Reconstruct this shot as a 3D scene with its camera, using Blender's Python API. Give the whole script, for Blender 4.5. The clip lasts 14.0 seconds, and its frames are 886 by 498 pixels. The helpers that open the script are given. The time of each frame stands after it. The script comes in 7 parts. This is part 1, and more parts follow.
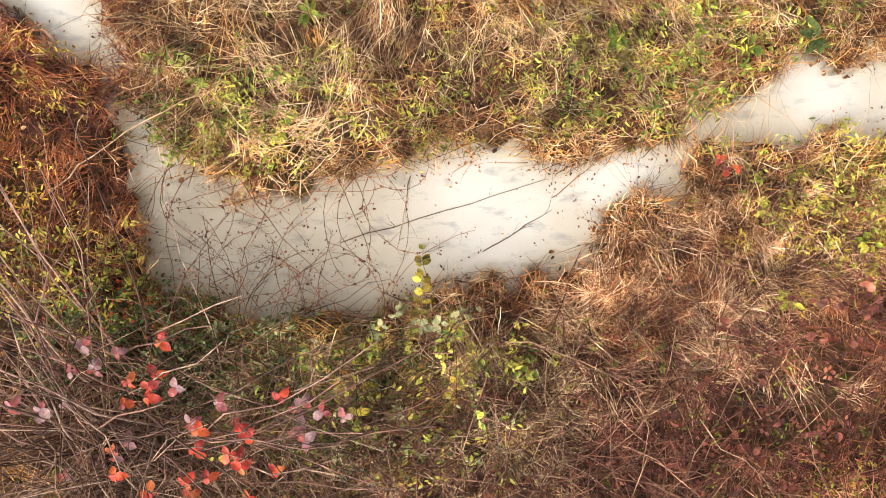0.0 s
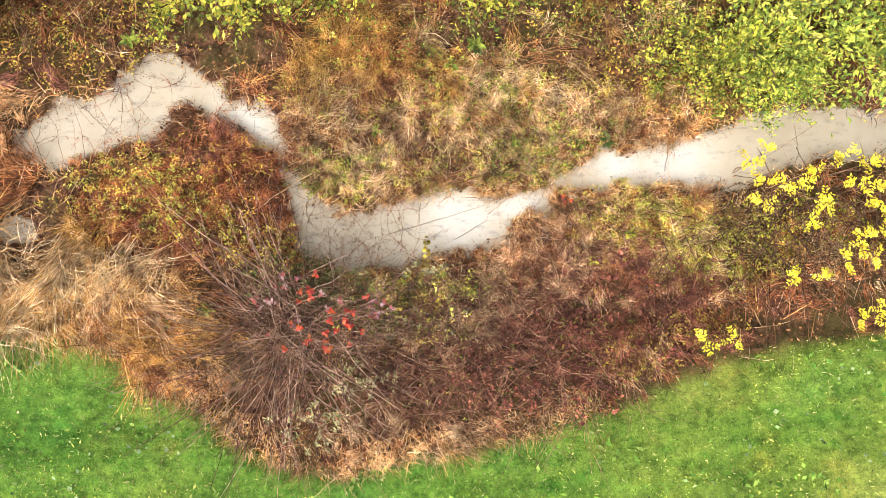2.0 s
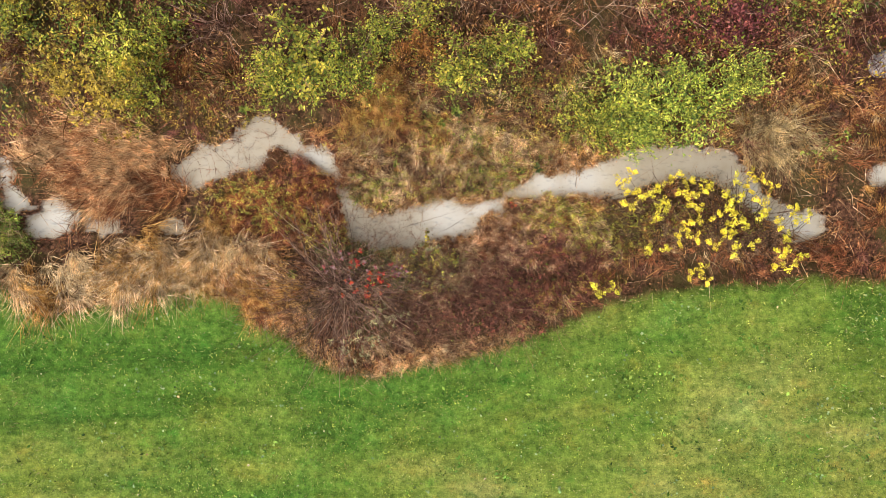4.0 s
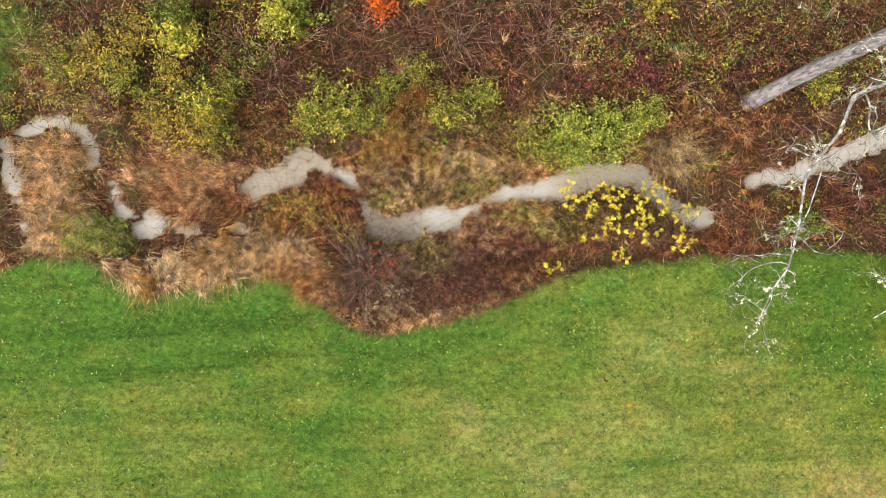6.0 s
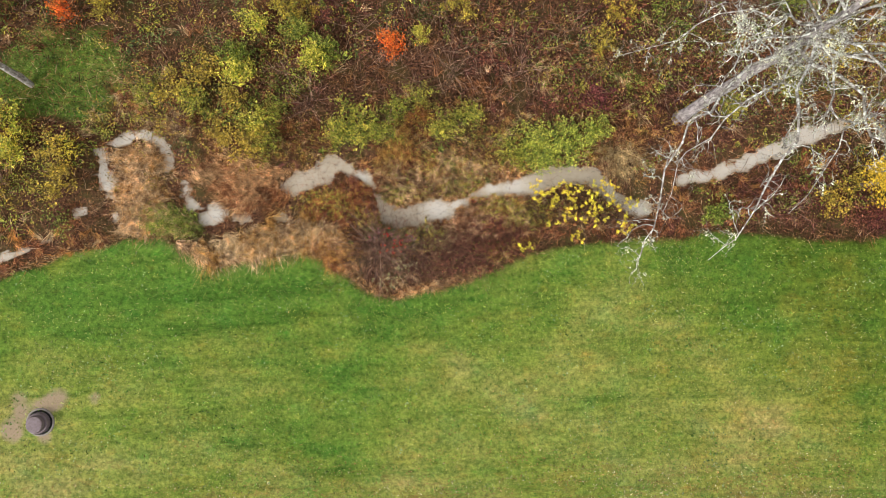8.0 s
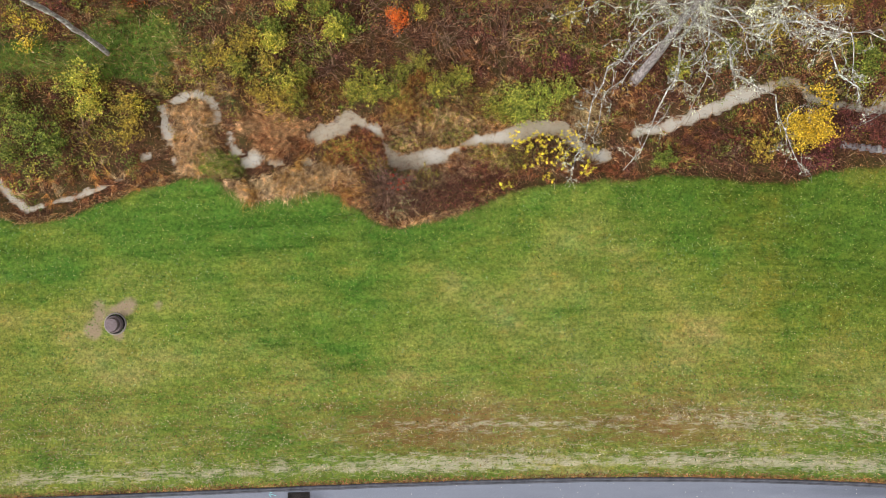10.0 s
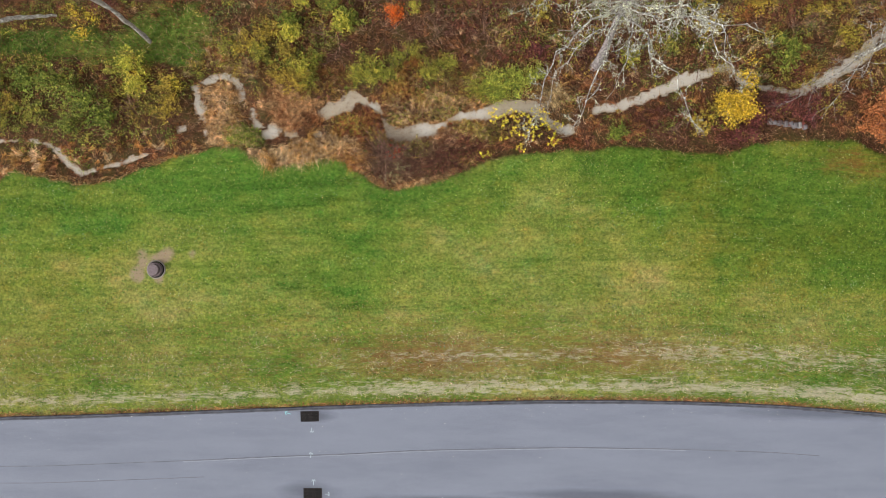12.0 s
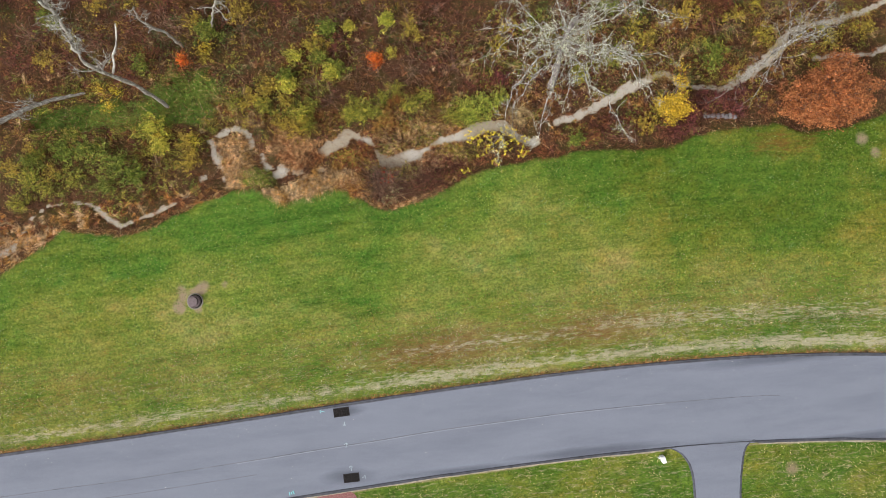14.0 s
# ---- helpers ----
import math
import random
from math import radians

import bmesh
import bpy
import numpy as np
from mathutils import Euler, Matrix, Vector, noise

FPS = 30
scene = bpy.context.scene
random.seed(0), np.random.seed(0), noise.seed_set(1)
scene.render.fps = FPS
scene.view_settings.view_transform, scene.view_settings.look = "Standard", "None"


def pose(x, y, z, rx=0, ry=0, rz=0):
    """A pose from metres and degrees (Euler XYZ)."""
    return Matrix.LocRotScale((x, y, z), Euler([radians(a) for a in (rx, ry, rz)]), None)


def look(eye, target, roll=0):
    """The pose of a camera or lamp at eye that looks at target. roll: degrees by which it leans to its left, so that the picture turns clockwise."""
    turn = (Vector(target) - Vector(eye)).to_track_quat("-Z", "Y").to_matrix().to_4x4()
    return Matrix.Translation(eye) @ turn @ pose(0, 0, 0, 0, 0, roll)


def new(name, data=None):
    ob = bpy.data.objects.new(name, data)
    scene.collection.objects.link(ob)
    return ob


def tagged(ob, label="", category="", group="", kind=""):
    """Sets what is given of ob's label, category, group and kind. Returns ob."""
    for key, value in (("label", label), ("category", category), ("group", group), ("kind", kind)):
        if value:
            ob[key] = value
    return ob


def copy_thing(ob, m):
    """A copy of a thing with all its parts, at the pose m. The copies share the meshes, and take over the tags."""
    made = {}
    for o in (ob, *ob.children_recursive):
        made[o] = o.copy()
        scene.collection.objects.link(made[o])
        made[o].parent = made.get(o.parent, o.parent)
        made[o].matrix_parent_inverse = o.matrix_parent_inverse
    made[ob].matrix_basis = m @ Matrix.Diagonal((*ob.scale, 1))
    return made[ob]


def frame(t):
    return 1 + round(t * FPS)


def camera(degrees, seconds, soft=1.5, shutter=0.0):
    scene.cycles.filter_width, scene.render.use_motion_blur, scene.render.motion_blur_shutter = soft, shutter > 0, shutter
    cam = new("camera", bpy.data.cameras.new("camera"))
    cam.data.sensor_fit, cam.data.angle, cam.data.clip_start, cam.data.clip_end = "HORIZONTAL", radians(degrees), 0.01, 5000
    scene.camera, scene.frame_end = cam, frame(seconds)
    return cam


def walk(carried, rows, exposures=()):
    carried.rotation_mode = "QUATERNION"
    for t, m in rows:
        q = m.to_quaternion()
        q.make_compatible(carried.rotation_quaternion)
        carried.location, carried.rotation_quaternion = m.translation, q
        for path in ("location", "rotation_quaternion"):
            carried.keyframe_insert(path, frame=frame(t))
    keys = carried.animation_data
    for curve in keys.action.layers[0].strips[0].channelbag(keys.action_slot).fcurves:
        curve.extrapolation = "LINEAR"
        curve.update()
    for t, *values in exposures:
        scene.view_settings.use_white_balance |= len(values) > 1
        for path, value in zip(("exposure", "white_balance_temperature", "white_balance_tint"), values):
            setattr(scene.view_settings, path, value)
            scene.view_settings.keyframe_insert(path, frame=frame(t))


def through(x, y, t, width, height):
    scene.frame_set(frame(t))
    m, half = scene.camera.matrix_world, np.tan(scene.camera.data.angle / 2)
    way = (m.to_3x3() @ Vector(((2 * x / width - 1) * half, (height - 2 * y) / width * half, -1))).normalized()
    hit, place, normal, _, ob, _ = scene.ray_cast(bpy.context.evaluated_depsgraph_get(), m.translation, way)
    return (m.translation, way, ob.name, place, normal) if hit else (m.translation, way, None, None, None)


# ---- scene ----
FOV = 72.0
cam = camera(FOV, 14.0, soft=0.5)
walk(cam, [
    (0.0, pose(0.050, 0.001, 4.351, -2.76, -0.81, 1.23)),
    (0.5, pose(0.063, -0.033, 5.084, -2.23, -0.63, 1.28)),
    (1.0, pose(0.047, -0.097, 6.565, -1.58, -0.85, 1.31)),
    (1.5, pose(0.056, -0.170, 8.191, -1.20, -0.88, 1.41)),
    (2.0, pose(0.143, -0.251, 9.819, -0.95, -0.53, 1.43)),
    (2.5, pose(0.228, -0.373, 11.420, -0.59, -0.24, 1.46)),
    (3.0, pose(0.303, -0.582, 13.021, -0.04, -0.15, 1.46)),
    (5.5, pose(0.159, -0.937, 20.692, -0.09, -1.18, -0.13)),
    (6.0, pose(0.181, -1.177, 22.298, 0.30, -1.15, -0.20)),
    (6.5, pose(0.159, -1.433, 23.935, 0.74, -1.19, -0.26)),
    (7.0, pose(0.142, -1.686, 25.592, 1.11, -1.26, -0.31)),
    (9.5, pose(1.174, -4.528, 33.558, 0.77, 0.44, -0.00)),
    (10.0, pose(1.479, -5.667, 35.253, 0.43, 0.71, 0.13)),
    (10.5, pose(1.691, -6.874, 36.879, 0.14, 0.82, -0.01)),
    (11.0, pose(1.901, -7.910, 38.514, 0.01, 0.82, 0.05)),
    (11.5, pose(2.149, -8.280, 40.245, 0.08, 0.81, 0.17)),
    (12.0, pose(2.441, -8.256, 41.875, 0.04, 0.84, 0.45)),
    (12.5, pose(2.555, -8.095, 43.578, -0.02, 0.70, 0.43)),
    (13.0, pose(2.467, -7.932, 45.288, -0.05, 0.47, -2.79)),
    (13.5, pose(2.445, -7.932, 46.979, 0.06, 0.37, -7.42)),
    (14.0, pose(2.524, -7.986, 48.694, 0.25, 0.43, -6.07)),
], [(0.0, 0.92), (1.5, 1.03), (2.0, 1.0), (3.0, 0.63), (6.5, 0.3), (9.5, 0.1), (14.0, 0.0)])

# ---- light: overcast sky with a broad, weak sun ----
SUN_EL, SUN_AZ = 38.0, 235.0
world = bpy.data.worlds.new("sky")
scene.world = world
world.use_nodes = True
wn, wl = world.node_tree.nodes, world.node_tree.links
sky = wn.new("ShaderNodeTexSky")
sky.sky_type = "NISHITA"
sky.sun_disc = False
sky.sun_elevation, sky.sun_rotation = radians(SUN_EL), radians(SUN_AZ)
sky.air_density, sky.dust_density, sky.ozone_density = 1.0, 4.0, 1.0
cloud = wn.new("ShaderNodeHueSaturation")
cloud.inputs["Saturation"].default_value = 0.10
wl.new(sky.outputs[0], cloud.inputs["Color"])
wl.new(cloud.outputs[0], wn["Background"].inputs["Color"])
wn["Background"].inputs["Strength"].default_value = 0.195
sun_data = bpy.data.lights.new("sun", "SUN")
sun_data.energy, sun_data.angle, sun_data.color = 1.2, radians(25), (1.0, 0.94, 0.84)
sun = new("sun", sun_data)
az, el = radians(SUN_AZ), radians(SUN_EL)
sun.matrix_basis = look((0, 0, 0), (-math.sin(az) * math.cos(el), -math.cos(az) * math.cos(el), -math.sin(el)))

rng = np.random.default_rng(7)


# ---- materials ----
def shader(name, rough=0.8, spec=0.3):
    m = bpy.data.materials.new(name)
    m.use_nodes = True
    b = m.node_tree.nodes["Principled BSDF"]
    b.inputs["Roughness"].default_value = rough
    b.inputs["Specular IOR Level"].default_value = spec
    return m, m.node_tree.nodes, m.node_tree.links, b


def ramp(nodes, stops, kind="LINEAR"):
    r = nodes.new("ShaderNodeValToRGB")
    r.color_ramp.interpolation = kind
    e = r.color_ramp.elements
    while len(e) < len(stops):
        e.new(0.5)
    for k, (p, c) in enumerate(stops):
        e[k].position, e[k].color = p, (*c, 1)
    return r


def noise_node(nodes, links, scale, detail=4.0, rough=0.6, stretch=None, coord="Object"):
    tc = nodes.new("ShaderNodeTexCoord")
    mp = nodes.new("ShaderNodeMapping")
    if stretch:
        mp.inputs["Scale"].default_value = stretch
    n = nodes.new("ShaderNodeTexNoise")
    n.inputs["Scale"].default_value = scale
    n.inputs["Detail"].default_value = detail
    n.inputs["Roughness"].default_value = rough
    links.new(tc.outputs[coord], mp.inputs["Vector"])
    links.new(mp.outputs[0], n.inputs["Vector"])
    return n


def mix(nodes, links, fac, a, b, kind="MIX"):
    m = nodes.new("ShaderNodeMix")
    m.data_type, m.blend_type = "RGBA", kind
    for sock, v in ((m.inputs[0], fac), (m.inputs[6], a), (m.inputs[7], b)):
        if isinstance(v, (int, float)):
            sock.default_value = v
        elif isinstance(v, tuple):
            sock.default_value = (*v, 1)
        else:
            links.new(v, sock)
    return m.outputs[2]


def bump(nodes, links, b, height, strength=0.5, dist=0.02):
    n = nodes.new("ShaderNodeBump")
    n.inputs["Strength"].default_value = strength
    n.inputs["Distance"].default_value = dist
    links.new(height, n.inputs["Height"])
    links.new(n.outputs[0], b.inputs["Normal"])


def plant(name, colours, rough=0.75, spec=0.14, through=0.0, clump=0.28, swing=0.55):
    """Blades, twigs or leaves: every separate piece takes its own tint from the list, and clumps lean to one end of it."""
    m, n, l, b = shader(name, rough, spec)
    g = n.new("ShaderNodeNewGeometry")
    oi = n.new("ShaderNodeObjectInfo")
    add = n.new("ShaderNodeMath")
    l.new(g.outputs["Random Per Island"], add.inputs[0])
    l.new(oi.outputs["Random"], add.inputs[1])
    fr = n.new("ShaderNodeMath")
    fr.operation = "FRACT"
    l.new(add.outputs[0], fr.inputs[0])
    tuft = noise_node(n, l, 1.0 / clump, 3.0, 0.7)
    tr = n.new("ShaderNodeMapRange")
    tr.inputs["From Min"].default_value, tr.inputs["From Max"].default_value = 0.32, 0.68
    l.new(tuft.outputs[0], tr.inputs["Value"])
    half = n.new("ShaderNodeMath")
    half.operation = "MULTIPLY_ADD"
    half.inputs[1].default_value = 0.72
    l.new(fr.outputs[0], half.inputs[0])
    sc = n.new("ShaderNodeMath")
    sc.operation = "MULTIPLY"
    sc.inputs[1].default_value = 0.42
    l.new(tr.outputs[0], sc.inputs[0])
    l.new(sc.outputs[0], half.inputs[2])
    k = len(colours)
    colours = [(c[0] * 1.09, c[1] * 1.04, c[2] * 0.95) for c in colours]
    cs = sorted(colours, key=lambda c: c[0] * 0.3 + c[1] * 0.6 + c[2] * 0.1)
    r = ramp(n, [(0.12 + 0.86 * i / (k - 1), c) for i, c in enumerate(cs)])
    l.new(half.outputs[0], r.inputs[0])
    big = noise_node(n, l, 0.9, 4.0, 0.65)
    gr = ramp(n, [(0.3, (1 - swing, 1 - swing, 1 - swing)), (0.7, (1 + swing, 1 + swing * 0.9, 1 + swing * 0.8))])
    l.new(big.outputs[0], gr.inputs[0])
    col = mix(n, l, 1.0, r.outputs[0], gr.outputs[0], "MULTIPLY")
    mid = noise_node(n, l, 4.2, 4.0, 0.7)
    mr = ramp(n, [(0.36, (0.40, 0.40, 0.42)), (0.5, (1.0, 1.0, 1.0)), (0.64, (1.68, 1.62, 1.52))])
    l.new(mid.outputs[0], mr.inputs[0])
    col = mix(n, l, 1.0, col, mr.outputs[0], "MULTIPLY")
    orr = ramp(n, [(0.0, (0.85, 0.92, 0.85)), (1.0, (1.12, 1.05, 1.1))])
    l.new(oi.outputs["Random"], orr.inputs[0])
    col = mix(n, l, 1.0, col, orr.outputs[0], "MULTIPLY")
    spot = noise_node(n, l, 55.0, 3.0, 0.6)
    spr = ramp(n, [(0.36, (0.74, 0.74, 0.76)), (0.62, (1.16, 1.15, 1.12))])
    l.new(spot.outputs[0], spr.inputs[0])
    col = mix(n, l, 1.0, col, spr.outputs[0], "MULTIPLY")
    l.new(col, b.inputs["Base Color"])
    if through:
        t = n.new("ShaderNodeBsdfTranslucent")
        l.new(col, t.inputs["Color"])
        a = n.new("ShaderNodeMixShader")
        a.inputs[0].default_value = through
        l.new(b.outputs[0], a.inputs[1])
        l.new(t.outputs[0], a.inputs[2])
        l.new(a.outputs[0], n["Material Output"].inputs["Surface"])
    return m


M = {}
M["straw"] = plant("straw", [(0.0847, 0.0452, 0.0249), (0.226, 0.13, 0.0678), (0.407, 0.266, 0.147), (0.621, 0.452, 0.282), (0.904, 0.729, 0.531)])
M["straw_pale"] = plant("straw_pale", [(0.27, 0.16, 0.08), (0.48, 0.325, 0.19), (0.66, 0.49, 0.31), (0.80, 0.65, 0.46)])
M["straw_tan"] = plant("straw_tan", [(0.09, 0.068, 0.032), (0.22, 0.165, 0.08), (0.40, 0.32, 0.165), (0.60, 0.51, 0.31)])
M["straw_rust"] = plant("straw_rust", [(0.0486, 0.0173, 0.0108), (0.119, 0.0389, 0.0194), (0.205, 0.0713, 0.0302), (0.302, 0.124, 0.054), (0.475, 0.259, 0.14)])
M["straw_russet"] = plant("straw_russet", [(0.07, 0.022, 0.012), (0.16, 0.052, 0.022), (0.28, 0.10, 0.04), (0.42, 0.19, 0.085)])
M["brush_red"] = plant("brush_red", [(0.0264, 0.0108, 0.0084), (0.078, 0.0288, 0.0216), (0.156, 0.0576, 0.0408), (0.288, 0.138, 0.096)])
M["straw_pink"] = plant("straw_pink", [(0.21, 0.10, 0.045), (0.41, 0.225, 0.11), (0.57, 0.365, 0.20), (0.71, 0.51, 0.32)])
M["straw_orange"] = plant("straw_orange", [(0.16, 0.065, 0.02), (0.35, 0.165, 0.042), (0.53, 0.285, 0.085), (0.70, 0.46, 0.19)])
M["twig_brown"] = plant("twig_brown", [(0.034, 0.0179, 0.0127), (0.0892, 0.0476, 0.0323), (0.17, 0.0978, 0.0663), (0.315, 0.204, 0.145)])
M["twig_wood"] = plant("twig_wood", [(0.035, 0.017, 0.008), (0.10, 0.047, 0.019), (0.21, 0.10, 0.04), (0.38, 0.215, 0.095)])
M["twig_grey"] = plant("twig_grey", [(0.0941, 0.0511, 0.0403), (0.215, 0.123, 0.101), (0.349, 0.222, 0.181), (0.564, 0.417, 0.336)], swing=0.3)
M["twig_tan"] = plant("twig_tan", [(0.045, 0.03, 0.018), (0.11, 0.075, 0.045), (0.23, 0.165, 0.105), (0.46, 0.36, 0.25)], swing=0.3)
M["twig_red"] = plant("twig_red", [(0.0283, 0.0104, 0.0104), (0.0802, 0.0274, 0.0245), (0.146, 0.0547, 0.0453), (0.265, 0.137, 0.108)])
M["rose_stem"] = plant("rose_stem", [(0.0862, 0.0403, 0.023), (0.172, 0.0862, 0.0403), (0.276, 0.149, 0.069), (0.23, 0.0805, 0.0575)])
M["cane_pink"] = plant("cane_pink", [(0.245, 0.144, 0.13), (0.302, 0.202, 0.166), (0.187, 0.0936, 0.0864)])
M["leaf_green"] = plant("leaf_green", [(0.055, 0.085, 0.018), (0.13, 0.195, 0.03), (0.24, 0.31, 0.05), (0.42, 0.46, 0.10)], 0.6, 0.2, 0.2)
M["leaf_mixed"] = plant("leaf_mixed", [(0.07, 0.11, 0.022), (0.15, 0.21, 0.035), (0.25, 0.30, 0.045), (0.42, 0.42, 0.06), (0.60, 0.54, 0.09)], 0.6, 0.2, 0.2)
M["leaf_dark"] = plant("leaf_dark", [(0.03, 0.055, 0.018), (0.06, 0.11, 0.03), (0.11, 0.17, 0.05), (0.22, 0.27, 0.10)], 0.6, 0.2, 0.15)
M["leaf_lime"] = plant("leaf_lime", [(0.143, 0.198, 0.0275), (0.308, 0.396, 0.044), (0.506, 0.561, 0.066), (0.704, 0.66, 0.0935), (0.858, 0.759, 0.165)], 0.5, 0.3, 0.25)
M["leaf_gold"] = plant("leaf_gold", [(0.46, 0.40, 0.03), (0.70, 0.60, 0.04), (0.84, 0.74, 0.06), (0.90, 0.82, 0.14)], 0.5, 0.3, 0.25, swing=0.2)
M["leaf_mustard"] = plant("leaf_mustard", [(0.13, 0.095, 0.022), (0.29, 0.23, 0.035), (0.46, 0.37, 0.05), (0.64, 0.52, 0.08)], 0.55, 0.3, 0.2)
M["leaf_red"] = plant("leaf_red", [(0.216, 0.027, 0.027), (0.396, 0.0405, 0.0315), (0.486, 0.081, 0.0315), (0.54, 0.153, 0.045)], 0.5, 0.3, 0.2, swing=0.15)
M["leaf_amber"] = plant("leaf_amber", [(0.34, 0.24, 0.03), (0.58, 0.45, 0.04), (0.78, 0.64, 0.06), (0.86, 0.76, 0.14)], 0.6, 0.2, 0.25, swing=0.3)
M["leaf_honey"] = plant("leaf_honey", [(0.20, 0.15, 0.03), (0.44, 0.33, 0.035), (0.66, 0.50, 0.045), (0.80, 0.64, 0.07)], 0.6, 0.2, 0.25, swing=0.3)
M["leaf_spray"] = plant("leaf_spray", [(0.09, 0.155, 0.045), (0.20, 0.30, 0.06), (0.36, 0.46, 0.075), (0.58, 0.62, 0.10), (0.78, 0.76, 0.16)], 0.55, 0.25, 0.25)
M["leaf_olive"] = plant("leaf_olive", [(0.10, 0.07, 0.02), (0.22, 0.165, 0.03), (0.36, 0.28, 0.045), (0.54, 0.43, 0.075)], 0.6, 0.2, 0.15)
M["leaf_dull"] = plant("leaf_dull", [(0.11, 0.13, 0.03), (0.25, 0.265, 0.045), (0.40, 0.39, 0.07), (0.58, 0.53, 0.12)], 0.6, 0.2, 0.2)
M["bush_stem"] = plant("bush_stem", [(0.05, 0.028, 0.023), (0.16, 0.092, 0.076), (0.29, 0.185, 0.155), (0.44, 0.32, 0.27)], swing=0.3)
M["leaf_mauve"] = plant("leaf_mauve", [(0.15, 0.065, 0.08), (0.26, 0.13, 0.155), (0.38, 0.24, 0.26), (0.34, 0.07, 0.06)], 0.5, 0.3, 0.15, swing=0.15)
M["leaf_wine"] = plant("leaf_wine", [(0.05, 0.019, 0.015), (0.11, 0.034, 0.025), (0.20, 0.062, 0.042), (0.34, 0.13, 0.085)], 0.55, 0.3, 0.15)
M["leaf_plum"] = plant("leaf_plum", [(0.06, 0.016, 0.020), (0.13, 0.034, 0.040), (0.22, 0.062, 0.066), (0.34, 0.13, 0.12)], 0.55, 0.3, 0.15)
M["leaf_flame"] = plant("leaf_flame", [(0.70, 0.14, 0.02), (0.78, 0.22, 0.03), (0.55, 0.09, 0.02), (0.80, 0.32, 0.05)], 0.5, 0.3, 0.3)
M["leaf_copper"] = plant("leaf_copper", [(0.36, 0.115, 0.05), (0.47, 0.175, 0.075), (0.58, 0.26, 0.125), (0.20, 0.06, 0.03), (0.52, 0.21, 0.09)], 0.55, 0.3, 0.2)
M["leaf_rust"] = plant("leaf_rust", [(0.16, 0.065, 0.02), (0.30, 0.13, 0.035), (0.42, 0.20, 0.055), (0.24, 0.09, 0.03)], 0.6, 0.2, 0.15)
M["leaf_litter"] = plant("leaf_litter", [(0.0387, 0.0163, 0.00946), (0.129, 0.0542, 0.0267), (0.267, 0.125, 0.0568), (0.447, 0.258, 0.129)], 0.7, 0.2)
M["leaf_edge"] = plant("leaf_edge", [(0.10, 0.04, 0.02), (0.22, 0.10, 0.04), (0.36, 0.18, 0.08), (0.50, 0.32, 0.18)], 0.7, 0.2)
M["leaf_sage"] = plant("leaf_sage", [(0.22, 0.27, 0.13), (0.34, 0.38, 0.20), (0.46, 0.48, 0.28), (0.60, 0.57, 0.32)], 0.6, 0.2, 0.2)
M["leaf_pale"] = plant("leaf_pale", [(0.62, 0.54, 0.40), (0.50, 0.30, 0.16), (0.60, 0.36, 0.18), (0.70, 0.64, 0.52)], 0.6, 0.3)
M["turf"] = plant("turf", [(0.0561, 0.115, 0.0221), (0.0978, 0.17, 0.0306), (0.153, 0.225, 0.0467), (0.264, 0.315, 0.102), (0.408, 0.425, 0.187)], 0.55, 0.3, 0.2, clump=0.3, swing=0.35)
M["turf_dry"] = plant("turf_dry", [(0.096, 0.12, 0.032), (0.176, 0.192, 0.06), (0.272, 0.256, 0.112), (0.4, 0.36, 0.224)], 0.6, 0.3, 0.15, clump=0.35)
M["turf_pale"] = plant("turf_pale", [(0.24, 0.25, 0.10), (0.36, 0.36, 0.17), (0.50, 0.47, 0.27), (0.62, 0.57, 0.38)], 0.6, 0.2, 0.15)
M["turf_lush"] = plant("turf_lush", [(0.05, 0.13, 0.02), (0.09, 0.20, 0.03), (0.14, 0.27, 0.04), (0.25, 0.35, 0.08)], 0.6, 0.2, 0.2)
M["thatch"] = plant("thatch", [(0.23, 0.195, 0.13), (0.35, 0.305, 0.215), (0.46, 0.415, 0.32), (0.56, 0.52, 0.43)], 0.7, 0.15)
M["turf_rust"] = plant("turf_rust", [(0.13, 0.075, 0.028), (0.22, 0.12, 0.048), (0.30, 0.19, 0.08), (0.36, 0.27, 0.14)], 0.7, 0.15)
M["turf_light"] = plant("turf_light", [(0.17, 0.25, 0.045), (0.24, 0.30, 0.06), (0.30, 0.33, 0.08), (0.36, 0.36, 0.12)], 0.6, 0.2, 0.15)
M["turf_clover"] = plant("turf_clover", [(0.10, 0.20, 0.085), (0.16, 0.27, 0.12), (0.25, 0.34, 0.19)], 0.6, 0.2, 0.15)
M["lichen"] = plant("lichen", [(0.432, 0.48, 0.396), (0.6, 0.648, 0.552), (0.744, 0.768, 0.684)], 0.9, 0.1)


def bark_material(name, dark, light, patch, amount, size=2.6):
    m, n, l, b = shader(name, 0.9, 0.15)
    g = noise_node(n, l, 11.0, 6.0, 0.75, (1, 1, 0.2))
    c = ramp(n, [(0.40, dark), (0.58, light)])
    l.new(g.outputs[0], c.inputs[0])
    p = noise_node(n, l, size, 5.0, 0.7)
    pr = ramp(n, [(amount, (0, 0, 0)), (amount + 0.12, (1, 1, 1))])
    l.new(p.outputs[0], pr.inputs[0])
    l.new(mix(n, l, pr.outputs[0], c.outputs[0], patch), b.inputs["Base Color"])
    bump(n, l, b, g.outputs[0], 0.7, 0.03)
    return m


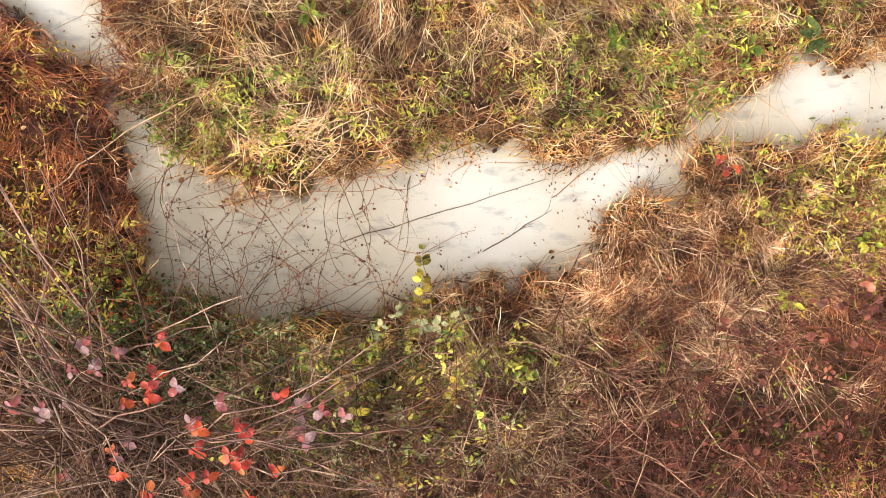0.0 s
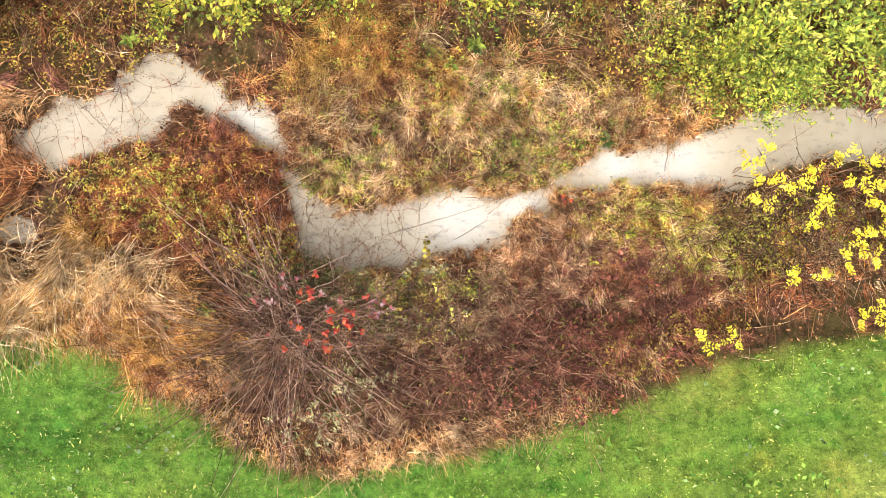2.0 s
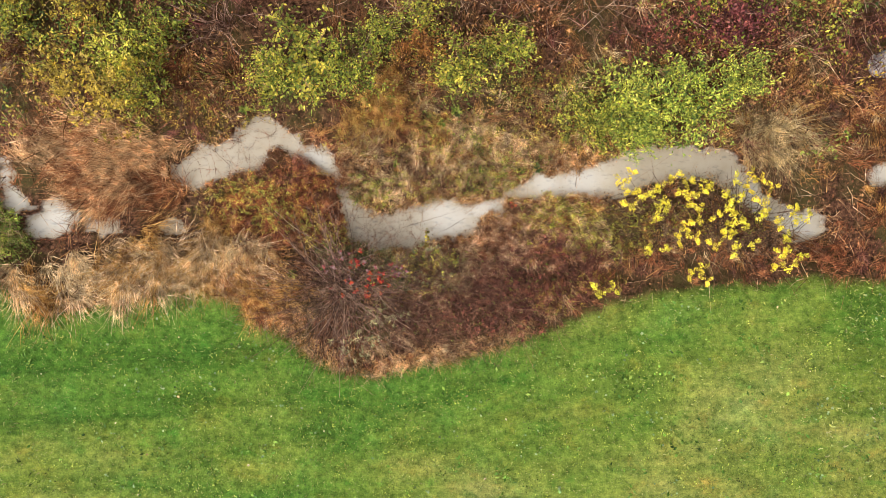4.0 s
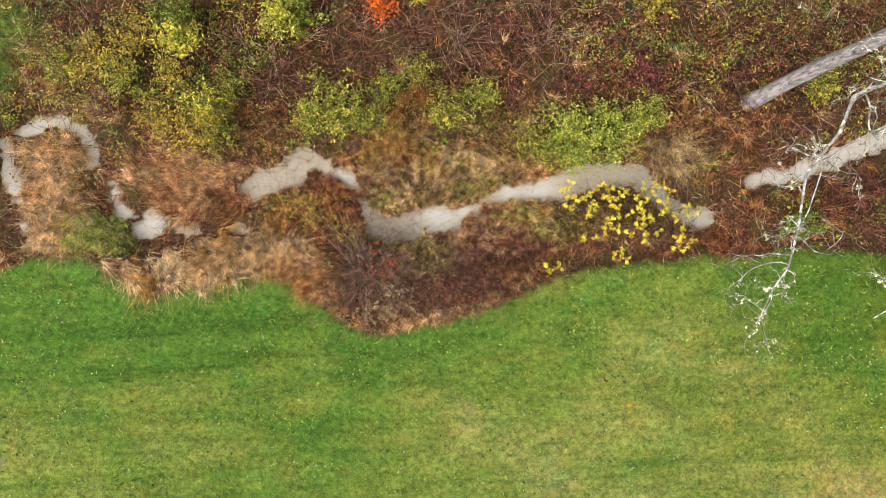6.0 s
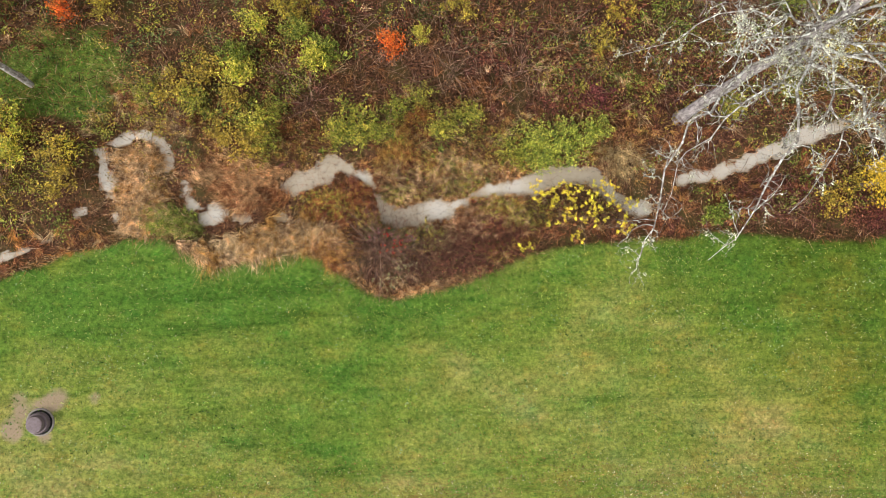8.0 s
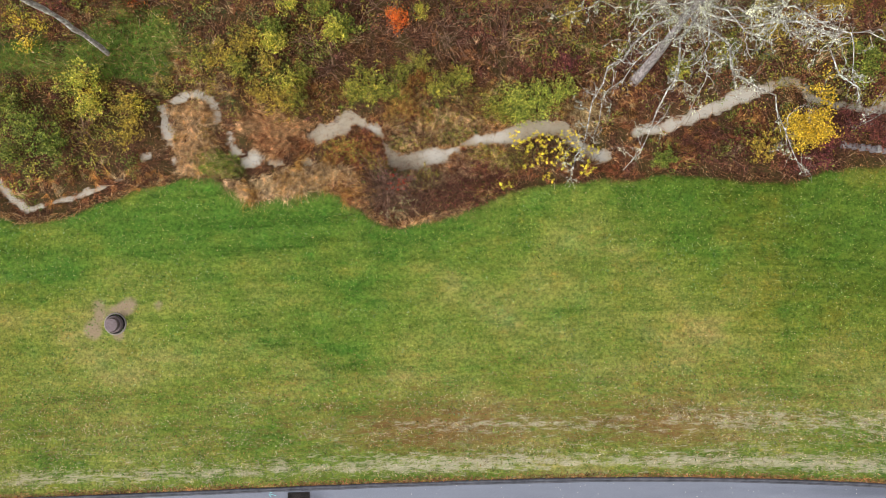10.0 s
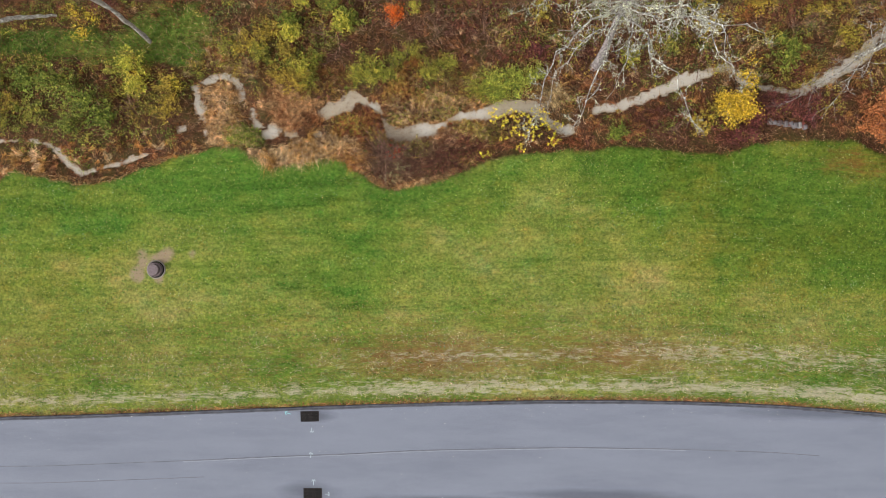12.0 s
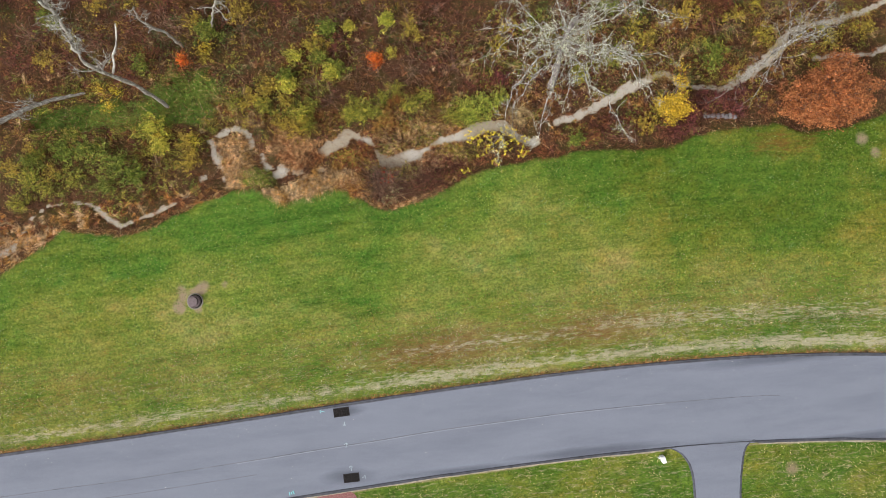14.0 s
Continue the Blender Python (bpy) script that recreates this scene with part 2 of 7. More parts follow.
M["bark"] = bark_material("bark", (0.13, 0.11, 0.11), (0.40, 0.355, 0.345), (0.045, 0.04, 0.045), 0.61, 1.6)
M["bark_white"] = bark_material("bark_white", (0.30, 0.27, 0.24), (0.62, 0.58, 0.52), (0.72, 0.70, 0.66), 0.5)
M["bark_grey"] = bark_material("bark_grey", (0.16, 0.135, 0.115), (0.42, 0.38, 0.33), (0.62, 0.60, 0.54), 0.50, 5.0)
M["bark_lichen"] = bark_material("bark_lichen", (0.13, 0.11, 0.095), (0.36, 0.325, 0.28), (0.76, 0.77, 0.71), 0.49, 6.0)


def ground_material():
    m, n, l, b = shader("ground_cover", 0.95, 0.1)
    # leaf mould and mud
    f = noise_node(n, l, 9.0, 8.0, 0.75)
    soil = ramp(n, [(0.40, (0.018, 0.009, 0.005)), (0.52, (0.092, 0.041, 0.024)), (0.66, (0.25, 0.125, 0.068))])
    l.new(f.outputs[0], soil.inputs[0])
    moss = noise_node(n, l, 0.8, 5.0, 0.7)
    mr = ramp(n, [(0.45, (0, 0, 0)), (0.62, (1, 1, 1))])
    l.new(moss.outputs[0], mr.inputs[0])
    earth = mix(n, l, mr.outputs[0], soil.outputs[0], mix(n, l, f.outputs[0], (0.018, 0.018, 0.006), (0.13, 0.095, 0.033)))
    # mown lawn: patches of green, olive and dry thatch, with fine blades
    big = noise_node(n, l, 0.2, 5.0, 0.62, (0.7, 1.3, 1))
    turf = ramp(n, [(0.22, (0.079, 0.160, 0.023)), (0.38, (0.143, 0.200, 0.034)), (0.54, (0.200, 0.230, 0.054)), (0.76, (0.315, 0.280, 0.105))])
    tone = n.new("ShaderNodeAttribute")
    tone.attribute_name = "tone"
    sh = n.new("ShaderNodeMath")
    l.new(big.outputs[0], sh.inputs[0])
    l.new(tone.outputs["Fac"], sh.inputs[1])
    l.new(sh.outputs[0], turf.inputs[0])
    fine = noise_node(n, l, 26.0, 6.0, 0.8)
    fr = ramp(n, [(0.32, (0.60, 0.62, 0.60)), (0.68, (1.44, 1.40, 1.33))])
    l.new(fine.outputs[0], fr.inputs[0])
    mid = noise_node(n, l, 1.2, 9.0, 0.8, (0.75, 1.25, 1))
    mdr = ramp(n, [(0.34, (0.62, 0.66, 0.62)), (0.66, (1.40, 1.34, 1.30))])
    l.new(mid.outputs[0], mdr.inputs[0])
    green = mix(n, l, 1.0, mix(n, l, 1.0, turf.outputs[0], fr.outputs[0], "MULTIPLY"), mdr.outputs[0], "MULTIPLY")
    # small tufts and weeds in the sward
    tu = noise_node(n, l, 4.6, 7.0, 0.76)
    tur = ramp(n, [(0.36, (0.48, 0.55, 0.48)), (0.5, (1.0, 1.0, 1.0)), (0.64, (1.55, 1.44, 1.48))])
    l.new(tu.outputs[0], tur.inputs[0])
    green = mix(n, l, 1.0, green, tur.outputs[0], "MULTIPLY")
    # clover, yellowed and thin places
    hue = noise_node(n, l, 0.5, 5.0, 0.65)
    hr = ramp(n, [(0.32, (0.80, 0.98, 1.05)), (0.46, (1.0, 1.0, 1.0)), (0.56, (1.0, 1.0, 1.0)), (0.70, (1.2, 1.02, 0.95))])
    l.new(hue.outputs[0], hr.inputs[0])
    green = mix(n, l, 1.0, green, hr.outputs[0], "MULTIPLY")
    spots = noise_node(n, l, 1.5, 6.0, 0.7, (0.75, 1.2, 1))
    sp = ramp(n, [(0.33, (0.72, 0.98, 0.82)), (0.44, (1.0, 1.0, 1.0)), (0.56, (1.0, 1.0, 1.0)), (0.66, (1.24, 0.98, 0.98)), (0.74, (1.45, 1.22, 1.55))])
    l.new(spots.outputs[0], sp.inputs[0])
    green = mix(n, l, 1.0, green, sp.outputs[0], "MULTIPLY")
    # thatch left in streaks that follow the road
    tc = n.new("ShaderNodeTexCoord")
    sep = n.new("ShaderNodeSeparateXYZ")
    l.new(tc.outputs["Object"], sep.inputs[0])
    along = n.new("ShaderNodeAttribute")
    along.attribute_name = "verge"
    com = n.new("ShaderNodeCombineXYZ")
    l.new(sep.outputs["X"], com.inputs["X"])
    l.new(along.outputs["Fac"], com.inputs["Y"])

    lines = n.new("ShaderNodeMapping")
    lines.inputs["Scale"].default_value = (0.08, 1.4, 1)
    l.new(com.outputs[0], lines.inputs["Vector"])
    mow = n.new("ShaderNodeTexNoise")
    mow.inputs["Scale"].default_value, mow.inputs["Detail"].default_value, mow.inputs["Roughness"].default_value = 0.9, 8.0, 0.75
    l.new(lines.outputs[0], mow.inputs["Vector"])
    mor = ramp(n, [(0.35, (0.60, 0.72, 0.62)), (0.46, (0.95, 0.98, 0.95)), (0.54, (1.03, 1.02, 1.03)), (0.66, (1.30, 1.16, 1.25))])
    l.new(mow.outputs[0], mor.inputs[0])
    green = mix(n, l, 1.0, green, mor.outputs[0], "MULTIPLY")

    def streak(scale, stretch, attribute, lo, hi, gain):
        mp = n.new("ShaderNodeMapping")
        mp.inputs["Scale"].default_value = stretch
        l.new(com.outputs[0], mp.inputs["Vector"])
        t = n.new("ShaderNodeTexNoise")
        t.inputs["Scale"].default_value, t.inputs["Detail"].default_value, t.inputs["Roughness"].default_value = scale, 9.0, 0.78
        l.new(mp.outputs[0], t.inputs["Vector"])
        at = n.new("ShaderNodeAttribute")
        at.attribute_name = attribute
        add = n.new("ShaderNodeMath")
        add.operation = "MULTIPLY_ADD"
        l.new(at.outputs["Fac"], add.inputs[0])
        add.inputs[1].default_value = gain
        l.new(t.outputs[0], add.inputs[2])
        r = ramp(n, [(lo, (0, 0, 0)), (hi, (0.85, 0.85, 0.85))])
        l.new(add.outputs[0], r.inputs[0])
        return r.outputs[0]

    green = mix(n, l, streak(2.2, (0.3, 1.3, 1), "rust", 0.62, 0.88, 0.37), green, mix(n, l, 1.0, (0.20, 0.105, 0.042), fr.outputs[0], "MULTIPLY"))
    green = mix(n, l, streak(2.4, (0.42, 1.6, 1), "dry", 0.70, 0.82, 0.30), green, mix(n, l, 1.0, (0.47, 0.42, 0.32), fr.outputs[0], "MULTIPLY"))
    olive = n.new("ShaderNodeAttribute")
    olive.attribute_name = "olive"
    green = mix(n, l, olive.outputs["Fac"], green, mix(n, l, 1.0, green, (1.05, 0.82, 0.72), "MULTIPLY"))
    lawn = n.new("ShaderNodeAttribute")
    lawn.attribute_name = "lawn"
    bare = n.new("ShaderNodeAttribute")
    bare.attribute_name = "bare"
    col = mix(n, l, lawn.outputs["Fac"], earth, green)
    br = n.new("ShaderNodeMath")
    br.operation = "MULTIPLY"
    l.new(bare.outputs["Fac"], br.inputs[0])
    l.new(mid.outputs[0], br.inputs[1])
    brr = ramp(n, [(0.22, (0, 0, 0)), (0.5, (1, 1, 1))])
    l.new(br.outputs[0], brr.inputs[0])
    col = mix(n, l, brr.outputs[0], col, mix(n, l, fine.outputs[0], (0.25, 0.18, 0.11), (0.42, 0.325, 0.22)))
    silt = n.new("ShaderNodeAttribute")
    silt.attribute_name = "silt"
    sl = n.new("ShaderNodeMath")
    sl.operation = "MULTIPLY"
    l.new(silt.outputs["Fac"], sl.inputs[0])
    l.new(f.outputs[0], sl.inputs[1])
    slr = ramp(n, [(0.12, (0, 0, 0)), (0.4, (1, 1, 1))])
    l.new(sl.outputs[0], slr.inputs[0])
    col = mix(n, l, slr.outputs[0], col, mix(n, l, fine.outputs[0], (0.30, 0.25, 0.19), (0.56, 0.50, 0.42)))
    l.new(col, b.inputs["Base Color"])
    bump(n, l, b, fine.outputs[0], 0.8, 0.03)
    return m


M["ground"] = ground_material()


def water_material():
    m, n, l, b = shader("silty_water", 0.25, 0.4)
    # this mask paints the bright sky's reflection into the base colour
    sky_pale = n.new("ShaderNodeAttribute")
    sky_pale.attribute_name = "sky_pale"
    g = noise_node(n, l, 2.2, 6.0, 0.65)
    su = n.new("ShaderNodeMath")
    su.operation = "MULTIPLY_ADD"
    su.inputs[1].default_value = 0.55
    l.new(g.outputs[0], su.inputs[0])
    l.new(sky_pale.outputs["Fac"], su.inputs[2])
    c = ramp(n, [(0.20, (0.345, 0.28, 0.19)), (0.40, (0.415, 0.348, 0.258)), (0.62, (0.47, 0.405, 0.317)), (0.95, (0.55, 0.51, 0.445))])
    l.new(su.outputs[0], c.inputs[0])
    # darker grey-blue smears, drawn out along x
    s = noise_node(n, l, 3.2, 5.0, 0.7, (1.0, 2.2, 1))
    sr = ramp(n, [(0.34, (0.72, 0.74, 0.79)), (0.46, (1.0, 1.0, 1.0))])
    l.new(s.outputs[0], sr.inputs[0])
    l.new(mix(n, l, 1.0, c.outputs[0], sr.outputs[0], "MULTIPLY"), b.inputs["Base Color"])
    w = noise_node(n, l, 7.0, 3.0, 0.5)
    bump(n, l, b, w.outputs[0], 0.08, 0.01)
    return m


M["water"] = water_material()


def asphalt_material():
    m, n, l, b = shader("asphalt", 0.85, 0.25)
    f = noise_node(n, l, 60.0, 4.0, 0.8)
    c = ramp(n, [(0.3, (0.165, 0.18, 0.23)), (0.7, (0.265, 0.285, 0.345))])
    l.new(f.outputs[0], c.inputs[0])
    w = noise_node(n, l, 0.45, 6.0, 0.65, (0.25, 1.2, 1))
    wr = ramp(n, [(0.33, (0.84, 0.84, 0.85)), (0.52, (0.97, 0.97, 0.97)), (0.75, (1.06, 1.06, 1.06))])
    l.new(w.outputs[0], wr.inputs[0])
    col = mix(n, l, 1.0, c.outputs[0], wr.outputs[0], "MULTIPLY")
    # damp dark stains spreading from the two drains, and along the south edge
    for cx, cy, sx, sy in ((-6.6, -19.75, 0.55, 1.6), (-7.2, -24.9, 0.35, 1.3), (12.0, -25.0, 0.12, 1.9), (27.0, -19.2, 0.10, 1.5), (2.0, -25.4, 0.16, 2.2), (33.0, -26.0, 0.10, 2.0)):
        tc = n.new("ShaderNodeTexCoord")
        mp = n.new("ShaderNodeMapping")
        mp.inputs["Location"].default_value = (-cx * sx, -cy * sy, 0)
        mp.inputs["Scale"].default_value = (sx, sy, 0)
        l.new(tc.outputs["Object"], mp.inputs["Vector"])
        ln = n.new("ShaderNodeVectorMath")
        ln.operation = "LENGTH"
        l.new(mp.outputs[0], ln.inputs[0])
        ad = n.new("ShaderNodeMath")
        l.new(ln.outputs["Value"], ad.inputs[0])
        l.new(w.outputs[0], ad.inputs[1])
        rr = ramp(n, [(0.55, (0.62, 0.62, 0.64)), (1.0, (1, 1, 1))])
        sc = n.new("ShaderNodeMath")
        sc.operation = "MULTIPLY"
        sc.inputs[1].default_value = 0.7
        l.new(ad.outputs[0], sc.inputs[0])
        l.new(sc.outputs[0], rr.inputs[0])
        col = mix(n, l, 1.0, col, rr.outputs[0], "MULTIPLY")
    l.new(col, b.inputs["Base Color"])
    bump(n, l, b, f.outputs[0], 0.4, 0.006)
    return m


M["asphalt"] = asphalt_material()


def mottled(name, a, c, scale=8.0, rough=0.85, spec=0.25, metal=0.0):
    m, n, l, b = shader(name, rough, spec)
    g = noise_node(n, l, scale, 6.0, 0.7)
    r = ramp(n, [(0.3, a), (0.7, c)])
    l.new(g.outputs[0], r.inputs[0])
    l.new(r.outputs[0], b.inputs["Base Color"])
    b.inputs["Metallic"].default_value = metal
    bump(n, l, b, g.outputs[0], 0.4, 0.01)
    return m


M["asphalt_dark"] = mottled("asphalt_dark", (0.045, 0.046, 0.056), (0.125, 0.128, 0.15), 2.0)
M["tar"] = mottled("tar", (0.10, 0.105, 0.125), (0.22, 0.23, 0.27), 1.5)
M["dirt"] = mottled("dirt", (0.22, 0.18, 0.12), (0.50, 0.44, 0.36), 3.0)
M["seam_pale"] = mottled("seam_pale", (0.22, 0.235, 0.285), (0.34, 0.355, 0.41), 2.0)
M["iron"] = mottled("iron", (0.012, 0.011, 0.012), (0.04, 0.03, 0.03), 14.0, 0.6, 0.4, 0.6)
# near-black colour that stands in for the shade inside the drain and riser
M["pit_shade"] = mottled("pit_shade", (0.008, 0.008, 0.008), (0.02, 0.018, 0.016), 10.0)
M["paint_cyan"] = mottled("paint_cyan", (0.20, 0.55, 0.60), (0.35, 0.72, 0.75), 30.0)
M["paint_pale"] = mottled("paint_pale", (0.55, 0.65, 0.70), (0.42, 0.50, 0.55), 30.0)
M["paint_yellow"] = mottled("paint_yellow", (0.62, 0.55, 0.10), (0.72, 0.66, 0.25), 30.0)
M["concrete"] = mottled("concrete", (0.20, 0.17, 0.15), (0.36, 0.32, 0.29), 7.0)
M["riser_brown"] = mottled("riser_brown", (0.14, 0.105, 0.11), (0.22, 0.17, 0.18), 9.0, 0.7)
M["grit"] = mottled("grit", (0.42, 0.40, 0.36), (0.72, 0.70, 0.66), 0.8)
M["stone_pale"] = mottled("stone_pale", (0.09, 0.088, 0.088), (0.42, 0.41, 0.40), 4.0)
M["stone"] = mottled("stone", (0.10, 0.092, 0.10), (0.24, 0.225, 0.235), 9.0, 0.9)
M["white_box"] = mottled("white_box", (0.74, 0.74, 0.76), (0.84, 0.84, 0.84), 5.0, 0.5, 0.4)
M["mulch"] = mottled("mulch", (0.14, 0.05, 0.05), (0.40, 0.19, 0.18), 9.0)


# ---- mesh helpers ----
def mesh_from(name, verts, faces):
    """A mesh from arrays: verts (n, 3) and a list of face arrays (m, k)."""
    me = bpy.data.meshes.new(name)
    verts = np.asarray(verts, dtype=np.float32).reshape(-1, 3)
    faces = [np.asarray(f, dtype=np.int32) for f in faces if len(f)]
    me.vertices.add(len(verts))
    me.vertices.foreach_set("co", verts.ravel())
    loops = np.concatenate([f.ravel() for f in faces])
    sizes = np.concatenate([np.full(len(f), f.shape[1], dtype=np.int32) for f in faces])
    starts = np.concatenate([[0], np.cumsum(sizes)[:-1]]).astype(np.int32)
    me.loops.add(len(loops))
    me.loops.foreach_set("vertex_index", loops)
    me.polygons.add(len(sizes))
    me.polygons.foreach_set("loop_start", starts)
    me.polygons.foreach_set("loop_total", sizes)
    me.update(calc_edges=True)
    return me


def merge(*pieces):
    """Several (verts, faces) sets joined into one."""
    vs, fs, k = [], [], 0
    for v, f in pieces:
        vs.append(v)
        fs += [a + k for a in f]
        k += len(v)
    return np.concatenate(vs), fs


def unit(v):
    return v / np.maximum(np.linalg.norm(v, axis=-1, keepdims=True), 1e-9)


def tubes(P, R, sides=3):
    """Tapered round twigs along the paths P (n, s, 3) with radii R (n, s)."""
    n, s, _ = P.shape
    T = unit(np.gradient(P, axis=1))
    ref = np.where(np.abs(T[..., 2:3]) > 0.8, np.array([1.0, 0, 0]), np.array([0, 0, 1.0]))
    A = unit(np.cross(T, ref))
    B = np.cross(T, A)
    ang = np.arange(sides) * 2 * np.pi / sides
    V = P[:, :, None, :] + R[:, :, None, None] * (A[:, :, None, :] * np.cos(ang)[:, None] + B[:, :, None, :] * np.sin(ang)[:, None])
    i = (np.arange(n) * s * sides)[:, None, None]
    j = (np.arange(s - 1) * sides)[None, :, None]
    k = np.arange(sides)[None, None, :]
    k2 = (k + 1) % sides
    F = np.stack([i + j + k, i + j + k2, i + j + sides + k2, i + j + sides + k], -1).reshape(-1, 4)
    return V.reshape(-1, 3), [F]


def diamonds(C, D, N, L, W):
    """Small four-cornered leaves at C along D."""
    u, s = unit(D), unit(np.cross(N, D))
    V = np.stack([C - u * L[:, None] * 0.5, C + s * W[:, None] * 0.5, C + u * L[:, None] * 0.5, C - s * W[:, None] * 0.5], 1)
    return V.reshape(-1, 3), [np.arange(len(C) * 4).reshape(-1, 4)]


def blades(P, W):
    """Flat grass blades along the paths P (n, s, 3), W (n,) wide, narrowing to a point."""
    n, s, _ = P.shape
    T = unit(np.gradient(P, axis=1))
    side = unit(np.cross(T, np.array([0, 0, 1.0])) + rng.normal(0, 0.35, (n, 1, 3)))
    w = np.linspace(1, 0.12, s)[None, :, None] * W[:, None, None] * 0.5
    V = np.stack([P - side * w, P + side * w], 2)
    i = (np.arange(n) * s * 2)[:, None]
    j = (np.arange(s - 1) * 2)[None, :]
    F = np.stack([i + j, i + j + 1, i + j + 3, i + j + 2], -1).reshape(-1, 4)
    return V.reshape(-1, 3), [F]


def leaves(C, D, N, L, W):
    """Leaves folded along the midrib: base C, way D, normal N, length L, width W."""
    D = unit(D)
    S = unit(np.cross(N, D))
    U = np.cross(D, S)
    L, W = L[:, None], W[:, None]
    lift = U * W * 0.16
    V = np.stack([C, C + D * L * 0.28 + S * W * 0.46 + lift, C + D * L * 0.68 + S * W * 0.40 + lift, C + D * L - U * L * 0.08,
                  C + D * L * 0.68 - S * W * 0.40 + lift, C + D * L * 0.28 - S * W * 0.46 + lift], 1)
    i = (np.arange(len(C)) * 6)[:, None]
    F = np.concatenate([i + np.array([[0, 3, 2, 1]]), i + np.array([[0, 5, 4, 3]])])
    return V.reshape(-1, 3), [F]


def broad_leaf(c, d, nrm, L, W):
    """One large leaf with a rounded, slightly toothed outline, a folded midrib and a drooping tip."""
    d = unit(np.asarray(d, float))
    s = unit(np.cross(nrm, d))
    u = np.cross(d, s)
    ts = np.array([0.0, 0.14, 0.32, 0.5, 0.68, 0.85, 1.0])
    ws = np.array([0.04, 0.30, 0.47, 0.50, 0.40, 0.22, 0.0]) * rng.uniform(0.92, 1.08, 7)
    droop = -0.22 * ts ** 2 + 0.05 * np.sin(ts * 7 + rng.random() * 6)
    mid = c + np.outer(ts * L, d) + np.outer(droop * L, u)
    up = np.outer(ws * W * 0.35, u)
    left, right = mid + np.outer(ws * W, s) + up, mid - np.outer(ws * W, s) + up
    V = np.concatenate([mid, left, right])
    F = []
    for k in range(6):
        F += [(k, k + 1, 8 + k, 7 + k), (k, 14 + k, 15 + k, k + 1)]
    return V, [np.array(F)]


JOINED = {"foliage", "stem_mass", "branchwork", "twigwork", "lichen", "crown"}


def link(name, geo, material, parent=None, label=""):
    me = mesh_from(name, *geo)
    me.materials.append(M[material])
    ob = new(name, me)
    if parent is not None:
        ob.parent = parent
    if label:
        ob["label"] = label
    if name in JOINED:
        ob["kind"] = "stuff"
    return ob


def part(name, bm, material, parent, label=""):
    me = bpy.data.meshes.new(name)
    bm.to_mesh(me)
    bm.free()
    me.materials.append(M[material])
    ob = new(name, me)
    ob.parent = parent
    if label:
        ob["label"] = label
    return ob


def root(name, m, label, category, group=""):
    ob = new(name)
    ob.empty_display_size = 0.2
    ob.matrix_basis = m
    return tagged(ob, label, category, group)


def box_bm(sx, sy, sz, m=None, bevel=0.0):
    bm = bmesh.new()
    bmesh.ops.create_cube(bm, size=1.0)
    bmesh.ops.scale(bm, vec=(sx, sy, sz), verts=bm.verts)
    if bevel:
        bmesh.ops.bevel(bm, geom=bm.edges, offset=bevel, segments=2, affect="EDGES", profile=0.6)
    if m is not None:
        bmesh.ops.transform(bm, matrix=m, verts=bm.verts)
    return bm


def ring_bm(profile, sides=40, cap=True):
    """A turned shape from (radius, height) steps."""
    bm = bmesh.new()
    rows = [[bm.verts.new((r * math.cos(2 * math.pi * k / sides), r * math.sin(2 * math.pi * k / sides), z)) for k in range(sides)] for r, z in profile]
    for a, b in zip(rows, rows[1:]):
        for k in range(sides):
            bm.faces.new((a[k], a[(k + 1) % sides], b[(k + 1) % sides], b[k]))
    if cap:
        bm.faces.new(rows[-1])
    return bm


# ---- the plan: noise, creek, lawn's edge, heights ----
LAT = np.random.default_rng(3).random((64, 64))


def vnoise(x, y, size, ox=0.0):
    u, v = np.asarray(x) / size + ox + 100.0, np.asarray(y) / size + ox * 1.7 + 100.0
    iu, iv = np.floor(u).astype(int), np.floor(v).astype(int)
    fu, fv = u - iu, v - iv
    fu, fv = fu * fu * (3 - 2 * fu), fv * fv * (3 - 2 * fv)
    a, b = LAT[iu % 64, iv % 64], LAT[(iu + 1) % 64, iv % 64]
    c, d = LAT[iu % 64, (iv + 1) % 64], LAT[(iu + 1) % 64, (iv + 1) % 64]
    return (a * (1 - fu) + b * fu) * (1 - fv) + (c * (1 - fu) + d * fu) * fv - 0.5


def drift(x, y, size, ox=0.0):
    """Soft patches with no grid to them: three turned and bent layers of noise."""
    x, y = np.asarray(x, float), np.asarray(y, float)
    x, y = x + size * 0.9 * vnoise(x, y, size * 0.7, ox + 5), y + size * 0.9 * vnoise(x, y, size * 0.7, ox + 9)
    out = 0.0
    for k, (s, a) in enumerate(((1.0, 0.5), (0.55, 0.35), (0.3, 0.25))):
        c, d = math.cos(0.7 + 1.1 * k), math.sin(0.7 + 1.1 * k)
        out = out + a * vnoise(c * x - d * y, d * x + c * y, size * s, ox + k)
    return out


# centre line of the stream from west to east: x, y, half width
CREEK_W = [(-44, -8, 0.15), (-36.5, -4.9, 0.16), (-32.7, -4.2, 0.2), (-30.8, -1.8, 0.02), (-29.4, -0.9, 0.0), (-27.3, -0.8, 0.04), (-26.4, -1.0, 0.08), (-25.74, -1.21, 0.18), (-24.76, -2.3, 0.19),
           (-23.7, -3.1, 0.19), (-22.6, -2.85, 0.03), (-20.9, -2.43, 0.12), (-19.15, -1.83, 0.1), (-18.0, -1.38, 0.05), (-17.0, -0.6, -0.05), (-16.66, 0.05, 0.22), (-16.4, 0.1, 0.1)]
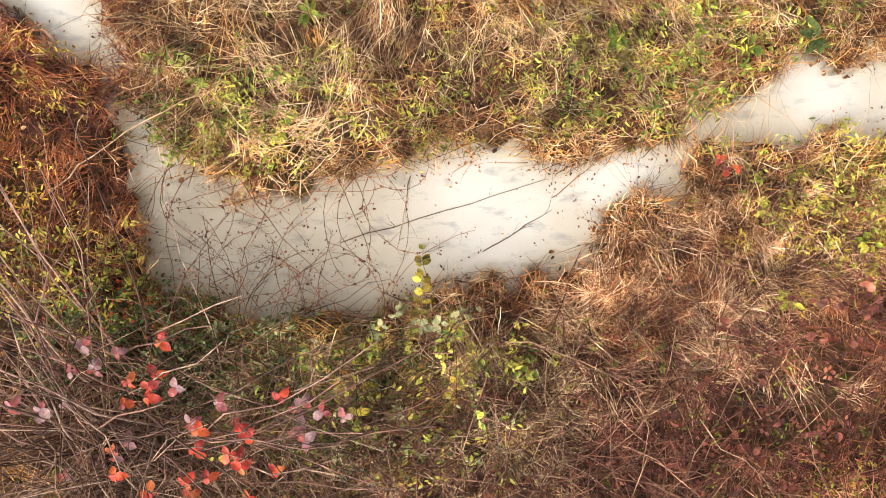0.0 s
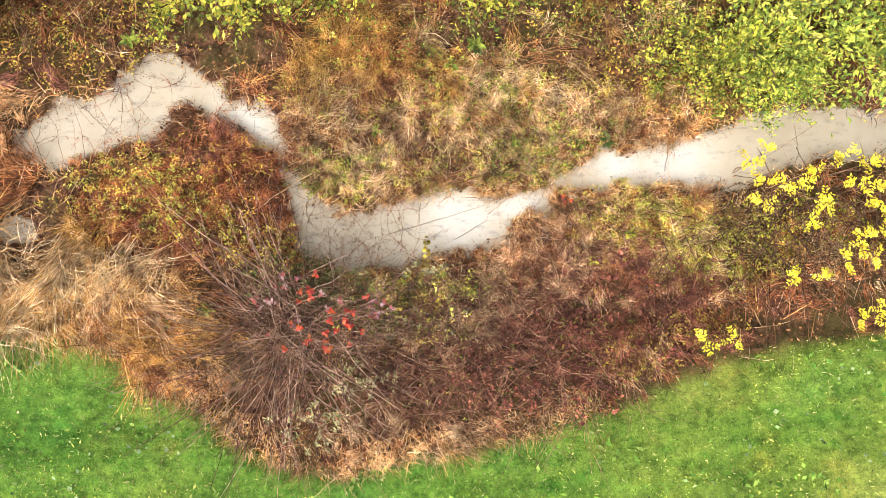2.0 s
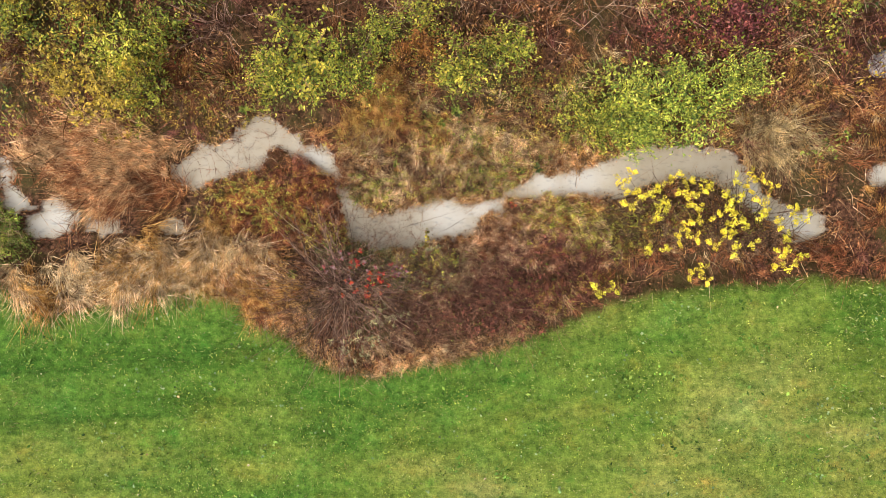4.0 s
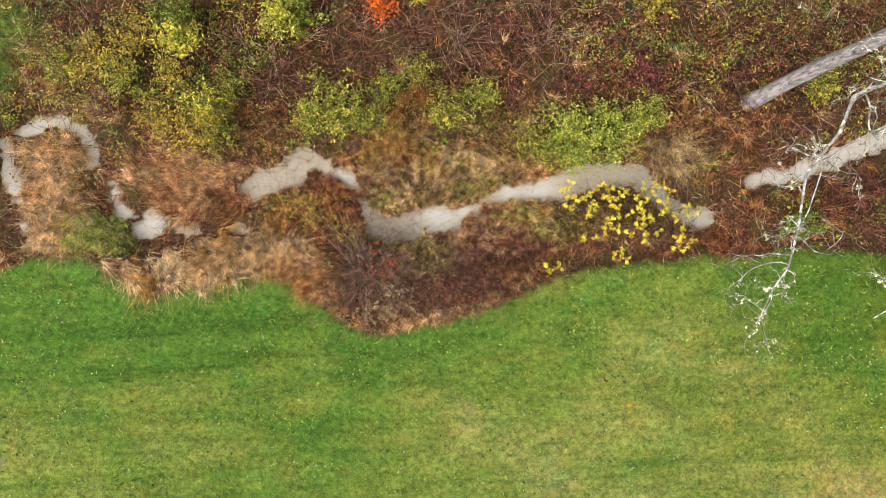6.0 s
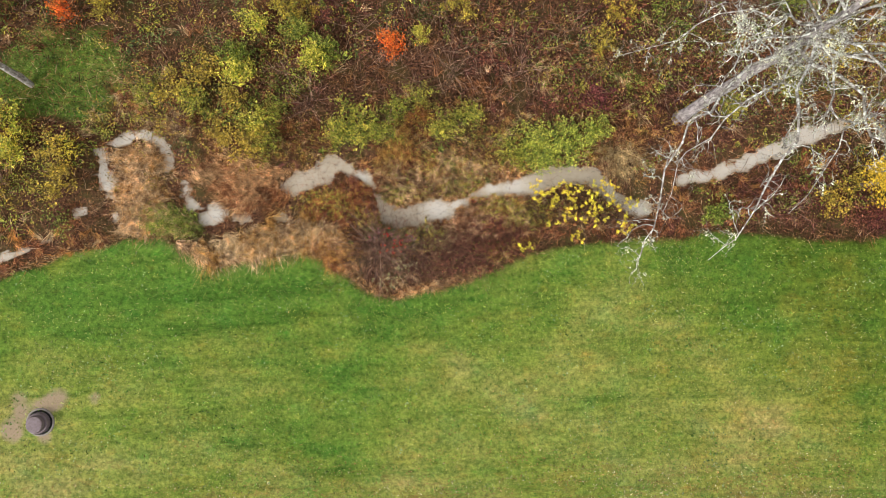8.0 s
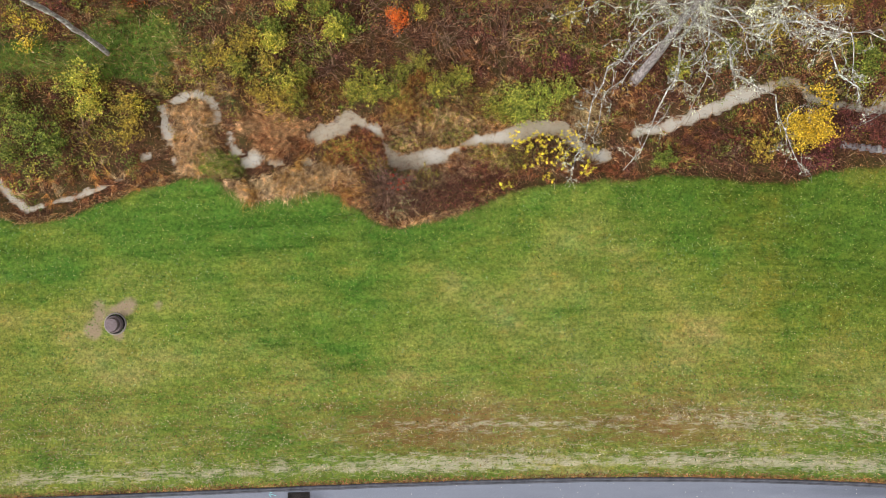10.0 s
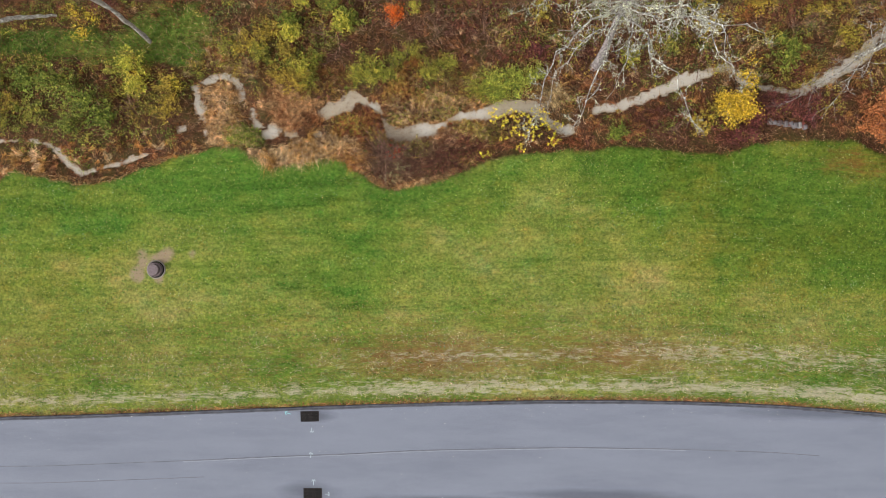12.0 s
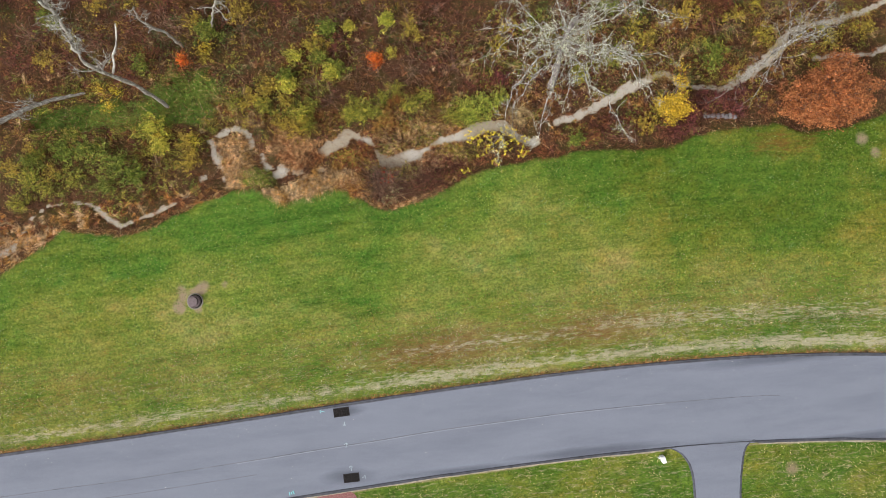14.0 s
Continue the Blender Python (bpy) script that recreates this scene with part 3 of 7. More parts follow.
# the loop of small pools, the west pool, the main pool, the east pools
LOOP_W = [(-14.8, -0.47, -0.05), (-14.89, -0.18, 0.15), (-14.78, -0.12, 0.12)]
LOOP_A = [(-14.91, 0.5, 0.18), (-15.0, 0.88, 0.26), (-15.18, 1.33, 0.36), (-15.41, 2.01, 0.26), (-15.45, 2.46, 0.22), (-15.55, 2.98, 0.18)]
LOOP_T = [(-15.01, 3.25, 0.18), (-14.7, 3.38, 0.22), (-14.3, 3.52, 0.22), (-13.82, 3.72, 0.26), (-13.26, 3.61, 0.22), (-12.81, 3.47, 0.2), (-12.57, 3.11, 0.2), (-12.45, 2.61, 0.23), (-12.3, 2.29, 0.25), (-11.98, 1.93, 0.1)]
LOOP_E = [(-11.69, 1.48, 0.1), (-11.6, 1.1, 0.17), (-11.47, 0.71, 0.13), (-11.22, 0.31, 0.21), (-10.95, 0.24, 0.16), (-10.69, 0.12, 0.04)]
BLOB_A = [(-10.46, -0.3, 0.34), (-10.17, -0.15, 0.46), (-9.9, 0.03, 0.30)]
BLOB_B = [(-9.05, -0.31, 0.15), (-8.76, -0.36, 0.22), (-8.5, -0.42, 0.08)]
BLOB_C = [(-7.19, -0.29, 0.02), (-6.92, -0.25, 0.12), (-6.77, -0.2, 0.02)]
CREEK_P = [(-6.67, 1.23, 0.29), (-6.42, 1.26, 0.45), (-6.06, 1.43, 0.45), (-5.63, 1.58, 0.49), (-5.2, 1.72, 0.49), (-4.85, 1.98, 0.53), (-4.52, 2.2, 0.46), (-4.07, 2.16, 0.29), (-3.72, 2.04, 0.27),
           (-3.43, 1.84, 0.23), (-3.11, 1.67, 0.24), (-2.8, 1.44, 0.22), (-2.56, 1.25, 0.12), (-2.5, 1.02, 0), (-2.45, 0.8, 0.03), (-2.36, 0.58, 0.09), (-2.2, 0.3, 0.13), (-2.05, 0, 0.23)]
CREEK_Q = [(-2.05, 0.0, 0.23), (-1.95, -0.04, 0.34), (-1.76, -0.18, 0.47), (-1.54, -0.27, 0.55), (-1.27, -0.31, 0.59), (-1.0, -0.32, 0.57), (-0.72, -0.25, 0.53), (-0.49, -0.16, 0.5), (-0.26, -0.06, 0.47), (-0.04, 0.02, 0.44),
           (0.19, 0.03, 0.46), (0.42, 0.02, 0.52), (0.66, 0.04, 0.53), (0.86, 0.05, 0.46), (1.06, 0.12, 0.36), (1.18, 0.18, 0.28), (1.34, 0.28, 0.23), (1.52, 0.34, 0.23), (1.72, 0.39, 0.23), (1.88, 0.39, 0.21), (1.98, 0.34, 0.08)]
CREEK_E = [(2.22, 0.8, 0.08), (2.47, 0.83, 0.16), (3.02, 1.07, 0.31), (3.66, 1.12, 0.37), (4.28, 1.16, 0.45), (4.92, 1.28, 0.53), (5.48, 1.42, 0.48), (6.1, 1.66, 0.52), (6.8, 1.66, 0.36), (7.44, 1.78, 0.42),
           (8.0, 1.7, 0.43), (8.35, 1.3, 0.40), (8.85, 0.85, 0.34), (9.4, 0.4, 0.38), (9.8, 0.1, 0.44), (10.46, -0.01, 0.35), (10.84, 0.03, 0.1)]
CREEK_R = [(12.25, 1.41, 0.15), (13.0, 1.65, 0.28), (13.96, 1.8, 0.31), (14.9, 2.05, 0.30), (15.85, 2.45, 0.34), (16.9, 2.9, 0.38), (17.8, 3.3, 0.41), (18.6, 3.65, 0.43), (19.76, 3.98, 0.38), (20.33, 4.05, 0.2)]
CREEK_F = [(20.1, 4.25, 0.18), (21.6, 4.4, 0.22), (22.7, 3.43, 0.2), (24.2, 3.03, 0.18), (26.0, 2.75, 0.2), (27.5, 3.28, 0.34), (29.4, 4.45, 0.36), (30.7, 5.4, 0.4),
           (31.6, 6.6, 0.28), (32.9, 7.0, 0.22), (35.6, 7.2, 0.2), (38.5, 7.9, 0.22), (46, 10.5, 0.3)]
CREEK_B = [(33.5, 4.4, 0.1), (34.7, 4.34, 0.18), (36.2, 4.35, 0.2), (38.3, 4.2, 0.12), (39.4, 4.5, 0.24), (46, 4.8, 0.32)]


def creek_dist(x, y):
    """How far a place is outside the water's edge (negative: in the water)."""
    x, y = np.asarray(x, float), np.asarray(y, float)
    best = np.full(x.shape, 1e6)
    for line in (CREEK_W, LOOP_W, LOOP_A, LOOP_T, LOOP_E, BLOB_A, BLOB_B, BLOB_C, CREEK_P, CREEK_Q, CREEK_E, CREEK_R, CREEK_F, CREEK_B):
        for (ax, ay, aw), (bx, by, bw) in zip(line, line[1:]):
            dx, dy = bx - ax, by - ay
            s = np.clip(((x - ax) * dx + (y - ay) * dy) / (dx * dx + dy * dy), 0, 1)
            d = np.hypot(x - ax - s * dx, y - ay - s * dy) - (aw + s * (bw - aw))
            best = np.minimum(best, d)
    return best + 0.28 * vnoise(x, y, 0.42) + 0.24 * vnoise(x, y, 0.17, 5) + 0.03


EDGE_A = [(-60, -12), (-44, -9.5), (-36.2, -6.8), (-33.4, -5.9), (-31.5, -5.0), (-29.3, -3.7), (-28.0, -2.9), (-26.3, -3.4), (-23.6, -3.95), (-21.3, -3.7), (-19.3, -2.9),
          (-16.5, -1.9), (-15.2, -1.58), (-13.5, -1.15), (-12.2, -1.31), (-11.2, -1.93), (-9.85, -2.65), (-8.5, -2.27), (-7.1, -1.95), (-6.05, -1.85), (-4.95, -2.23),
          (-3.86, -2.96), (-2.71, -3.92)]
EDGE_B = [(-1.4, -4.15), (0.1, -3.83), (1.9, -3.44), (3.7, -2.56), (5.0, -2.01), (7.3, -1.53), (9.5, -1.42), (12.2, -1.3), (14, -1.05), (17.2, -1.36), (20.8, -1.6), (23.1, -0.86),
          (25.4, -0.65), (27.2, -0.6), (29.9, -0.6), (31.6, -1.5), (35.2, -1.5), (38.4, -0.7), (41.6, -0.15), (60, 1.0)]
EX = [p[0] for p in EDGE_A + EDGE_B]
EY = [p[1] for p in EDGE_A + EDGE_B]


def lawn_in(x, y):
    """Metres inside the lawn, south of its edge."""
    return np.interp(x, EX, EY) - y + 0.22 * vnoise(x, y, 0.7, 9) + 0.10 * vnoise(x, y, 0.2, 4)


def smooth(v, a, b):
    s = np.clip((v - a) / (b - a), 0, 1)
    return s * s * (3 - 2 * s)


WATER = -0.60


def height(x, y):
    x, y = np.asarray(x, float), np.asarray(y, float)
    d = creek_dist(x, y)
    li = lawn_in(x, y)
    wild = np.where(d < 0, WATER + np.maximum(d * 0.6, -0.3), WATER + 0.28 * (1 - np.exp(-np.maximum(d, 0) / 0.9)))
    wild = wild + 0.10 * vnoise(x, y, 0.16, 11) * smooth(d, -0.02, 0.1) * (1 - smooth(d, 0.3, 0.8))
    wild = wild + smooth(d, 0.1, 0.8) * (0.10 * vnoise(x, y, 1.6, 2) + 0.05 * vnoise(x, y, 0.5, 7))
    lawn = 0.05 * vnoise(x, y, 7.0, 1)
    k = smooth(li, -0.7, 0.4)
    return wild * (1 - k) + lawn * k


ROAD_X = [-70, -34.9, -25.7, -16.5, -7.4, 1.7, 10.8, 19.8, 28.8, 36.3, 70]
ROAD_Y = [-21.9, -20.38, -20.1, -19.69, -19.24, -18.84, -18.6, -18.62, -19.0, -19.75, -26.0]
ROAD_FIT = np.polyfit(ROAD_X[1:-1], ROAD_Y[1:-1], 4)


def road_north(x):
    x = np.asarray(x, float)
    xc = np.clip(x, -36, 37)
    slope = np.polyval(np.polyder(ROAD_FIT), xc)
    return np.polyval(ROAD_FIT, xc) + slope * (x - xc)


ROAD_WIDTH = 6.85
CROWN = 0.03


# ---- ground ----
def spaced(a, b, step, lo, hi, grow):
    """Coordinates from lo to hi: even between a and b, wider and wider outside."""
    mid = list(np.arange(a, b + 1e-6, step))
    out, s, v = [], step, b
    while v < hi:
        s *= grow
        v += s
        out.append(min(v, hi))
    low, s, v = [], step, a
    while v > lo:
        s *= grow
        v -= s
        low.append(max(v, lo))
    return np.array(low[::-1] + mid + out)


# yellowed and lush places in the lawn: x, y, reach
SUNNY = [(4.3, -7.5, 2.2), (14.5, -9.0, 2.7), (15.6, -11.8, 2.7), (9.7, -4.0, 1.8), (33.7, -11.5, 2.5), (25.0, -12.2, 2.5), (-10.3, -12.7, 3.6), (-12.7, -9.3, 2.2), (-22.6, -12.3, 4.0), (-29.1, -13.5, 3.6), (-4.3, -7.0, 2.0)]
LUSH = [(12.8, -4.5, 2.2), (24.6, -7.6, 1.8), (-16.4, -5.3, 3.1), (-0.9, -9.6, 2.0), (-7.6, -3.9, 2.2), (-4.7, -10.6, 1.8), (-26.5, -6.0, 3.1), (31.3, -8.5, 2.5), (10.8, -1.4, 2.7), (18.5, -1.7, 2.7), (-12.6, -17.0, 2.7), (6.1, -3.1, 1.8), (28.2, -15.9, 3.1)]


def build_ground():
    xs = np.unique(np.concatenate([spaced(-3.0, 4.0, 0.06, -17, 17, 1.02), np.arange(-36, -17, 0.2), np.arange(17.2, 42, 0.2), spaced(-36, 42, 6, -600, 600, 1.5)]).round(3))
    ys = np.unique(np.concatenate([np.arange(-28, -25, 0.25), np.arange(-20.6, -18, 0.2), np.arange(-11.2, -8, 0.25), spaced(-1.2, 2.4, 0.06, -6, 8.5, 1.03), spaced(-6, 8.5, 0.5, -35, 20, 1.02), spaced(-35, 20, 5, -600, 600, 1.5)]).round(3))
    X, Y = np.meshgrid(xs, ys, indexing="ij")
    Z = height(X, Y)
    nx, ny = X.shape
    idx = np.arange(nx * ny).reshape(nx, ny)
    F = np.stack([idx[:-1, :-1], idx[1:, :-1], idx[1:, 1:], idx[:-1, 1:]], -1).reshape(-1, 4)
    me = mesh_from("ground", np.stack([X, Y, Z], -1), [F])
    me.materials.append(M["ground"])
    li = lawn_in(X, Y)
    lawn = smooth(li, -0.12, 0.18)
    # a grassy clearing in the wood, and short green growth inside the meander
    lawn = np.maximum(lawn, 0.9 * smooth(1 - ((X + 17.2) / 3.6) ** 2 - ((Y - 6.6) / 2.4) ** 2 + 1.2 * vnoise(X, Y, 1.2), 0, 0.5))
    lawn = np.maximum(lawn, 0.8 * smooth(1 - ((X + 24.5) / 7) ** 2 - ((Y - 5.8) / 1.3) ** 2 + 1.6 * vnoise(X, Y, 1.2), 0, 0.5))
    rd = Y - road_north(X)
    dry = np.exp(-((rd - 1.05) / 0.55) ** 2) * (0.55 + 0.45 * np.exp(-((X - 2.5) / 5) ** 2) + 0.3 * smooth(X, 9, 15)) + 0.42 * np.exp(-((rd - 3.6) / 0.9) ** 2) * smooth(X, 7, 20)
    dry = dry + 0.46 * np.exp(-((rd - 2.6) / 2.2) ** 2) + 0.45 * np.exp(-((rd - 3.3) / 0.5) ** 2 - ((X - 4) / 8) ** 2) + 0.55 * smooth(-rd, ROAD_WIDTH, ROAD_WIDTH + 0.5) + 0.5 * np.exp(-(rd / 0.35) ** 2)
    rust = np.exp(-((rd - 3.0) / 1.6) ** 2) * (0.25 + 0.7 * np.exp(-((X - 1) / 6) ** 2) + 0.6 * np.exp(-((X - 14) / 5) ** 2)) + 0.3 * np.exp(-((rd - 5.5) / 2.5) ** 2) + 0.7 * np.exp(-((X - 30) / 3.5) ** 2 - ((Y + 2.2) / 1.2) ** 2)
    bare = 0.0 * X
    for px, py, pr in ((-19.4, -10.1, 0.42), (-19.2, -10.3, 0.3), (-19.05, -8.75, 0.36), (-17.15, -8.7, 0.42), (-17.5, -8.95, 0.3), (-18.1, -9.1, 0.3), (-17.8, -10.5, 0.32), (-18.9, -9.4, 0.25), (-15.5, -8.7, 0.26), (27.91, -27.98, 0.5), (36.2, -2.5, 0.5), (37.2, -3.75, 0.4)):
        bare = bare + 1.05 * np.exp(-(np.hypot(X - px, Y - py) / (1.35 * pr)) ** 2)
    bare = bare + 0.8 * np.exp(-(np.abs(rd + 0.02) / 0.16) ** 2)
    bare = bare + 0.9 * np.exp(-(np.abs(rd + ROAD_WIDTH + 0.16) / 0.13) ** 2)
    bare = bare + 0.7 * np.exp(-((Y - np.interp(X, EX, EY)) / 0.12) ** 2) * smooth(X, -11, -9) * smooth(-X, -4, 2)
    tone = -0.11 - 0.15 * smooth(-rd, ROAD_WIDTH, ROAD_WIDTH + 0.5) + 0.05 * smooth(X, -8, 8) - 0.11 * smooth(X, 11, 20) * smooth(Y, -12, -8.5) - 0.05 * smooth(X, 12, 24) + 0.03 * smooth(-Y, 7, 14) - 0.07 * smooth(Y, -9, -3) + 0.05 * 1.3 * np.exp(-((X - 15) / 6) ** 2 - ((Y + 10) / 3) ** 2) - 0.05 * np.exp(-((X - 10) / 9) ** 2 - ((Y + 2.2) / 1.3) ** 2) - 0.05 * np.exp(-((X + 6) / 9) ** 2 - ((Y + 4.0) / 1.8) ** 2)
    tone = tone + 0.30 * drift(X * 0.5, Y, 3.2, 21) + 0.2 * drift(X * 0.5, Y, 1.1, 22)
    for px, py, pr in SUNNY:
        tone = tone + 0.06 * np.exp(-((X - px) / (1.3 * pr)) ** 2 - ((Y - py) / (0.75 * pr)) ** 2)
    for px, py, pr in LUSH:
        tone = tone - 0.07 * np.exp(-((X - px) / (1.3 * pr)) ** 2 - ((Y - py) / (0.75 * pr)) ** 2)
    tone = tone + 0.06 * np.exp(-((X - 1) / 6) ** 2 - ((Y + 8.5) / 3) ** 2)
    cd = creek_dist(X, Y)
    silt = np.exp(-(np.maximum(cd - 0.01, 0) / 0.07) ** 2) * (0.9 + 0.8 * vnoise(X, Y, 0.35, 3))
    olive = smooth(X, 8, 20) * smooth(Y, -15, -9) * np.clip(0.75 + 1.2 * drift(X * 0.5, Y, 2.6, 31), 0, 1) + 0.5 * smooth(-X, 16, 26) * np.clip(0.5 + 1.5 * drift(X * 0.5, Y, 2.6, 33), 0, 1)
    olive = olive + 0.8 * smooth(-rd, ROAD_WIDTH, ROAD_WIDTH + 0.5) * np.clip(0.7 + 1.2 * drift(X, Y, 1.6, 35), 0, 1)
    for key, val in (("olive", np.clip(olive, 0, 1)), ("tone", tone), ("silt", np.clip(silt, 0, 1)), ("lawn", lawn), ("dry", np.clip(dry, 0, 1)), ("rust", np.clip(rust, 0, 1)), ("verge", rd), ("bare", np.clip(bare, 0, 1.2))):
        at = me.attributes.new(key, "FLOAT", "POINT")
        at.data.foreach_set("value", val.ravel().astype(np.float32))
    me.polygons.foreach_set("use_smooth", np.ones(len(me.polygons), dtype=bool))
    return tagged(new("ground", me), "mown lawn falling to a brown leaf-strewn stream bank", "ground", kind="structure")


build_ground()


# deeper, paler places in the pools, sky reflection painted into the colour: x, y, reach
SKY_PALE = [(4.2, 1.15, 0.75), (0.55, 0.05, 0.75), (1.5, 0.35, 0.45), (-3.1, 1.65, 0.5), (3.2, 1.1, 0.5), (9.0, 0.8, 0.6), (10.1, 0.05, 0.6), (-10.1, -0.15, 0.5), (-15.2, 1.2, 0.4), (-13.8, 3.6, 0.6), (13.4, 1.7, 0.8), (28.5, 4.0, 1.5)]


def build_water():
    step = 0.1
    xs, ys = np.arange(-46, 46.2, step), np.arange(-9, 11.2, step)
    X, Y = np.meshgrid(xs, ys, indexing="ij")
    cd = creek_dist(X, Y)
    near = cd < 0.3
    cell = near[:-1, :-1] | near[1:, :-1] | near[1:, 1:] | near[:-1, 1:]
    q = np.arange(X.size).reshape(X.shape)
    F = np.stack([q[:-1, :-1], q[1:, :-1], q[1:, 1:], q[:-1, 1:]], -1)[cell]
    used, inv = np.unique(F, return_inverse=True)
    V = np.stack([X.ravel()[used], Y.ravel()[used], np.full(len(used), WATER)], -1)
    ob = link("water", (V, [inv.reshape(-1, 4)]), "water")
    # far reaches are painted brighter too; the paleness fades at the water's edge
    sky_pale = (0.16 + 0.40 * np.clip(smooth(-X, 8, 11) + smooth(X, 11, 13), 0, 1)) * smooth(-cd, -0.05, 0.07)
    for px, py, pr in SKY_PALE:
        sky_pale = np.maximum(sky_pale, (0.16 + 0.55 * np.exp(-(np.hypot(X - px, Y - py) / pr) ** 2)) * smooth(-cd, -0.04, 0.07))
    at = ob.data.attributes.new("sky_pale", "FLOAT", "POINT")
    at.data.foreach_set("value", sky_pale.ravel()[used].astype(np.float32))
    return tagged(ob, "milky beige silty stream water lying in shallow pools", "stream", kind="structure")


build_water()


# ---- road, driveway ----
def strip(xs, y0, y1, z0, z1, drop=0.0):
    """A strip along x between two edge lines, with skirts that go down by drop."""
    n = len(xs)
    rows = [np.stack([xs, y0, z0], -1), np.stack([xs, y1, z1], -1)]
    if drop:
        rows = [np.stack([xs, y0, z0 - drop], -1)] + rows + [np.stack([xs, y1, z1 - drop], -1)]
    V = np.concatenate(rows)
    F = []
    for r in range(len(rows) - 1):
        i = np.arange(n - 1) + r * n
        F.append(np.stack([i, i + n, i + n + 1, i + 1], -1))
    return V, [np.concatenate(F)]


def build_road():
    xs = np.concatenate([np.arange(-70, -36, 4), np.arange(-36, 40, 0.5), np.arange(40, 74, 4)])
    yn = road_north(xs)
    ys = yn - ROAD_WIDTH
    o = np.full(len(xs), 0.045)
    lanes = []
    steps = 8
    for k in range(steps):
        a, b = k / steps, (k + 1) / steps
        lanes.append(strip(xs, yn + (ys - yn) * a, yn + (ys - yn) * b, o + CROWN * math.sin(math.pi * a) - 0.005, o + CROWN * math.sin(math.pi * b) - 0.005, 0.08 if k in (0, steps - 1) else 0))
    road = link("road", merge(*lanes), "asphalt")
    road.data.polygons.foreach_set("use_smooth", np.zeros(len(road.data.polygons), dtype=bool))
    tagged(road, "smooth grey asphalt residential road with pale seams", "road", kind="structure")

    def wob(s, ox):
        return 0.05 * vnoise(xs * 1.0, xs * 0, s, ox)
    for nm, y0, y1, lab in (("asphalt_edge", yn + 0.10 + wob(1.5, 2), yn - 0.16 + wob(2.5, 8), "dark raised asphalt lip along the road"),
                            ("asphalt_edge", ys + 0.16 + wob(2.0, 4), ys - 0.06 + wob(1.5, 6), "dark raised asphalt lip along the road")):
        gap = np.ones(len(xs), bool)
        if nm and y0[0] < yn[0] - 3:
            thin = 1 - 0.6 * smooth(xs, 17.5, 19.0) * smooth(-xs, -26.0, -24.6)
            y1 = y0 + (y1 - y0) * thin
            sets = [gap]
        else:
            sets = [gap]
        for sel in sets:
            mid = (y0 + y1) / 2
            e = link("asphalt_edge", merge(strip(xs[sel], y0[sel], mid[sel], (o + 0.02)[sel], (o + 0.06)[sel], 0.07), strip(xs[sel], mid[sel], y1[sel], (o + 0.06)[sel], (o + 0.012)[sel], 0.05)), "asphalt_dark", road, lab)
    for a, b in ((xs < 18.2, 1), (xs > 25.4, 2)):
        v = strip(xs[a], (ys - 0.05 + wob(1.0, 12))[a], (ys - 0.17 + wob(0.8, 14) * 2.2)[a], (o - 0.012)[a], (o - 0.03)[a])
        link("verge", v, "dirt", road, "pale gravelly dirt line along the road")
    # the long paving seam and its pale dragged edge
    sx = np.arange(-36, 28, 0.5)
    sy = road_north(sx) - 3.15 + 0.10 * vnoise(sx, sx * 0, 5.0, 3) - 0.012 * np.maximum(0, 4 - sx) * 0.5
    frac = (road_north(sx) - sy) / ROAD_WIDTH
    sz = 0.045 + CROWN * np.sin(np.pi * frac) + 0.0035
    link("seam", strip(sx, sy + 0.03, sy - 0.03, sz, sz), "tar", road, "dark crack along the paving seam")
    link("seam", strip(sx[40:110], sy[40:110] - 0.04, sy[40:110] - 0.10, sz[40:110], sz[40:110]), "seam_pale", road, "pale dragged strip beside the paving seam")
    link("seam", strip(sx[:44], sy[:44] - 1.15, sy[:44] - 1.2, sz[:44] - 0.012, sz[:44] - 0.012), "tar", road, "dark hairline crack")
    return road


build_road()


def build_driveway():
    ys = np.array([-25.35, -25.6, -25.9, -26.3, -26.8, -27.5, -28.2, -29.5, -33.0, -45.0])
    xa = np.array([18.4, 18.9, 19.3, 19.6, 19.85, 20.0, 20.05, 20.0, 19.9, 19.4])
    xb = np.array([25.2, 24.75, 24.45, 24.25, 24.1, 23.95, 23.8, 23.6, 23.4, 22.9])
    V, F = [], []
    for y, a, b in zip(ys, xa, xb):
        for s in np.linspace(0, 1, 9):
            V.append((a + (b - a) * s, y, 0.05 + 0.03 * math.sin(math.pi * s)))
    q = np.arange(len(V)).reshape(len(ys), 9)
    F = np.stack([q[:-1, :-1], q[1:, :-1], q[1:, 1:], q[:-1, 1:]], -1).reshape(-1, 4)
    d = link("driveway", (np.array(V), [F]), "asphalt")
    tagged(d, "grey asphalt driveway flaring out to the road", "driveway", kind="structure")
    for xe, s in ((xa, -1), (xb, 1)):
        n = len(ys)
        V = np.concatenate([np.stack([xe + 0.10 * s, ys, np.full(n, 0.02)], -1), np.stack([xe + 0.02 * s, ys, np.full(n, 0.075)], -1), np.stack([xe - 0.08 * s, ys, np.full(n, 0.06)], -1)])
        i = np.arange(n - 1)
        link("asphalt_edge", (V, [np.concatenate([np.stack([i, i + n, i + n + 1, i + 1], -1), np.stack([i + n, i + 2 * n, i + 2 * n + 1, i + n + 1], -1)])]), "asphalt_dark", d, "dark worn edge of the driveway")
    return d


build_driveway()


# ---- growth along the stream ----
def wild_ok(x, y, over=0.04, lawn=0.05):
    return (creek_dist(x, y) > -over) & (lawn_in(x, y) < lawn)


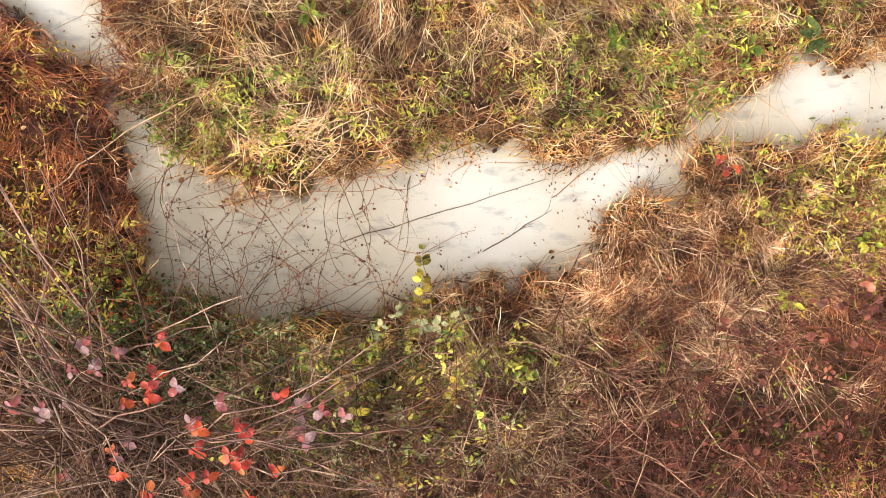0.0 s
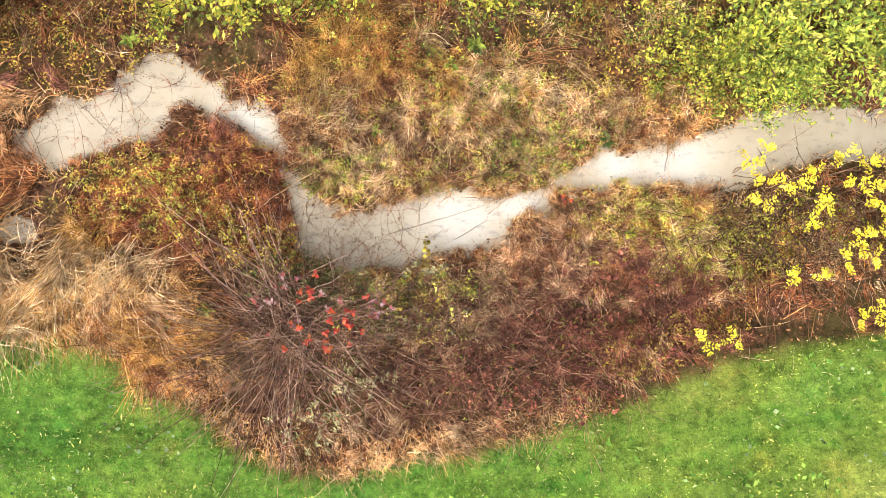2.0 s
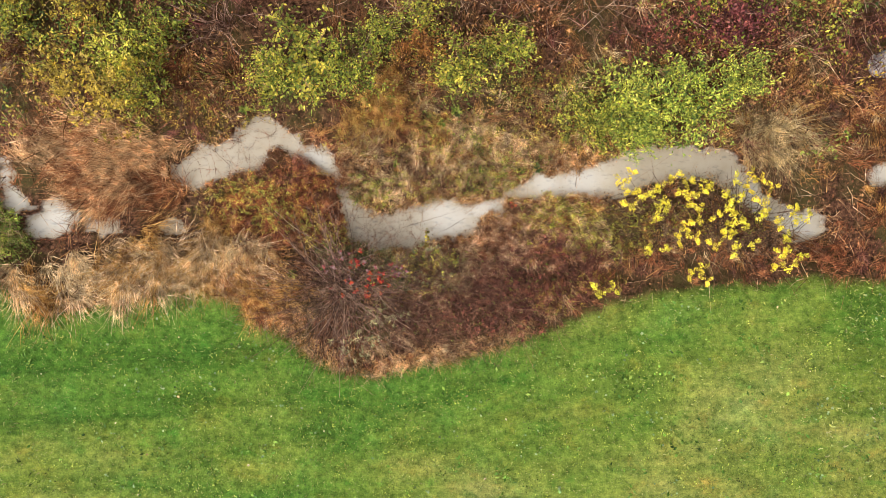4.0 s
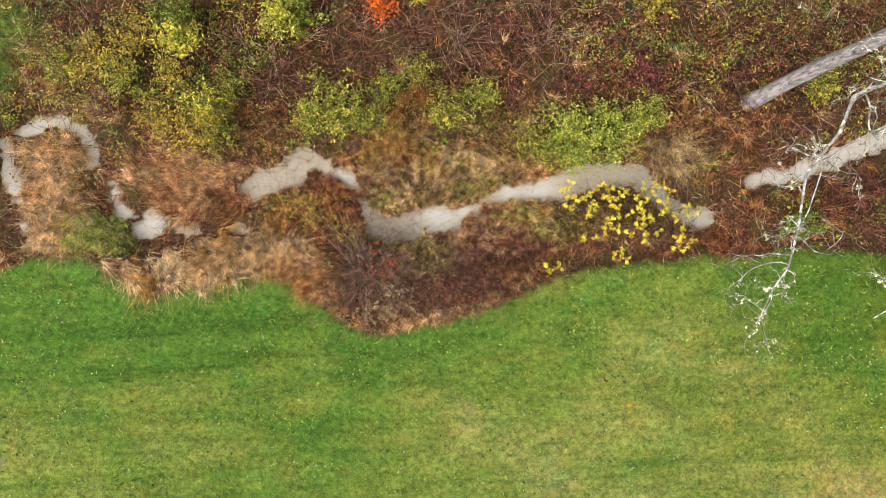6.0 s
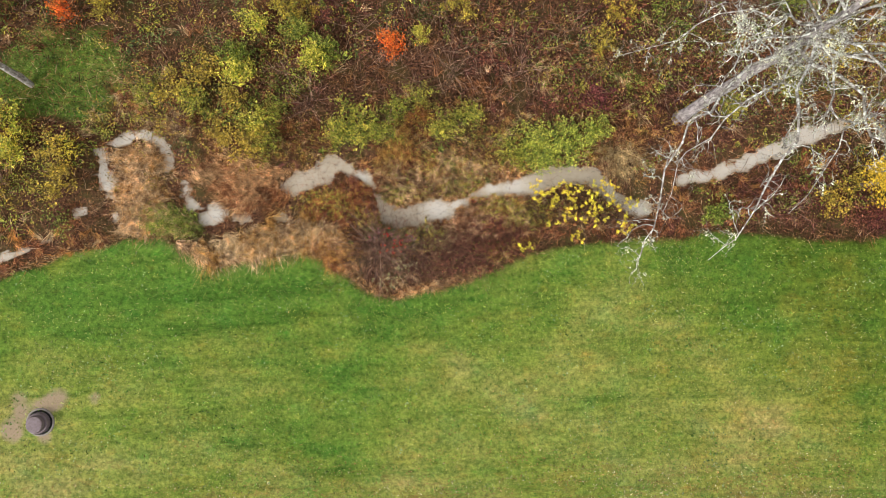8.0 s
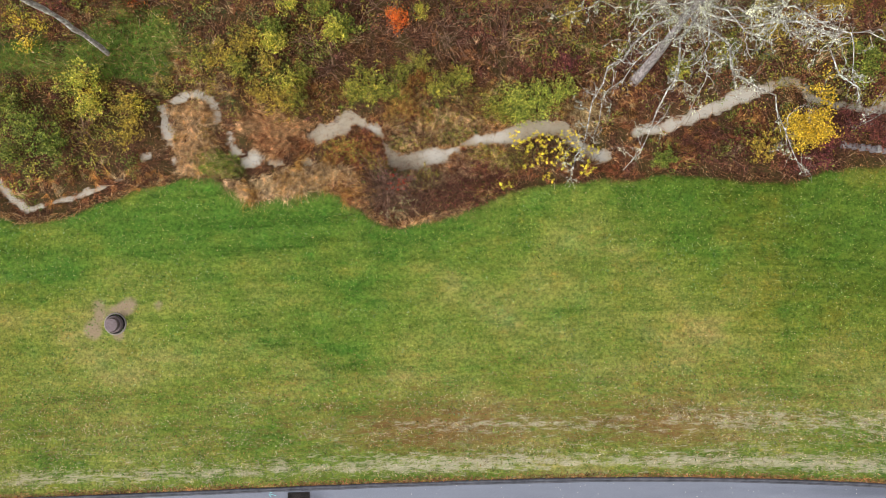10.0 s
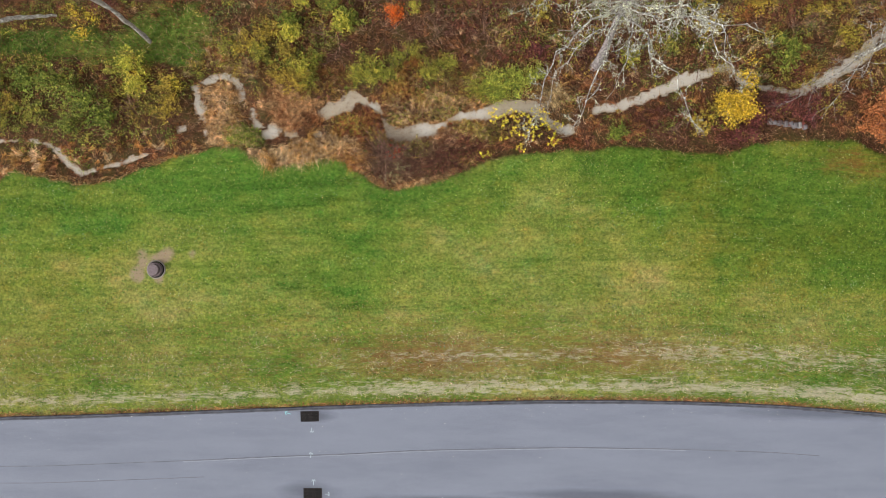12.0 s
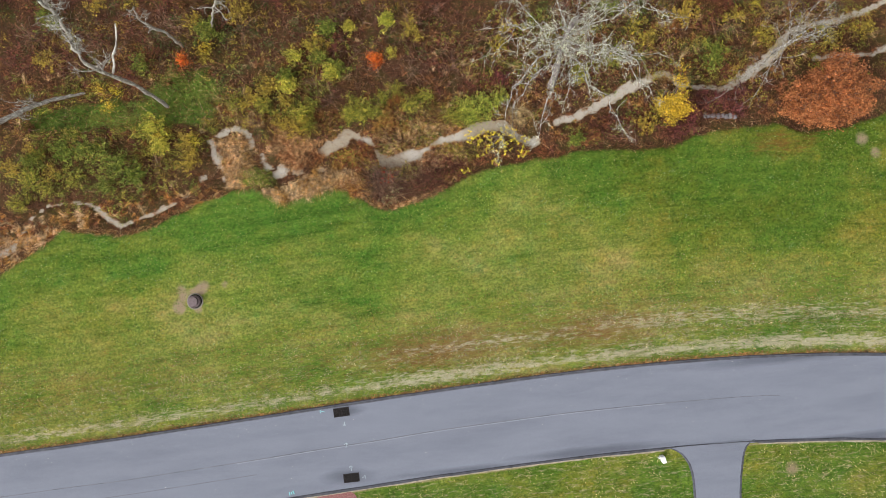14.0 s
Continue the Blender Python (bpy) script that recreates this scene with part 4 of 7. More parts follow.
def clearing(x, y):
    """The open grassy places in the wood."""
    a = ((x + 17.2) / 3.3) ** 2 + ((y - 6.6) / 2.1) ** 2
    b = ((x + 24.5) / 6.5) ** 2 + ((y - 5.8) / 1.1) ** 2
    return np.minimum(a, b) + 0.9 * vnoise(x, y, 1.2) < 0.9


def scatter(n, ellipses, soft=0.35, over=0.04, lawn=0.05):
    """About n places on wild ground inside the given ellipses (x, y, rx, ry), thinning at their rims."""
    area = np.array([e[2] * e[3] for e in ellipses])
    pick = rng.choice(len(ellipses), n, p=area / area.sum())
    E = np.array(ellipses)[pick]
    a, r = rng.random(n) * 2 * np.pi, np.sqrt(rng.random(n)) * (1 + soft * rng.normal(0, 0.5, n))
    x, y = E[:, 0] + E[:, 2] * r * np.cos(a), E[:, 1] + E[:, 3] * r * np.sin(a)
    k = wild_ok(x, y, over, lawn) & ~clearing(x, y)
    return x[k], y[k]


def band(n, x0, x1, y1, over=0.0):
    """Places on wild ground between the lawn's edge and y1."""
    x = rng.uniform(x0, x1, n)
    lo = np.interp(x, EX, EY) - 0.2
    y = lo + (y1 - lo) * rng.random(n)
    k = wild_ok(x, y, over)
    return x[k], y[k]


def stalks(x, y, length, rise, way, spread, seg=4, lift=0.0, droop=0.9, turn=0.0, size=1.0):
    """Paths of blades or twigs that start at (x, y), lean along way (degrees) and bow over."""
    n = len(x)
    L = rng.uniform(*length, n) * size
    th = radians(way) + turn + vnoise(x, y, 1.1, 3) * 2.6 + rng.normal(0, radians(spread), n)
    th2 = th + rng.normal(0, 0.5, n)
    up = rng.uniform(*rise, n)
    s = np.linspace(0, 1, seg)[None, :]
    ang = th[:, None] + (th2 - th)[:, None] * s
    step = L[:, None] / (seg - 1)
    run = np.sqrt(np.maximum(0.05, 1 - up * up))[:, None]
    px = x[:, None] + np.cumsum(np.cos(ang) * step * run, 1) - np.cos(ang) * step * run
    py = y[:, None] + np.cumsum(np.sin(ang) * step * run, 1) - np.sin(ang) * step * run
    z0 = height(x, y) + lift * rng.random(n)
    pz = z0[:, None] + L[:, None] * up[:, None] * (s * (1 - s * 0.5 * droop)) + 0.01
    P = np.stack([px, py, pz], -1)
    P[:, 1:] += rng.normal(0, 0.03, (n, seg - 1, 3)) * L[:, None, None] * np.array([1, 1, 0.5])
    return P


def off_water(P, reach=0.10, spare=0.15):
    """Which paths end on land, or hardly over the water; a few long ones are spared."""
    return (creek_dist(P[:, -1, 0], P[:, -1, 1]) > -reach) | (rng.random(len(P)) < spare)


def grass_stand(label, n, ellipses, mat, length=(0.4, 0.9), rise=(0.15, 0.7), way=-60, spread=35, width=(0.006, 0.013), seg=4, lift=0.12, over=0.04, name="dry_grass", tuft=26):
    """A stand of dry grass: tussocks whose blades fan out about each one's own lean."""
    tx, ty = scatter(max(n // tuft, 1), ellipses, over=over)
    k = np.repeat(np.arange(len(tx)), tuft)
    size = rng.uniform(0.55, 1.25, len(tx))[k]
    lean = rng.normal(0, radians(spread), len(tx))[k]
    x, y = tx[k] + rng.normal(0, 0.07, len(k)) * size, ty[k] + rng.normal(0, 0.07, len(k)) * size
    keep = wild_ok(x, y, over)
    x, y, size, lean = x[keep], y[keep], size[keep], lean[keep]
    P = stalks(x, y, length, rise, way, 22, seg, lift, turn=lean, size=size)
    w = rng.uniform(*width, len(x)) * (np.clip(np.hypot(x, y) / 9.0, 0.55, 1.0) if width[1] > 0.014 else np.clip(np.hypot(x, y) / 5.0, 0.62, 1.0))
    k = off_water(P)
    ob = link(name, blades(P[k], w[k]), mat)
    return tagged(ob, label, "dry grass", kind="stuff")


def twig_tangle(label, n, ellipses, mat, length=(0.5, 1.2), rise=(0.1, 0.6), way=0, spread=180, radius=(0.002, 0.004), seg=5, lift=0.3, name="twigs"):
    x, y = scatter(n, ellipses)
    P = stalks(x, y, length, rise, way, spread, seg, lift)
    P[:, 1:] += rng.normal(0, 0.008, P[:, 1:].shape)
    P = P[off_water(P)]
    R = rng.uniform(*radius, len(P))[:, None] * np.linspace(1, 0.45, seg)[None, :]
    ob = link(name, tubes(P, R), mat)
    return tagged(ob, label, "twigs", kind="stuff")


def leaf_set(x, y, z, size, slim=0.5, flat=0.6, simple=False):
    n = len(x)
    a = rng.random(n) * 2 * np.pi
    D = np.stack([np.cos(a), np.sin(a), rng.normal(0, 0.3, n)], -1)
    N = np.stack([rng.normal(0, flat, n), rng.normal(0, flat, n), np.ones(n)], -1)
    L = rng.uniform(*size, n)
    return (diamonds if simple else leaves)(np.stack([x, y, z], -1), D, N, L, L * slim * rng.uniform(0.8, 1.2, n))


def weeds(label, n, ellipses, mat, size=(0.04, 0.08), each=9, tall=(0.05, 0.3), slim=0.35, name="weeds", radius=0.07, over=0.04, far=False):
    """Low leafy sprigs: clusters of small leaves round a short stem; far ones gather in drifts."""
    x, y = scatter(n, ellipses, over=over)
    if far:
        x, y = x[:n // 9 + 1], y[:n // 9 + 1]
        k = np.repeat(np.arange(len(x)), 9)
        x, y = x[k] + rng.normal(0, 0.45, len(k)), y[k] + rng.normal(0, 0.3, len(k))
        k = (np.hypot(x, y) > 8) & wild_ok(x, y, over) & ~clearing(x, y)
        x, y = x[k], y[k]
    n = len(x)
    h = rng.uniform(*tall, n)
    X, Y, Hh = np.repeat(x, each), np.repeat(y, each), np.repeat(h, each)
    u = rng.random(n * each)
    rr = radius * rng.random(n * each) * (1.3 - 0.6 * u)
    a = rng.random(n * each) * 2 * np.pi
    geo = leaf_set(X + rr * np.cos(a), Y + rr * np.sin(a), height(X, Y) + Hh * (0.3 + 0.7 * u), size, slim, simple=far or np.median(np.hypot(x, y)) > 4.2)
    return tagged(link(name, geo, mat), label, "weeds", kind="stuff")


# floor of fallen leaves and thin stems over the whole wild strip
x, y = band(62000, -36, 42, 17)
far = np.hypot(x, y) > 8
x, y = x[far], y[far]
tagged(link("fallen_leaves", leaf_set(x, y, height(x, y) + 0.02 + 0.05 * rng.random(len(x)), (0.05, 0.11), 0.55, 0.8, True), "leaf_litter"), "brown fallen leaves lying on the woodland floor", "leaves", kind="stuff")
x, y = scatter(9000, [(0.5, 0.5, 8, 4)])
tagged(link("fallen_leaves", leaf_set(x, y, height(x, y) + 0.02 + 0.06 * rng.random(len(x)), (0.03, 0.07), 0.6), "leaf_litter"), "brown fallen leaves lying under the bank grass", "leaves", kind="stuff")

x, y = band(13000, -36, 42, 15)
P = stalks(x, y, (0.5, 1.1), (0.1, 0.7), 0, 180, 3, 0.3)
k = off_water(P)
P, x, y = P[k], x[k], y[k]
tagged(link("dry_stems", blades(P, np.clip(np.hypot(x, y) / 10.0, 0.25, 1.0) * rng.uniform(0.012, 0.03, len(x))), "twig_wood"), "brown dead stems tangled over the woodland floor", "dead stems", kind="stuff")
x, y = band(7000, -36, 42, 9)
P = stalks(x, y, (0.4, 0.9), (0.1, 0.6), -70, 120, 3, 0.2)
k = off_water(P)
P, x, y = P[k], x[k], y[k]
tagged(link("dry_stems", blades(P, np.clip(np.hypot(x, y) / 10.0, 0.25, 1.0) * rng.uniform(0.008, 0.016, len(x))), "straw"), "straw-coloured dead stems along the stream", "dead stems", kind="stuff")

# dry grass and thin stems, region by region, as a mosaic of small patches
def mosaic(n, region, palette, patch=(0.18, 0.55), **kw):
    """Splits a region into small patches, deals them out to the kinds in the palette (material, share, label), and grows each kind."""
    px, py = scatter(int(60 * sum(e[2] * e[3] for e in region)) + 12, region, over=0.3, lawn=0.3)
    deal = rng.choice(len(palette), len(px), p=np.array([p[1] for p in palette]) / sum(p[1] for p in palette))
    for q, (mat, share, label) in enumerate(palette):
        s = rng.uniform(*patch, len(px))
        own = [(px[i], py[i], s[i], s[i] * 0.8) for i in range(len(px)) if deal[i] == q]
        if own:
            grass_stand(label, int(n * share), own, mat, **kw)


mosaic(11000, [(-0.8, 1.4, 2.4, 0.8), (2.0, 2.0, 2.2, 0.8), (0.4, 2.2, 2.4, 0.8)], [("straw", 0.5, "tangled straw-gold dry grass on the stream bank"), ("straw_rust", 0.22, "rust-brown dead grass on the stream bank"),
       ("straw_pale", 0.12, "pale bleached grass on the stream bank"), ("straw_orange", 0.16, "orange-tan dry grass on the stream bank")], way=-75, spread=75, length=(0.2, 0.62))
mosaic(7500, [(2.5, -0.4, 1.6, 0.7), (1.4, -1.0, 1.4, 0.5), (2.8, 0.0, 1.1, 0.4)], [("straw", 0.46, "flattened straw-brown dry grass beside the pool"), ("straw_rust", 0.36, "rust-brown grass beside the pool"), ("twig_red", 0.12, "dark red stems beside the pool"), ("straw_pale", 0.06, "bleached grass beside the pool")],
       way=-40, spread=80, over=-0.02, length=(0.2, 0.6))
mosaic(8000, [(-3.4, 0.6, 1.0, 0.9), (-4.8, 0.5, 1.3, 0.8), (-4.2, -0.3, 1.3, 0.5)], [("straw_russet", 0.66, "rust-red dry grass on a low mound"), ("twig_red", 0.16, "dark red dead stems on a low mound"), ("straw_rust", 0.18, "dark rust grass on a low mound")],
       way=-40, spread=80, length=(0.14, 0.4), width=(0.012, 0.022))
mosaic(6600, [(2.8, -1.2, 2.4, 0.9), (0.9, -2.2, 2.4, 1.0), (3.8, -0.7, 1.4, 0.6)], [("brush_red", 0.36, "reddish-brown dead grass in the brush"), ("twig_red", 0.44, "dark red dead stems in the brush"), ("straw", 0.04, "thin straw in the brush"), ("brush_red", 0.16, "brown dead stems in the brush")],
       way=-30, spread=120, length=(0.12, 0.42), lift=0.35)
mosaic(4600, [(-0.5, -1.5, 1.2, 0.6), (0.5, -1.3, 0.9, 0.5)], [("straw", 0.45, "thin straw among the canes"), ("straw_pale", 0.2, "bleached grass among the canes"), ("straw_orange", 0.3, "orange-tan grass among the canes"), ("straw_rust", 0.1, "rust grass among the canes")], way=-60, spread=100, length=(0.15, 0.45), lift=0.4)
weeds("small wine-red leaves in the brush", 260, [(2.8, -1.3, 2.2, 0.8), (1.2, -2.0, 2.0, 0.7)], "leaf_wine", (0.025, 0.05), each=7, tall=(0.2, 0.5), slim=0.6)
weeds("small yellow-green leaves in the brush", 100, [(-0.4, -1.4, 0.9, 0.5), (0.4, -1.1, 0.5, 0.3)], "leaf_spray", (0.035, 0.07), each=8, tall=(0.3, 0.6), slim=0.5)
weeds("small grey-green leaves in the brush", 90, [(-1.6, -1.2, 0.9, 0.4), (0.0, -1.6, 0.9, 0.4)], "leaf_sage", (0.03, 0.06), each=7, tall=(0.3, 0.6), slim=0.5)
mosaic(7500, [(-7.0, -0.9, 1.6, 0.7), (-5.3, -0.9, 1.3, 0.8), (-8.6, -1.7, 1.6, 0.5), (-10.6, -1.8, 1.3, 0.5), (-7.6, -1.3, 1.6, 0.5)], [("straw_pale", 0.4, "pale straw grass flopping over the lawn's edge"), ("straw", 0.22, "straw-brown grass at the lawn's edge"),
       ("straw_orange", 0.38, "orange-tan grass at the lawn's edge")], way=-60, spread=30, length=(0.6, 1.4), width=(0.012, 0.026), rise=(0.3, 0.8), tuft=34)
mosaic(2600, [(-31.0, -3.3, 2.2, 0.7), (-28.2, -2.0, 1.6, 0.6), (-26.8, -2.6, 1.2, 0.5), (-33.5, -4.6, 1.6, 0.8)], [("straw_pale", 0.5, "pale straw grass between the western stream and the lawn"), ("straw_orange", 0.5, "orange-tan grass between the western stream and the lawn")], way=-70, spread=60, length=(0.5, 1.1), width=(0.016, 0.03), seg=3)
mosaic(3000, [(-4.4, -2.0, 0.9, 0.7), (-5.0, -1.4, 1.0, 0.6)], [("straw_orange", 0.5, "orange-brown dry grass at the foot of a bush"), ("straw_rust", 0.5, "rust-brown grass at the foot of a bush")], way=-50, spread=50, length=(0.5, 1.1), width=(0.007, 0.013))
mosaic(5500, [(-9.0, 1.5, 1.9, 1.2)], [("straw_pink", 0.75, "pinkish dry grass laid flat by the wind"), ("straw_rust", 0.25, "rust grass laid flat by the wind")], way=170, spread=28, length=(0.5, 1.0), width=(0.010, 0.022), over=-0.1)
mosaic(2600, [(-7.8, 0.6, 1.1, 0.6), (-8.3, 1.0, 1.0, 0.8)], [("straw_rust", 1.0, "rust-red dry grass by the stream")], way=170, spread=35, length=(0.5, 1.0), width=(0.008, 0.016))
mosaic(6000, [(-13.6, 1.0, 1.3, 2.2), (-12.8, -0.6, 1.6, 0.7)], [("straw_pale", 0.45, "pale straw grass inside the meander"), ("straw_pink", 0.35, "pinkish dry grass inside the meander"), ("straw_orange", 0.2, "orange-tan grass inside the meander")],
       way=-80, spread=60, length=(0.4, 0.9), width=(0.010, 0.018), tuft=10)
mosaic(2600, [(-0.85, 3.2, 0.95, 0.9), (-1.6, 2.6, 1.0, 0.5)], [("straw_orange", 0.7, "orange-tan dry grass behind the pool"), ("straw_rust", 0.3, "rust-brown dry grass behind the pool")], way=-80, spread=50, width=(0.008, 0.015))
grass_stand("long tan grass tussock spreading outwards", 1100, [(9.3, 2.4, 0.8, 0.5)], "straw_tan", way=-100, spread=75, length=(0.8, 1.5), width=(0.010, 0.020), rise=(0.3, 0.8), over=0.3)
mosaic(6500, [(-17.5, -1.2, 2.6, 0.8), (-21, -2.0, 2.5, 1.0), (-25.5, -1.8, 2.5, 1.2), (-30, -3.2, 2.5, 1.0), (-33, -3.0, 3, 1.6)], [("straw_orange", 0.25, "orange-tan dry grass along the lawn's edge"), ("straw_rust", 0.55, "rust-brown dry grass along the lawn's edge"),
       ("straw_pale", 0.2, "pale dry grass along the lawn's edge")], way=-60, spread=80, length=(0.3, 0.7), width=(0.012, 0.024), seg=3)
mosaic(3800, [(0.2, -3.5, 2.0, 0.5), (-2.0, -3.6, 1.0, 0.45), (3.2, -2.4, 1.4, 0.5), (-3.9, -2.7, 0.8, 0.4)], [("straw_pink", 0.35, "pink-tan dead grass fringe at the lawn's edge"), ("brush_red", 0.3, "dark red-brown stems in the fringe at the lawn's edge"), ("straw_pale", 0.15, "pale dead grass fringe at the lawn's edge"), ("straw_rust", 0.2, "rusty dead grass fringe at the lawn's edge")],
       way=-80, spread=50, length=(0.2, 0.5))
mosaic(3000, [(-13.8, 5.8, 1.6, 0.9), (-15.5, 4.8, 1.3, 0.6), (-12.5, 4.6, 1.5, 0.7)], [("straw", 0.6, "tan dry grass in the clearing"), ("straw_rust", 0.4, "rust dry grass in the clearing")], way=-100, spread=70, width=(0.012, 0.020))
mosaic(6500, [(14, 0.6, 2.5, 1.2), (17.5, 1.8, 2.5, 1.4), (12, 3, 2, 1.2), (24, 4.4, 3, 1), (29, 2.0, 2.5, 1.5)], [("straw_rust", 0.6, "rust-brown bank grass along the far reach of the stream"), ("twig_red", 0.25, "dark red stems along the far reach of the stream"), ("straw_orange", 0.15, "orange-tan grass along the far reach of the stream")],
       way=-60, spread=100, width=(0.012, 0.022), seg=3)
mosaic(16000, [(-6, 6, 10, 3.2), (8, 6, 9, 3.2), (-24, 7, 10, 5), (26, 8, 12, 5)], [("twig_wood", 0.4, "brown dead stems in the wood"), ("twig_red", 0.2, "dark red dead stems in the wood"), ("straw_rust", 0.25, "rust dead grass in the wood"), ("straw", 0.15, "straw grass in the wood")],
       patch=(0.3, 0.9), way=0, spread=120, width=(0.014, 0.030), length=(0.5, 1.1), lift=0.3, seg=3)

mosaic(6000, [(-5.5, 3.6, 3.2, 0.9), (0.5, 3.9, 3.5, 1.0), (5.5, 3.4, 3.0, 1.0), (2.0, 5.0, 6.0, 0.8), (10.5, 3.6, 2.0, 1.2)], [("straw_rust", 0.3, "rust dead grass behind the stream"), ("twig_brown", 0.25, "brown dead stems behind the stream"), ("straw_orange", 0.25, "orange-tan grass behind the stream"),
       ("straw", 0.2, "straw grass behind the stream")], way=-60, spread=110, width=(0.008, 0.017), length=(0.3, 0.8), lift=0.25)
weeds("mixed green low growth behind the stream", 700, [(-5.5, 3.6, 3.2, 0.9), (0.5, 3.6, 3.5, 1.0), (5.5, 3.4, 3.0, 1.0)], "leaf_green", (0.03, 0.07), each=8, tall=(0.1, 0.5), radius=0.12, slim=0.45)
weeds("mustard low growth behind the stream", 600, [(-6.5, 2.6, 1.6, 0.6), (-5.5, 3.6, 3.2, 0.9), (0.5, 3.9, 3.5, 1.0), (3.5, 2.6, 1.6, 0.5)], "leaf_mustard", (0.03, 0.07), each=8, tall=(0.1, 0.5), radius=0.12, slim=0.45)

mosaic(2200, [(4.9, -0.4, 1.2, 0.6), (4.0, 0.2, 0.9, 0.4)], [("straw", 0.5, "straw grass among yellow-green weeds"), ("straw_orange", 0.3, "orange-tan grass among yellow-green weeds"), ("straw_rust", 0.2, "rust grass among yellow-green weeds")], way=-60, spread=100, length=(0.2, 0.5), lift=0.25)
weeds("yellow-green leaves on the low mound", 220, [(-4.9, 0.5, 1.2, 0.6), (-3.9, -0.1, 0.8, 0.4)], "leaf_dull", (0.03, 0.07), tall=(0.2, 0.4))
weeds("light green leaves by the yellow shrub", 260, [(4.8, -0.3, 1.1, 0.6), (3.9, 0.2, 0.8, 0.4)], "leaf_dull", (0.03, 0.07), tall=(0.3, 0.5))

mosaic(2400, [(6.6, 0.3, 1.4, 0.5), (8.3, 0.3, 1.0, 0.6), (7.4, -0.5, 1.6, 0.4)], [("straw_rust", 0.4, "rust grass under the yellow shrubs"), ("straw_orange", 0.35, "orange-tan grass under the yellow shrubs"), ("straw", 0.25, "straw grass under the yellow shrubs")], way=-60, spread=100, length=(0.25, 0.6), lift=0.3, width=(0.007, 0.014))
weeds("yellow-green low growth under the yellow shrubs", 260, [(6.4, 0.2, 1.4, 0.5), (8.2, 0.2, 1.0, 0.6)], "leaf_lime", (0.04, 0.08), tall=(0.2, 0.5))

mosaic(3200, [(5.6, -1.1, 1.3, 0.45), (7.4, -0.9, 1.4, 0.4), (9.2, -0.9, 1.4, 0.4), (11.0, -0.8, 1.4, 0.45), (3.8, -1.9, 0.8, 0.4)], [("straw_rust", 0.5, "dark rust growth at the lawn's edge under the yellow shrubs"), ("twig_red", 0.2, "dark red stems at the lawn's edge under the yellow shrubs"), ("straw_russet", 0.3, "russet grass at the lawn's edge under the yellow shrubs")],
       way=-60, spread=110, length=(0.2, 0.5), lift=0.2, width=(0.008, 0.016))
mosaic(3600, [(5.0, 2.7, 2.2, 0.6), (8.2, 3.0, 1.4, 0.7), (-6.6, 3.0, 1.6, 0.8), (11.0, 2.2, 1.2, 1.0)], [("straw_rust", 0.35, "rust grass on the far bank"), ("straw_orange", 0.25, "orange-tan grass on the far bank"), ("straw", 0.25, "straw grass on the far bank"), ("twig_wood", 0.15, "brown stems on the far bank")], way=-60, spread=110, length=(0.25, 0.6), lift=0.15, width=(0.006, 0.013), tuft=12)
weeds("mustard low growth on the far bank", 240, [(5.0, 2.7, 2.2, 0.6), (8.2, 3.0, 1.4, 0.7)], "leaf_mustard", (0.03, 0.06), tall=(0.1, 0.4), radius=0.12)
weeds("bright green low growth inside the meander", 240, [(-12.0, -0.5, 1.4, 0.7)], "leaf_green", (0.05, 0.10), each=12, tall=(0.3, 0.6), radius=0.15)

# dead fringe all along the lawn's edge
for mat, n, lab in (("straw_pink", 5200, "pink-tan dead fringe along the lawn's edge"), ("straw_orange", 3600, "orange-brown dead fringe along the lawn's edge"), ("straw_pale", 2400, "bleached dead fringe along the lawn's edge")):
    x = np.concatenate([rng.uniform(-36, 41, n), rng.uniform(-9, 9, n // 2)])
    y = np.interp(x, EX, EY) + rng.uniform(-0.25, 0.5, len(x))
    li = lawn_in(x, y)
    k = (li > -0.45) & (li < 0.06) & (vnoise(x, y, 0.8, 13) > -0.3 + 0.8 * smooth(x, 2.0, 5.0))
    x, y = x[k], y[k]
    P = stalks(x, y, (0.12, 0.42), (0.15, 0.7), -85, 60, 4, 0.05)
    tagged(link("dry_grass", blades(P, rng.uniform(0.006, 0.014, len(x)) * np.clip(np.hypot(x, y) / 8, 0.8, 1.7)), mat), lab, "dry grass", kind="stuff")

# short growth on the banks and hanging over the water's edge
def bank_cover(label, n, lo, hi, mat, length, width, out, box, thin=-0.4):
    """Blades on the bank between lo and hi metres from the water, out of 1 pointing at the water."""
    x, y = rng.uniform(box[0], box[1], n * 16), rng.uniform(box[2], box[3], n * 16)
    e = creek_dist(x, y)
    k = (e > lo) & (e < hi) & (lawn_in(x, y) < 0) & (vnoise(x, y, 0.5, 8) > thin)
    x, y = x[k][:n], y[k][:n]
    g = 0.05
    dx, dy = creek_dist(x - g, y) - creek_dist(x + g, y), creek_dist(x, y - g) - creek_dist(x, y + g)
    turn = np.where(rng.random(len(x)) < out, np.arctan2(dy, dx) + rng.normal(0, 0.9, len(x)), rng.uniform(0, 6.28, len(x)))
    P = stalks(x, y, length, (0.1, 0.7), 0, 0, 4, 0.08, turn=turn)
    P = P[off_water(P, 0.12)]
    return tagged(link("bank_grass", blades(P, rng.uniform(*width, len(P))), mat), label, "bank grass", kind="stuff")


